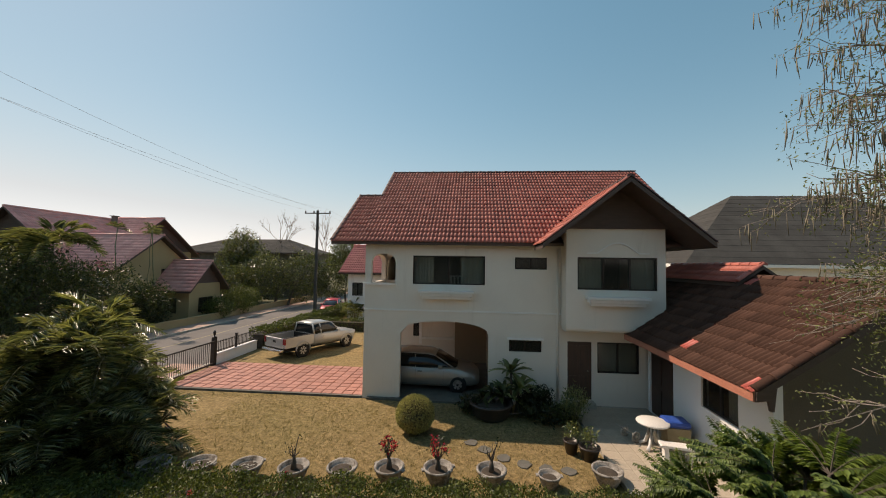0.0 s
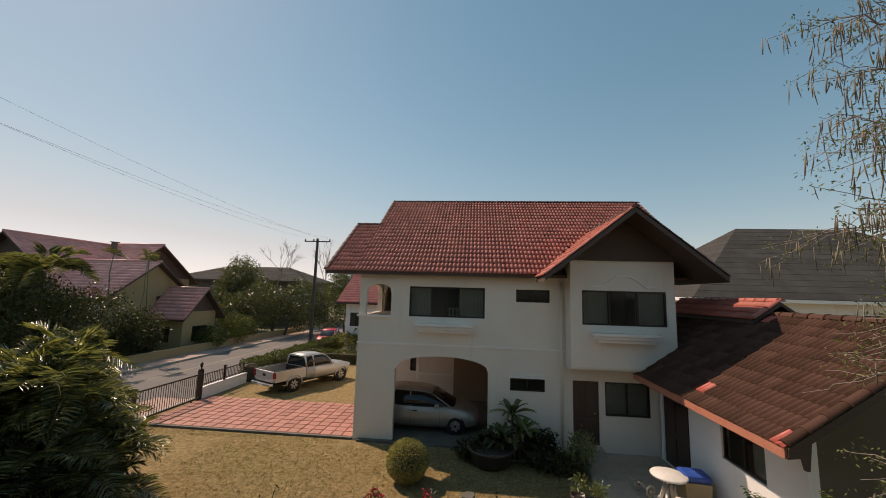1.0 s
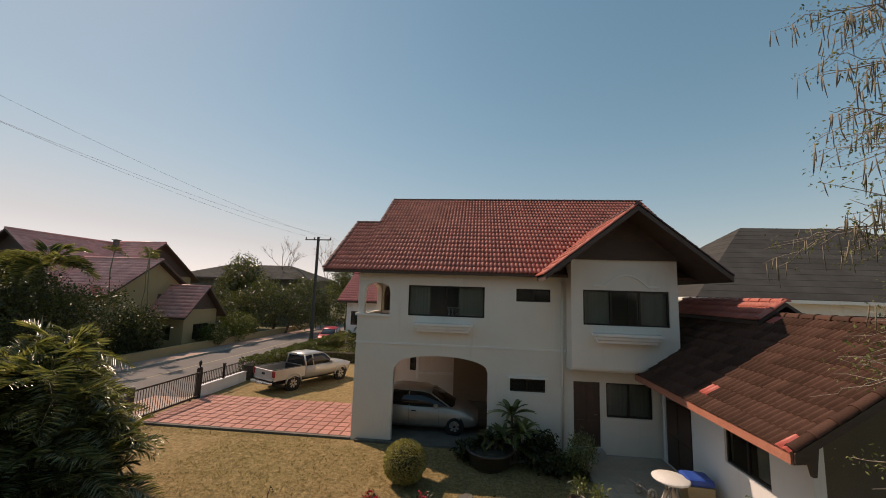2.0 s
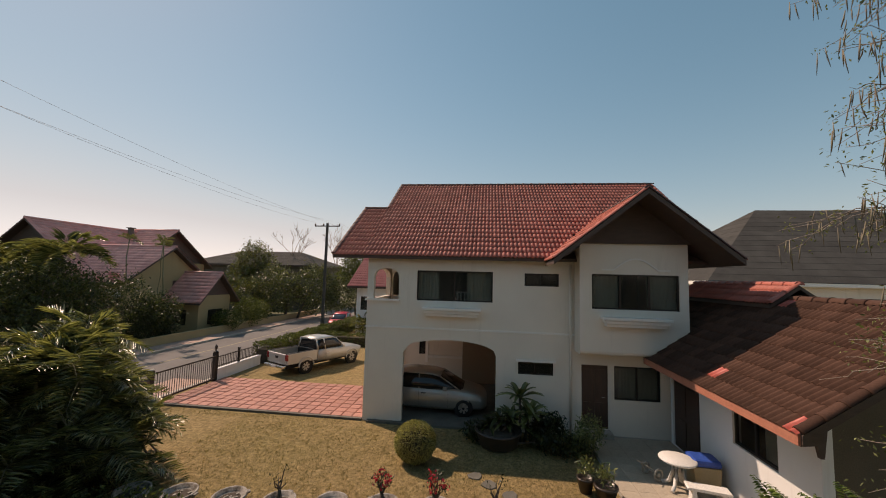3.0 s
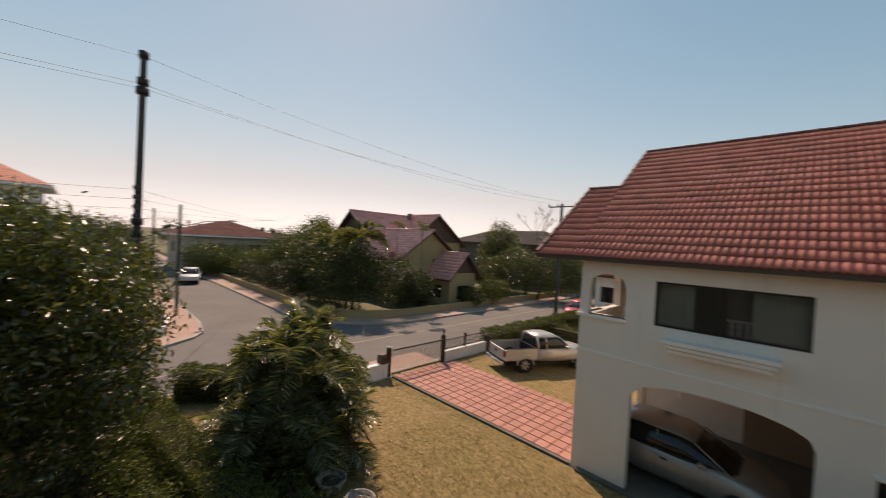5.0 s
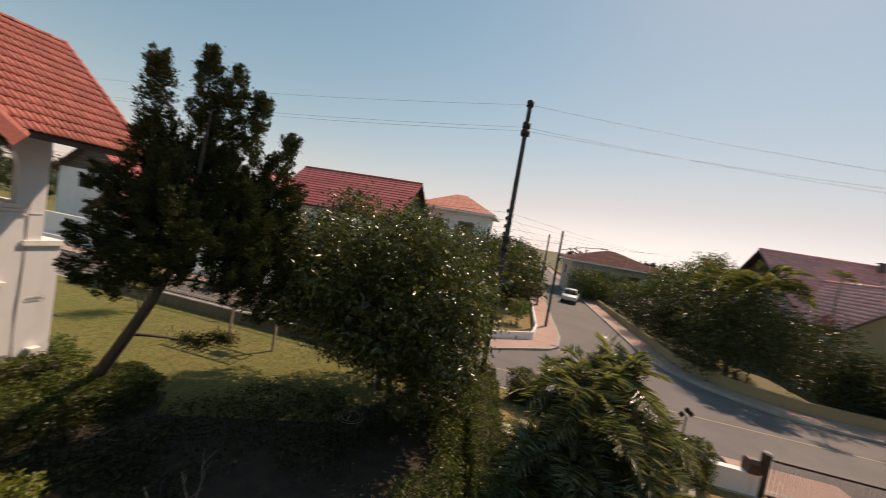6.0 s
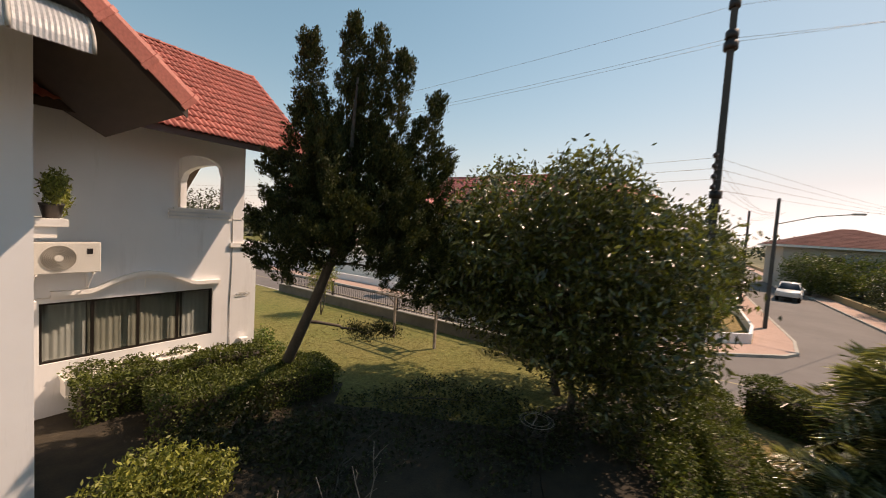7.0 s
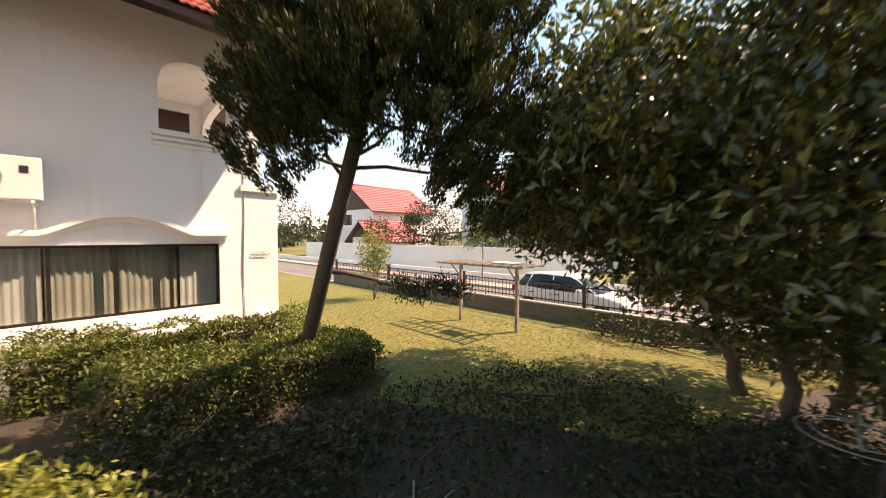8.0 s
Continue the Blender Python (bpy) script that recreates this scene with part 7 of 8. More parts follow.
def wheel(parent, x, y, r, w=0.2):
    s = 1 if y > 0 else -1
    bm = bmesh.new()
    prof = [(r * 0.62, -w / 2), (r * 0.95, -w / 2), (r, -w / 2 + 0.03), (r, w / 2 - 0.03), (r * 0.95, w / 2), (r * 0.62, w / 2)]
    n = 24
    rings = [[bm.verts.new((x + q * math.cos(2 * math.pi * k / n), y + d, r + q * math.sin(2 * math.pi * k / n))) for k in range(n)] for q, d in prof]
    for a, b in zip(rings, rings[1:]):
        for k in range(n):
            bm.faces.new((a[k], a[(k + 1) % n], b[(k + 1) % n], b[k])).smooth = True
    tyre = part("wheel", bm, RUBBER, parent)
    # black disc behind the spokes, in place of the shaded hollow of the rim
    bm = bmesh.new()
    m = Matrix.Translation((x, y + s * w * 0.28, r)) @ Matrix.Rotation(0 if s > 0 else math.pi, 4, "Z")
    prism(bm, [(r * 0.62 * math.cos(2 * math.pi * k / n), r * 0.62 * math.sin(2 * math.pi * k / n)) for k in range(n)], 0.01, m)
    part("rim_recess", bm, METALBLACK, tyre)
    bm = bmesh.new()
    for k in range(7):
        a = 2 * math.pi * k / 7
        c, d = math.cos(a), math.sin(a)
        prism(bm, [(0.05 * c - 0.035 * d, 0.05 * d + 0.035 * c), (0.05 * c + 0.035 * d, 0.05 * d - 0.035 * c), (r * 0.6 * c + 0.05 * d, r * 0.6 * d - 0.05 * c), (r * 0.6 * c - 0.05 * d, r * 0.6 * d + 0.05 * c)], 0.03, m @ Matrix.Translation((0, 0.008, 0)))
    part("rim", bm, ALLOY, tyre)
    bm = bmesh.new()      # dark wheel housing
    m2 = Matrix.Translation((x, y + s * 0.012, r)) @ Matrix.Rotation(0 if s > 0 else math.pi, 4, "Z")
    prism(bm, [(r * 1.16 * math.cos(2 * math.pi * k / n), r * 1.16 * math.sin(2 * math.pi * k / n)) for k in range(n)], w * 0.36, m2)
    part("wheel_arch", bm, RUBBER, parent)


def half_section(w_low, z_low, w, z_mid, z_sh, w_top, z_top):
    return [(0.0, z_low), (w_low, z_low), (w, z_low + 0.12), (w, z_mid), (w * 0.985, z_sh), (w_top, z_top), (0.0, z_top + 0.02)]


def hatchback(m, label, colour, name="car"):
    """A compact five-door car that looks along +x, its middle at the origin."""
    car = thing(name, m, label, "car")
    bm = bmesh.new()
    S = half_section
    loft(bm, [(-2.18, S(0.55, 0.45, 0.66, 0.6, 0.85, 0.6, 0.9)), (-2.08, S(0.7, 0.28, 0.8, 0.6, 0.92, 0.7, 0.98)), (-1.5, S(0.75, 0.22, 0.86, 0.6, 0.95, 0.78, 1.0)), (0.0, S(0.76, 0.2, 0.87, 0.58, 0.9, 0.8, 0.95)),
              (0.95, S(0.76, 0.2, 0.87, 0.58, 0.88, 0.78, 0.97)), (1.5, S(0.75, 0.22, 0.86, 0.56, 0.82, 0.72, 0.91)), (1.95, S(0.7, 0.25, 0.8, 0.5, 0.72, 0.64, 0.8)), (2.12, S(0.62, 0.28, 0.72, 0.46, 0.62, 0.55, 0.68)), (2.2, S(0.5, 0.34, 0.58, 0.44, 0.54, 0.45, 0.57))])
    body = part("body", bm, colour, car)
    bm = bmesh.new()
    C = lambda w0, z0, w1, z1: [(0.0, z0), (w0, z0), (w0 * 0.97, z0 + (z1 - z0) * 0.4), (w1, z1 - 0.04), (w1 * 0.85, z1), (0.0, z1 + 0.02)]
    loft(bm, [(-2.05, C(0.7, 0.93, 0.6, 1.02)), (-1.65, C(0.78, 0.95, 0.6, 1.42)), (-0.9, C(0.82, 0.94, 0.63, 1.5)), (0.1, C(0.82, 0.92, 0.63, 1.47)), (0.6, C(0.81, 0.92, 0.6, 1.3)), (1.3, C(0.74, 0.88, 0.6, 0.95))])
    part("glasshouse", bm, CARGLASS, car, "dark tinted windows")
    bm = bmesh.new()
    loft(bm, [(-1.72, [(0, 1.40), (0.6, 1.40), (0.6, 1.42), (0, 1.46)]), (-0.9, [(0, 1.47), (0.66, 1.46), (0.64, 1.5), (0, 1.54)]), (0.1, [(0, 1.45), (0.65, 1.43), (0.63, 1.47), (0, 1.5)]), (0.42, [(0, 1.36), (0.62, 1.35), (0.6, 1.38), (0, 1.41)])])
    part("roof", bm, colour, car)
    for s in (1, -1):
        for x0, x1 in ((0.42, 1.22), (-0.42, -0.38), (-1.3, -1.5)):
            bm = bmesh.new()
            tube(bm, [(x1, s * 0.82 if x1 < 0.5 else s * 0.76, 0.9), (x0, s * 0.65, 1.42 if x0 < 0.3 else 1.37)], 0.028, 5)
            part("pillar", bm, colour, car)
        bm = bmesh.new()
        box(bm, 0.55, 0.72, s * 0.86, s * 1.02, 0.95, 1.07, 0.03)
        part("mirror", bm, colour, car)
        bm = bmesh.new()
        prism(bm, [(1.55, 0.64), (2.02, 0.55), (1.98, 0.64), (1.6, 0.75)], 0.12, Matrix.Translation((0, s * 0.74 - 0.06, 0)))
        part("headlight", bm, LAMPGLASS, car)
        bm = bmesh.new()
        box(bm, -2.12, -1.9, s * 0.66, s * 0.83, 0.75, 0.98, 0.03)
        part("tail_light", bm, REDLAMP, car)
        for x0, x1 in ((-0.35, 0.75), (-1.35, -0.38)):
            bm = bmesh.new()
            box(bm, x0, x1, s * 0.868, s * 0.876, 0.3, 0.306)
            box(bm, x1 - 0.006, x1, s * 0.866, s * 0.875, 0.3, 0.9)
            box(bm, x0 + 0.06, x0 + 0.24, s * 0.87, s * 0.895, 0.78, 0.81)
            part("door_trim", bm, RUBBER, car)
        for x in (-1.32, 1.33):
            wheel(car, x, s * 0.77, 0.31)
    bm = bmesh.new()
    box(bm, 2.1, 2.2, -0.5, 0.5, 0.3, 0.42, 0.02)
    part("grille", bm, RUBBER, car)
    return car


def pickup(m, label, colour):
    """An extended-cab pickup truck that looks along +x; the origin lies under the rear axle."""
    t = thing("pickup_truck", m, label, "pickup truck")
    S = half_section
    bm = bmesh.new()      # cab and bonnet, lower half
    loft(bm, [(0.72, S(0.75, 0.5, 0.9, 0.8, 1.08, 0.84, 1.12)), (1.6, S(0.76, 0.45, 0.92, 0.8, 1.06, 0.86, 1.12)), (2.5, S(0.76, 0.45, 0.92, 0.8, 1.04, 0.84, 1.1)), (3.2, S(0.76, 0.45, 0.9, 0.8, 1.0, 0.78, 1.06)), (3.85, S(0.74, 0.45, 0.86, 0.72, 0.92, 0.72, 0.98)), (4.02, S(0.6, 0.5, 0.72, 0.66, 0.8, 0.6, 0.85))])
    part("body", bm, colour, t)
    bm = bmesh.new()
    C = lambda w0, z0, w1, z1: [(0.0, z0), (w0, z0), (w0 * 0.96, z0 + (z1 - z0) * 0.5), (w1, z1 - 0.04), (w1 * 0.85, z1), (0.0, z1 + 0.01)]
    loft(bm, [(0.74, C(0.84, 1.1, 0.66, 1.66)), (1.2, C(0.86, 1.1, 0.68, 1.71)), (1.9, C(0.86, 1.09, 0.68, 1.70)), (2.2, C(0.85, 1.08, 0.66, 1.6)), (2.75, C(0.8, 1.05, 0.66, 1.12))])
    part("glasshouse", bm, CARGLASS, t, "dark tinted windows")
    bm = bmesh.new()
    loft(bm, [(0.7, [(0, 1.62), (0.68, 1.6), (0.66, 1.68), (0, 1.71)]), (1.2, [(0, 1.69), (0.7, 1.66), (0.68, 1.73), (0, 1.76)]), (1.9, [(0, 1.68), (0.7, 1.65), (0.67, 1.71), (0, 1.74)]), (2.12, [(0, 1.6), (0.66, 1.58), (0.64, 1.63), (0, 1.66)])])
    part("roof", bm, colour, t)
    for s in (1, -1):
        for a, b, r in (((0.74, 0.85, 1.1), (0.74, 0.67, 1.66), 0.05), ((1.22, 0.87, 1.1), (1.2, 0.69, 1.7), 0.04), ((2.7, 0.81, 1.07), (2.1, 0.67, 1.62), 0.032)):
            bm = bmesh.new()
            tube(bm, [(a[0], s * a[1], a[2]), (b[0], s * b[1], b[2])], r, 6)
            part("pillar", bm, colour, t)
        bm = bmesh.new()
        box(bm, 2.28, 2.44, s * 0.9, s * 1.1, 1.1, 1.26, 0.03)
        part("mirror", bm, colour, t)
        # bed side
        bm = bmesh.new()
        box(bm, -1.12, 0.69, s * 0.8, s * 0.9, 0.62, 1.16, 0.025)
        part("bed_side", bm, colour, t)
        n = 14      # flared arches
        for x in (0.0, 3.2):
            bm = bmesh.new()
            tube(bm, [(x + 0.46 * math.cos(math.pi * k / n), s * 0.9, 0.4 + 0.46 * math.sin(math.pi * k / n)) for k in range(n + 1)], 0.045, 6)
            part("wheel_flare", bm, colour, t)
        for x in (0.0, 3.2):
            wheel(t, x, s * 0.78, 0.37, 0.24)
        bm = bmesh.new()
        box(bm, -1.17, -1.08, s * 0.72, s * 0.9, 0.82, 1.12, 0.015)
        part("tail_light", bm, REDLAMP, t)
        bm = bmesh.new()
        box(bm, 3.75, 3.98, s * 0.56, s * 0.82, 0.78, 0.94, 0.03)
        part("headlight", bm, LAMPGLASS, t)
        bm = bmesh.new()
        box(bm, 1.24, 2.4, s * 0.915, s * 0.922, 0.55, 0.556)
        box(bm, 1.24, 1.248, s * 0.912, s * 0.922, 0.55, 1.06)
        box(bm, 1.32, 1.5, s * 0.91, s * 0.945, 0.93, 0.97)
        part("door_trim", bm, CHROME, t)
    bm = bmesh.new()
    box(bm, -1.12, 0.7, -0.8, 0.8, 0.58, 0.64)
    box(bm, 0.64, 0.7, -0.8, 0.8, 0.64, 1.12)
    for s in (1, -1):      # bed rails
        box(bm, -1.1, 0.68, s * 0.81, s * 0.89, 1.16, 1.185)
    part("cargo_bed", bm, METALBLACK, t, "dark lined cargo bed")
    bm = bmesh.new()
    box(bm, -1.16, -1.1, -0.72, 0.72, 0.62, 1.14, 0.02)
    gate = part("tailgate", bm, colour, t)
    bm = bmesh.new()
    box(bm, -1.172, -1.158, -0.12, 0.12, 0.88, 1.0)
    part("tailgate_handle", bm, METALBLACK, gate)
    bm = bmesh.new()
    box(bm, -1.34, -1.16, -0.82, 0.82, 0.45, 0.58, 0.03)
    bumper = part("bumper", bm, CHROME, t, "chrome step bumper")
    bm = bmesh.new()
    box(bm, -1.35, -1.34, -0.2, 0.2, 0.46, 0.56)
    part("plate", bm, PLASTICWHITE, bumper)
    bm = bmesh.new()
    box(bm, -1.0, 3.9, -0.6, 0.6, 0.36, 0.6)
    part("chassis", bm, RUBBER, t)
    return t


pickup((-9.45, 19.8, 0, 0, 0, 63.5), "silver-grey extended-cab pickup truck parked on the dry lawn", TRUCKPAINT)
hatchback((-1.32, 15.55, 0.07), "champagne silver car parked in the carport", SILVER)
hatchback((-14.3, 37.6, -0.1, 0, 0, -80), "red car parked beyond the long hedge", REDPAINT)
pickup((-51.5, 13.35, -0.1, 0, 0, 180 + 168), "white pickup parked on the side street", WHITEPAINT)
hatchback((-17.1, -3.7, -0.1, 0, 0, 90), "white car parked in the street by the railing", WHITEPAINT)

# ---- houses, trees and poles further off ----


def coursed(roof, origin, along, up, width, length, material, gauge=0.5, inside=None):
    """A roof plane of overlapping courses, each with its own edge, joined into one part."""
    along, up, origin = Vector(along).normalized(), Vector(up).normalized(), Vector(origin)
    off = along.cross(up).normalized()
    off = -off if off.z < 0 else off
    bm = bmesh.new()
    n = max(2, round(length / gauge))
    g = length / n
    for k in range(n):
        lo, hi = origin + up * (k * g), origin + up * ((k + 1) * g * 1.0 + 0.02)
        w = width if inside is None else inside(k * g)
        s = (width - w) / 2
        a, b = lo + along * s + off * 0.08, lo + along * (s + w) + off * 0.08
        c, d = hi + along * (s + w) + off * 0.03, hi + along * s + off * 0.03
        v = [bm.verts.new(p) for p in (a, b, c, d, a - off * 0.05, b - off * 0.05)]
        bm.faces.new(v[:4])
        bm.faces.new((v[4], v[5], v[1], v[0]))
    ob = part("tile_course", bm, material, roof)
    return tagged(ob, kind="stuff")


def gable_house(label, ridge_along, x0, x1, y0, y1, wall_z, ridge_z, roof_mat, wall_mat, over=0.7, windows=(), tiles=False, gable_mat=None, name="house", parent=None):
    """A plain house with a gabled roof. windows: (side, u0, u1, z0, z1)."""
    h = parent or thing(name, (0, 0, 0), label, "house")
    for side, u0, u1, lay in (("s", x0, x1, south(y0)), ("n", x0, x1, north(y1)), ("w", y0 + 0.2, y1 - 0.2, west(x0)), ("e", y0 + 0.2, y1 - 0.2, east(x1))):
        bm = bmesh.new()
        wall_with_holes(bm, u0, u1, 0, wall_z, [(w[1], w[2], w[3], w[4], 0) for w in windows if w[0] == side], lay)
        part("wall", bm, wall_mat, h)
    for side, a, b, c, d in windows:
        lay = {"s": south(y0), "n": north(y1), "w": west(x0), "e": east(x1)}[side]
        window(h, a, b, c, d, lay, 2, PANE)
    lx = ridge_along == "x"
    mid = (y0 + y1) / 2 if lx else (x0 + x1) / 2
    half = (y1 - y0) / 2 if lx else (x1 - x0) / 2
    s = (ridge_z - wall_z) / half
    lo, ez = half + over, wall_z - over * s
    a0, a1 = (x0 - over, x1 + over) if lx else (y0 - over, y1 + over)
    P = (lambda a, c, z: (a, mid + c, z)) if lx else (lambda a, c, z: (mid + c, a, z))
    bm = bmesh.new()
    slab_between(bm, P(a0, -lo, ez), P(a1, -lo, ez), P(a1, 0, ridge_z), P(a0, 0, ridge_z), 0.14)
    slab_between(bm, P(a0, 0, ridge_z), P(a1, 0, ridge_z), P(a1, lo, ez), P(a0, lo, ez), 0.14)
    roof = part("roof", bm, BROWN, h)
    for a in ((x0, x1 - 0.15) if lx else (y0, y1 - 0.15)):
        bm = bmesh.new()
        v = [bm.verts.new(P(a + q, c, z)) for q in (0, 0.15) for c, z in ((-half, wall_z), (half, wall_z), (0, ridge_z - 0.15))]
        for q in ((0, 1, 2), (5, 4, 3), (0, 3, 4, 1), (1, 4, 5, 2), (2, 5, 3, 0)):
            bm.faces.new([v[i] for i in q])
        part("gable", bm, gable_mat or BROWN, h)
    L = math.hypot(1, s)
    for sign in (-1, 1):
        o, al, up = P(a0, sign * lo, ez), Vector(P(1, 0, 0)) - Vector(P(0, 0, 0)), Vector(P(0, -sign, s)) - Vector(P(0, 0, 0))
        (tiled_plane if tiles else coursed)(roof, o, al, up, a1 - a0, lo * L, roof_mat, **({"w": 0.36, "gauge": 0.42} if tiles else {}))
    bm = bmesh.new()
    tube(bm, [P(a0, 0, ridge_z + 0.06), P(a1, 0, ridge_z + 0.06)], 0.12, 6)
    part("ridge", bm, roof_mat, roof)
    return h


def hip_house(label, x0, x1, y0, y1, wall_z, ridge_z, roof_mat, wall_mat, over=0.8, windows=(), fascia=None):
    h = thing("house", (0, 0, 0), label, "house")
    for side, u0, u1, lay in (("s", x0, x1, south(y0)), ("n", x0, x1, north(y1)), ("w", y0 + 0.2, y1 - 0.2, west(x0)), ("e", y0 + 0.2, y1 - 0.2, east(x1))):
        bm = bmesh.new()
        wall_with_holes(bm, u0, u1, 0, wall_z, [(w[1], w[2], w[3], w[4], 0) for w in windows if w[0] == side], lay)
        part("wall", bm, wall_mat, h)
    for side, a, b, c, d in windows:
        window(h, a, b, c, d, {"s": south(y0), "n": north(y1), "w": west(x0), "e": east(x1)}[side], 2, PANE)
    X0, X1, Y0, Y1 = x0 - over, x1 + over, y0 - over, y1 + over
    half = min(X1 - X0, Y1 - Y0) / 2
    if X1 - X0 > Y1 - Y0:
        r = [(X0 + half, (Y0 + Y1) / 2), (X1 - half, (Y0 + Y1) / 2)]
        ends = (((X0, Y0), (X1, Y0), r[1], r[0]), ((X1, Y1), (X0, Y1), r[0], r[1]), ((X0, Y1), (X0, Y0), r[0]), ((X1, Y0), (X1, Y1), r[1]))
    else:
        r = [((X0 + X1) / 2, Y0 + half), ((X0 + X1) / 2, Y1 - half)]
        ends = (((X1, Y0), (X1, Y1), r[1], r[0]), ((X0, Y1), (X0, Y0), r[0], r[1]), ((X0, Y0), (X1, Y0), r[0]), ((X1, Y1), (X0, Y1), r[1]))
    bm = bmesh.new()
    n = 14
    for f in ends:
        low = [Vector((*p, wall_z)) for p in f[:2]]
        high = [Vector((*p, ridge_z)) for p in f[2:]]
        high = [high[0], high[-1]] if len(high) == 2 else [high[0], high[0]]
        tops = (high[1], high[0]) if len(f) == 4 else (high[0], high[0])
        for k in range(n):      # overlapping courses
            q0, q1 = k / n, (k + 1) / n
            a, b = low[0].lerp(tops[0] if len(f) == 3 else Vector((*f[3], ridge_z)), q0), low[1].lerp(tops[1] if len(f) == 3 else Vector((*f[2], ridge_z)), q0)
            c, d = low[1].lerp(tops[1] if len(f) == 3 else Vector((*f[2], ridge_z)), q1), low[0].lerp(tops[0] if len(f) == 3 else Vector((*f[3], ridge_z)), q1)
            up = Vector((0, 0, 0.016))
            v = [bm.verts.new(p) for p in (a + up, b + up, c, d, a, b)]
            bm.faces.new(v[:4])
            bm.faces.new((v[4], v[5], v[1], v[0]))
    roof = part("roof", bm, roof_mat, h)
    tagged(roof, kind="stuff")
    bm = bmesh.new()
    box(bm, X0, X1, Y0, Y1, wall_z - 0.25, wall_z - 0.02)
    part("eaves_board", bm, fascia or TRIM, h)
    return h


def opposite_house():
    """The cream house across the street: two crossing roofs, a lower wing and a porch."""
    h = gable_house("ochre-cream house across the street with faded pink tiled roofs", "x", -37.4, -33.0, 31.4, 40.7, 6.2, 9.6, PINKTILE, CREAM, 0.65, (), True)
    gable_house("", "y", -41.8, -32.5, 26.6, 37.4, 5.64, 9.33, PINKTILE, CREAM, 0.65, (), True, parent=h)
    gable_house("", "x", -37.4, -27.1, 25.8, 33.6, 4.65, 7.35, PINKTILE, CREAM, 0.6, (("e", 30.2, 31.5, 3.2, 4.4),), True, gable_mat=CREAM, parent=h)
    gable_house("", "x", -28.0, -23.85, 29.6, 33.4, 3.17, 5.15, PINKTILE, CREAM, 0.6, (("e", 30.7, 32.5, 0.6, 1.9), ("s", -27.2, -25.0, 0.6, 1.9)), True, parent=h)
    bm = bmesh.new()
    box(bm, -36.5, -36.15, 34.15, 34.5, 8.9, 9.6)
    box(bm, -36.6, -36.05, 34.05, 34.6, 9.6, 9.68)
    part("chimney", bm, DARKCONC, h)
    for x, y, z, mat, label in ((-27.6, 25.3, 4.6, BRIGHTROOF, "red satellite dish on the eaves"), (-27.0, 24.9, 3.4, ACGREY, "grey satellite dish on the eaves")):
        d = thing("satellite_dish", (x, y, z), label, "satellite dish", "satellite dishes")
        bm = bmesh.new()
        lathe(bm, [(0.02, 0.0), (0.25, 0.05), (0.45, 0.16), (0.46, 0.17), (0.25, 0.07), (0.03, 0.02)], 16)
        bmesh.ops.rotate(bm, verts=bm.verts[:], cent=(0, 0, 0), matrix=Matrix.Rotation(radians(55), 3, "Y"))
        part("dish", bm, mat, d)
        bm = bmesh.new()
        tube(bm, [(0, 0, 0), (0, 0.2, -0.5)], 0.03, 6)
        part("mast", bm, FRAME, d)


opposite_house()
gable_house("white two-storey house with a long bright red roof", "y", -44, -33.5, -20, -6.6, 7.0, 10.9, BRIGHTROOF, PLASTER, 0.6, (("e", -19, -17, 4.4, 6), ("e", -13, -11, 4.4, 6)))
gable_house("lower white wing with a bright red roof", "x", -36, -32.4, -22.5, -17.5, 6.6, 8.9, BRIGHTROOF, PLASTER, 0.6, (("e", -21, -19, 4.2, 5.6),))
hip_house("white two-storey house with an orange hipped roof", -52, -44.5, -7.6, 1.2, 9.1, 11.4, ORANGEROOF, PLASTER, 0.9, (("e", -6.2, -4.2, 6.2, 7.8), ("e", -2.4, -0.4, 6.2, 7.8), ("n", -50, -46, 6.2, 7.8)))
hip_house("low grey-white house with a brown hipped roof", -72, -60, 13.8, 27, 5.4, 7.7, BROWNROOF, GREYWALL, 0.9, (("e", 17, 19, 2.6, 4.2), ("s", -68, -66, 2.6, 4.2), ("e", 22, 24, 2.6, 4.2)))
hip_house("house with a large grey shingled roof", 16.2, 42, 27.6, 44, 5.55, 12.0, GREYROOF, PLASTER, 0.9, (("s", 19, 22, 2.0, 4.6), ("s", 25, 28, 2.0, 4.6)))
gable_house("house with a bright red roof behind the white house", "y", 9.5, 16.5, 36, 48, 5.6, 8.8, BRIGHTROOF, PLASTER, 0.6)
gable_house("white house with a red tiled roof behind the gardens", "x", -11.0, -3.0, 33, 40, 4.75, 6.95, BRIGHTROOF, PLASTER, 0.7, (("s", -10.6, -9.6, 2.2, 3.4), ("s", -7, -5.6, 1.4, 3.2)), True)
hip_house("dark house with a long grey roof behind the trees", -45, -24.5, 52, 62, 6.6, 8.9, GREYROOF, DARKCONC, 0.8, (), BROWN)
gable_house("white two-storey house with red roofs beyond the white wall", "x", -41, -31, -46, -36, 6.2, 9.6, BRIGHTROOF, PLASTER, 0.6, (("e", -43, -41, 4.2, 5.6), ("n", -39, -36, 4.2, 5.6)))
gable_house("low white outbuilding with a red roof", "x", -34, -28, -36, -31.5, 2.6, 4.4, BRIGHTROOF, PLASTER, 0.7)

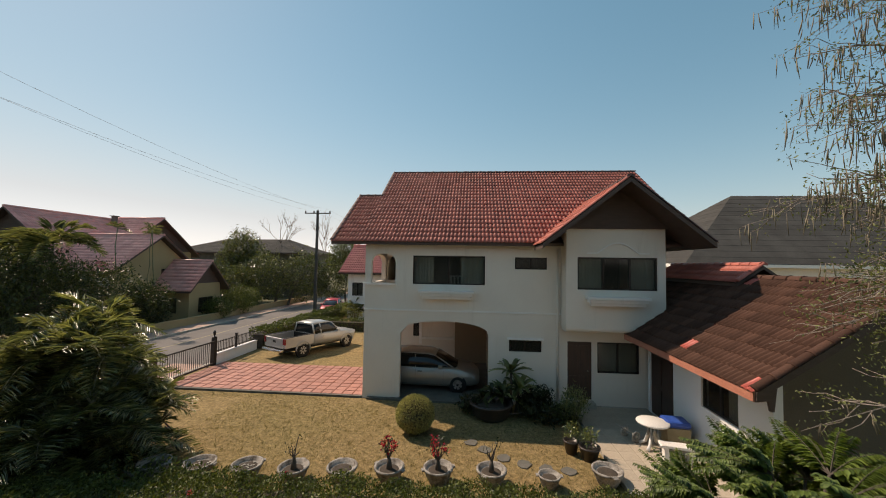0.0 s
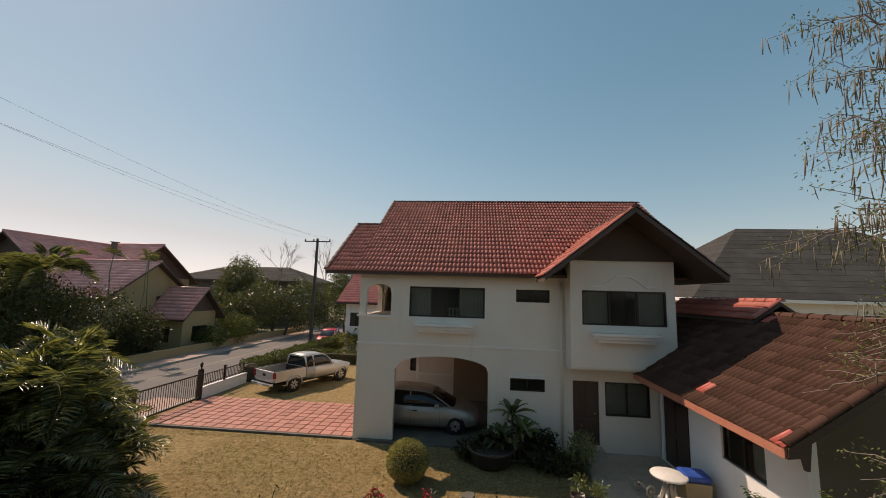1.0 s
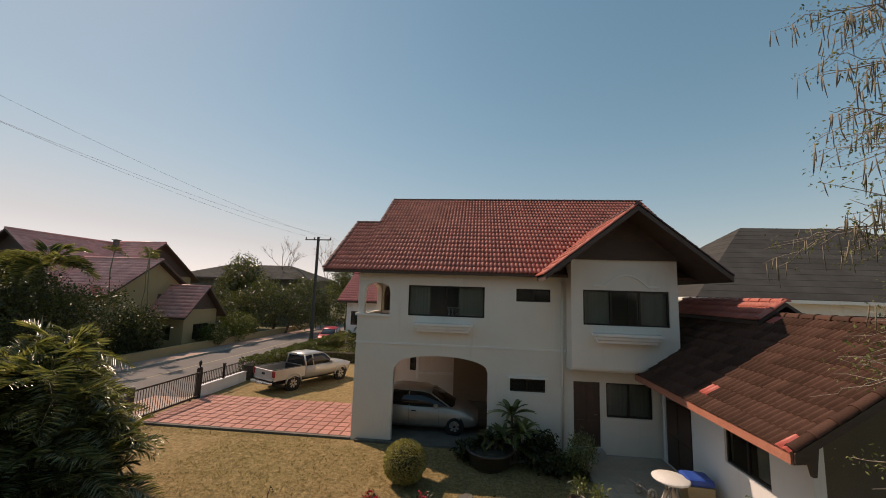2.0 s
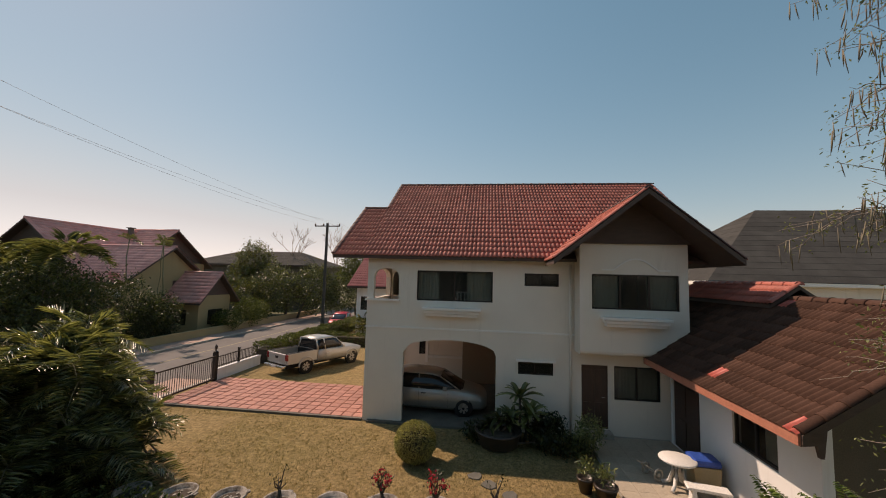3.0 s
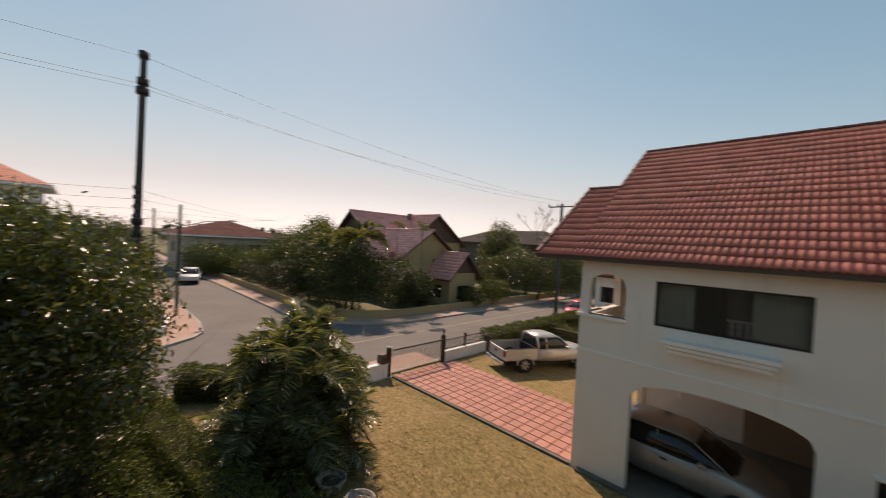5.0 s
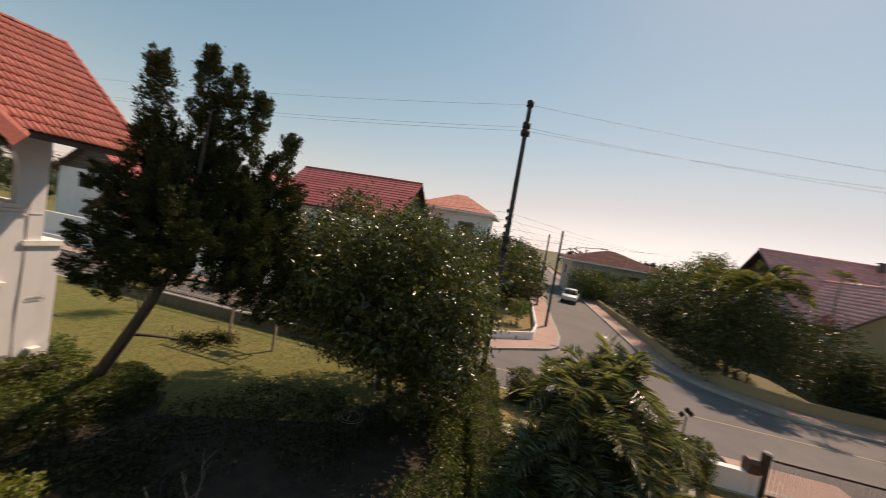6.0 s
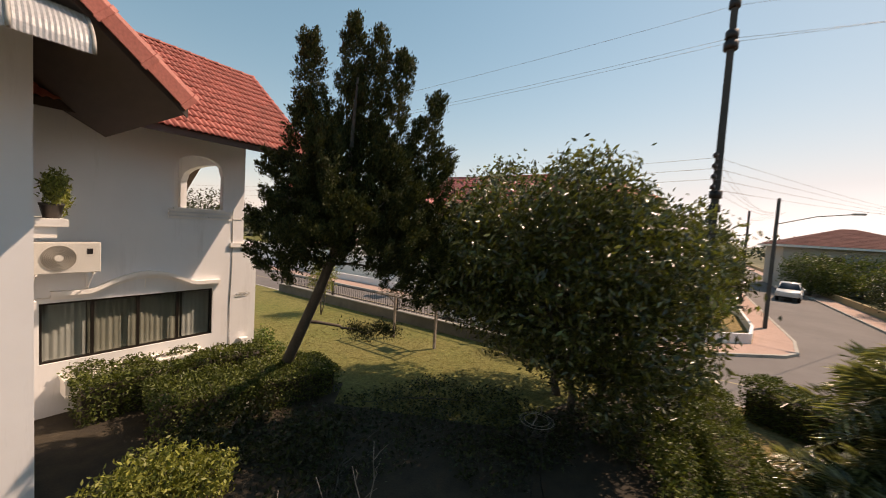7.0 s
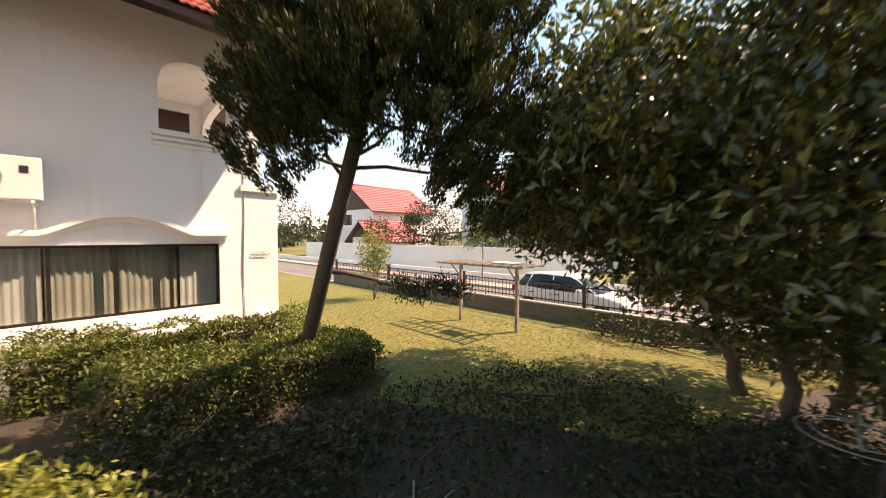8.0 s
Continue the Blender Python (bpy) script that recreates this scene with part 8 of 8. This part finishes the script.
# trees across the street
leafy_tree("street_tree", "broad dark green tree behind the cream garden wall", (-26, 19.6), [(0, 0, 0.14), (0.4, 0.2, 0.1)], [(-25.4, 19.4, 3.4, 2.8, 2.4, 2.6), (-28.6, 18.8, 3.4, 2.8, 2.3, 2.5), (-24.0, 22.4, 2.8, 1.9, 2.6, 2.3), (-26.8, 20.8, 4.3, 2.2, 2.0, 1.7), (-31, 18.4, 3.6, 2.4, 2.0, 2.4), (-25.6, 17.6, 2.0, 2.4, 1.2, 1.9), (-23.2, 25.0, 2.2, 1.2, 1.8, 1.6), (-29.6, 21.0, 3.8, 2.4, 2.2, 2.2), (-32.6, 20.6, 3.8, 2.4, 2.2, 2.1)], 44000, 0.2, LEAF_STREET, None, 101, 0.4)
leafy_tree("street_tree", "dark green tree along the side street", (-33, 19.6), [(0, 0, 0.13)], [(-32.6, 19.2, 2.6, 2.8, 2.4, 2.0), (-36.5, 18.8, 1.8, 2.6, 2.0, 1.5), (-40.5, 19.0, 1.8, 2.6, 2.2, 1.5), (-36.0, 17.3, 1.9, 2.2, 1.3, 1.3), (-31.0, 17.2, 2.2, 2.0, 1.2, 1.4), (-43.5, 17.4, 1.7, 1.8, 1.2, 1.2)], 17000, 0.2, LEAF_BUSH, None, 102, 0.4)
shrub("shrub", "rounded garden shrubs before the cream house", (-22.6, 31.6), [(0, 0, 1.0, 1.4, 1.2, 1.0), (0.2, 2.8, 1.5, 1.4, 1.3, 1.4), (-0.6, 5.4, 1.3, 1.3, 1.3, 1.2)], 11000, 0.15, LEAF_HEDGE, 103)
shrub("shrub", "tall clipped shrub on the corner", (-23.4, 25.6), [(0, 0, 1.3, 1.1, 1.2, 1.3), (0.2, -2.0, 1.3, 1.1, 1.1, 1.3), (-0.6, -1.0, 2.1, 1.1, 1.3, 1.0)], 7500, 0.15, LEAF_BUSH, 104)
leafy_tree("garden_tree", "tall loose trees behind the side street", (-43, 25), [(0, 0, 0.22), (1.2, 0.6, 0.16)], [(-43, 25, 5.6, 2.8, 2.8, 3.2), (-40, 23, 4.6, 2.6, 2.4, 2.8), (-46, 27, 6.0, 2.4, 2.4, 3.0), (-37.5, 24.5, 4.6, 2.2, 2.0, 2.4), (-49, 24, 4.6, 2.6, 2.6, 2.6)], 20000, 0.26, LEAF_HEDGE, None, 111, 0.3)
leafy_tree("garden_tree", "dark rounded garden tree", (-30, 46), [(0, 0, 0.2)], [(-30, 46, 6.6, 2.6, 2.6, 2.8), (-31, 45.4, 4.6, 2.2, 2.2, 2.0), (-28.8, 46.3, 4.8, 2.0, 2.0, 2.0)], 12000, 0.3, LEAF_MANGO, None, 105, 0.4)
leafy_tree("garden_tree", "dense dark trees by the bend of the street", (-23, 42), [(0, 0, 0.2), (1.2, 0.6, 0.15)], [(-24, 41.6, 3.4, 2.8, 2.4, 3.0), (-20.6, 44, 3.6, 2.6, 2.6, 3.2), (-17.8, 46, 3.0, 2.2, 2.2, 2.8), (-27, 40.6, 2.6, 2.2, 2.0, 2.4)], 18000, 0.28, LEAF_MANGO, None, 106, 0.4)
leafy_tree("garden_tree", "tall airy tree by the utility pole", (-16.9, 49), [(0, 0, 0.14)], [(-17, 49, 7.0, 2.2, 2.2, 2.4), (-15.6, 49.6, 5.2, 2.0, 2.0, 1.8), (-18.6, 49.5, 5.4, 1.6, 1.6, 1.8)], 6000, 0.3, LEAF_HEDGE, None, 107, 0.2)
leafy_tree("garden_tree", "dark trees on the corner plot behind the pole", (-33, 3.4), [(0, 0, 0.2), (0.8, -1.2, 0.16)], [(-33, 4.4, 4.4, 2.4, 2.6, 2.6), (-34, 1.0, 4.6, 2.8, 2.8, 2.8), (-31, -2.4, 3.2, 2.4, 2.4, 2.4), (-36, 6.4, 3.6, 2.2, 1.8, 2.6)], 16000, 0.26, LEAF_MANGO, None, 108, 0.4)
leafy_tree("garden_tree", "tall dark trees beyond the corner plot", (-38.5, 4.6), [(0, 0, 0.2), (1.0, -0.9, 0.17)], [(-38.4, 6.0, 4.2, 2.2, 1.7, 2.4), (-39.5, 3.0, 4.4, 2.6, 2.3, 2.6), (-37.6, 0.4, 3.8, 2.2, 2.0, 2.3), (-41.5, 6.3, 3.8, 2.0, 1.6, 2.3)], 13000, 0.26, LEAF_BUSH, None, 112, 0.4)
shrub("shrub", "small clipped round bush on the corner plot", (-28.6, 6.4), [(0, 0, 1.3, 0.9, 0.9, 0.8)], 2400, 0.12, LEAF_BRIGHT, 109)
leafy_tree("garden_tree", "dark trees across the street by the white wall", (-27, -20), [(0, 0, 0.18)], [(-27, -22, 3.6, 2.6, 3.0, 2.6), (-27, -14, 3.2, 2.4, 2.8, 2.4), (-26.6, -29, 2.8, 2.0, 2.4, 1.8)], 9000, 0.26, LEAF_BUSH, None, 110, 0.4)
for k, (x, y, h) in enumerate(((-23.8, 22.9, 7.3), (-23.4, 25.2, 7.5), (-24.6, 26.4, 7.2))):
    palm_clump("slender_palm", "thin tall palm before the cream house", (x, y), 1, h, 9, 0.75, LEAF_PALM, 120 + k, 0, 0.3, 16)
palm_clump("coconut_palm", "low arching palm before the cream house", (-25.4, 20.4), 1, 6.2, 18, 2.9, LEAF_PALM, 125, 0, 0.75, 40)
palm_clump("coconut_palm", "arching palm beside the dark street tree", (-30.2, 20.0), 1, 5.9, 15, 2.4, LEAF_PALM, 128, 0, 0.65, 34)
palm_clump("coconut_palm", "arching palm at the edge of the side street", (-27.5, 17.9), 1, 3.2, 13, 1.8, LEAF_PALM, 126, 0, 0.45, 26)
palm_clump("areca_palm", "palm behind the long hedge", (-10.2, 33), 4, 1.8, 7, 1.3, LEAF_PALM, 127, 0.5, 0.4, 24)


def bare_tree(base, height, seed):
    pr = random.Random(seed)
    t = thing("bare_tree", (*base, 0), "leafless grey tree against the sky", "tree", "bare trees")
    bm = bmesh.new()

    def grow(p, way, length, r, depth):
        e = Vector(p) + Vector(way) * length
        limb(bm, p, e, r, r * 0.6, pr, 3, 0.12, 4)
        if depth:
            for _ in range(3):
                w = (Vector(way) + Vector((pr.uniform(-0.7, 0.7), pr.uniform(-0.7, 0.7), pr.uniform(-0.1, 0.5)))).normalized()
                grow(e, w, length * pr.uniform(0.5, 0.75), r * 0.55, depth - 1)

    grow((0, 0, -0.05), (0.03, 0, 1), height * 0.42, 0.16, 4)
    part("trunk", bm, TWIG, t)


bare_tree((-30.5, 56), 12.5, 1)
bare_tree((-24.5, 60), 12.5, 2)
bare_tree((-51, 50), 10, 3)


def horizon_trees():
    """Woods and gardens too far off to tell apart."""
    rng = np.random.default_rng(77)
    w = thing("distant_trees", (0, 0, 0), "distant belt of trees along the horizon", "trees", kind="stuff")
    chunks = []
    for k in range(420):
        a = rng.uniform(0, 2 * math.pi)
        d = rng.uniform(95, 260)
        x, y = -8 + d * math.cos(a), 10 + d * math.sin(a)
        if abs(x + 18) < 6 or (x < 0 and abs(y - 12.4) < 6):
            continue
        h = rng.uniform(3.0, 7.0) * (1 + (d - 95) / 260)
        r = rng.uniform(3, 7)
        p = in_blobs([(x, y, h * 0.5, r, r, h * 0.55)], 130, rng, 0.6)
        chunks.append(leaf_arrays(p[p[:, 2] > 0], 1.3, rng, 0, 0.7))
    ob = leaf_part("crowns", w, *join_arrays(chunks), LEAF_BUSH)
    tagged(ob, kind="stuff")
    for k, (x, y, r, h) in enumerate(((-52, 28, 5, 7.0), (-60, 36, 6, 7), (-46, 34, 4, 6), (-57.5, 20, 3.4, 4.6), (-50, 20.5, 3, 3.9), (-56, 15.6, 2.6, 4.6), (-57, 25, 3.4, 4.6), (-75, 5, 5, 7), (-62, 3, 4, 6), (-55, 5.5, 3, 5), (-47, 6, 3, 4.4), (-40, 5, 3, 5), (6, 62, 6, 7), (-4, 58, 5, 5), (24, 60, 7, 8), (-14, 80, 7, 8), (-40, 72, 8, 8), (-60, 62, 8, 8), (-62, -22, 8, 9), (-55, -36, 8, 8), (-30, -62, 8, 9))):
        leafy_tree("far_tree", "dark tree in the middle distance", (x, y), [(0, 0, 0.2)], [(x, y, h * 0.55, r, r, h * 0.45), (x + r * 0.6, y + r * 0.5, h * 0.42, r * 0.7, r * 0.7, h * 0.36)], 7000 if -60 < x < -45 else 3200, 0.27 if -60 < x < -45 else 0.5, LEAF_HEDGE if -60 < x < -45 else LEAF_BUSH, None, 200 + k, 0.4)


horizon_trees()

# ---- poles and wires ----


def pole(base, height, label, arms=(), lean=(0, 0)):
    p = thing("utility_pole", (*base, -0.1), label, "utility pole", "poles along the street")
    bm = bmesh.new()
    a, b = (0.115, 0.08) if height > 9 else (0.1, 0.075)
    v = [bm.verts.new((sx * a, sy * a, 0)) for sx, sy in ((1, 1), (-1, 1), (-1, -1), (1, -1))]
    w = [bm.verts.new((sx * b + lean[0], sy * b + lean[1], height)) for sx, sy in ((1, 1), (-1, 1), (-1, -1), (1, -1))]
    bm.faces.new(v[::-1])
    bm.faces.new(w)
    for k in range(4):
        bm.faces.new((v[k], v[(k + 1) % 4], w[(k + 1) % 4], w[k]))
    part("shaft", bm, POLE, p)
    for z, half, axis in arms:
        bm = bmesh.new()
        e = Vector((half, 0, 0)) if axis == "x" else Vector((0, half, 0))
        o = Vector((lean[0] * z / height, lean[1] * z / height, z))
        tube(bm, [o - e, o + e], 0.05, 4)
        arm = part("crossarm", bm, POLE, p)
        bm = bmesh.new()
        for s in (-0.95, -0.3, 0.95):
            lathe(bm, [(0.03, 0), (0.07, 0.05), (0.05, 0.1), (0.07, 0.15), (0.03, 0.22)], 8, o + e * s)
        tagged(part("insulator", bm, DARKPOT, arm), kind="stuff")
    return p


P1, P2, P3, P4 = (-13.05, 30.6), (-14.5, 5.06), (-30.3, 8.7), (-40.5, 8.4)
pole(P1, 9.85, "grey concrete utility pole with a crossarm", ((9.6, 1.15, "x"),))
big = pole(P2, 11.75, "tall dark utility pole with clamps and insulators", ())
for z, r in ((11.75, 0.14), (10.9, 0.16), (10.6, 0.18), (6.4, 0.16), (6.0, 0.15)):
    bm = bmesh.new()
    lathe(bm, [(r, z - 0.12), (r, z + 0.1)], 8)
    part("clamp", bm, METALBLACK, big)
for z in (7.4, 7.1, 6.8, 6.5):
    bm = bmesh.new()
    tube(bm, [(0.1, -0.05, z), (0.3, -0.1, z)], 0.03, 5)
    lathe(bm, [(0.03, z), (0.07, z + 0.03), (0.07, z + 0.1), (0.03, z + 0.14)], 8, (0.32, -0.1, 0))
    part("insulator", bm, DARKPOT, big)
pole(P3, 7.9, "slim grey pole at the corner of the side street", ())
pole(P4, 7.9, "slim grey pole along the side street", ())
street_lamp = thing("street_lamp_arm", (P3[0], P3[1], 6.3), "street lamp on a slender arm", "street lamp")
bm = bmesh.new()
tube(bm, [(0, 0.08, 0), (0.3, 1.6, 0.45), (0.6, 3.0, 0.6)], 0.03, 6)
part("arm", bm, ACGREY, street_lamp)
bm = bmesh.new()
box(bm, 0.5, 0.75, 2.9, 3.4, 0.55, 0.65, 0.02)
part("lamp_head", bm, ACGREY, street_lamp)


def wires():
    runs = [((-14.5, 5.06, 11.6), (-13.05, 30.6, 9.85), 0.5), ((-14.6, 5.0, 10.75), (-14.1, 30.6, 9.8), 0.5), ((-14.4, 5.1, 10.55), (-12.0, 30.6, 9.8), 0.55),
            ((-14.5, 5.06, 11.6), (-14.6, -34, 11.4), 0.6), ((-14.6, 5.0, 10.75), (-14.7, -34, 10.6), 0.6), ((-14.4, 5.1, 10.55), (-14.5, -34, 10.4), 0.6),
            ((-13.05, 30.6, 9.85), (-13.4, 66, 9.4), 0.5), ((-12.0, 30.6, 9.8), (-12.4, 66, 9.4), 0.5)]
    for k, z in enumerate((7.3, 7.0, 6.7, 6.4)):
        runs.append(((-14.2, 5.0, z), (P3[0], P3[1] - 0.4 + 0.25 * k, 7.0), 0.4))
        runs.append(((P3[0], P3[1] - 0.4 + 0.25 * k, 7.0), (P4[0], P4[1] - 0.4 + 0.25 * k, 7.0), 0.15))
        runs.append(((P4[0], P4[1] - 0.4 + 0.25 * k, 7.0), (-80, 8.0 + 0.25 * k, 6.8), 0.4))
        runs.append(((-14.2, 5.0, z), (-70.0, 33.0, 9.6 + 0.35 * k - 0.6), 0.6))
        if k < 3:
            runs.append(((-14.2, 5.0, z), (-14.4, -34, z), 0.5))
    for a, b, sag in runs:
        w = thing("overhead_wire", a, "thin dark overhead wire between poles", "wire", "overhead wires")
        a, b = Vector(a), Vector(b)
        bm = bmesh.new()
        tube(bm, [(b - a) * (k / 14) - Vector((0, 0, 4 * sag * (k / 14) * (1 - k / 14))) for k in range(15)], 0.005, 4)
        part("strand", bm, WIRE, w)


wires()


def street_lamp_sign():
    s = thing("reflector_post", (-13.1, 11.9, 0), "small dark round-headed post by the kerb", "post")
    bm = bmesh.new()
    tube(bm, [(0, 0, -0.05), (0, 0, 1.5)], 0.025, 6)
    part("post", bm, METALBLACK, s)
    for dx, dz in ((-0.15, 1.55), (0.12, 1.62), (0.0, 1.72)):
        bm = bmesh.new()
        lathe(bm, [(0.02, dz - 0.1), (0.1, dz), (0.02, dz + 0.1)], 10, (0, dx, 0))
        part("head", bm, METALBLACK, s)


street_lamp_sign()
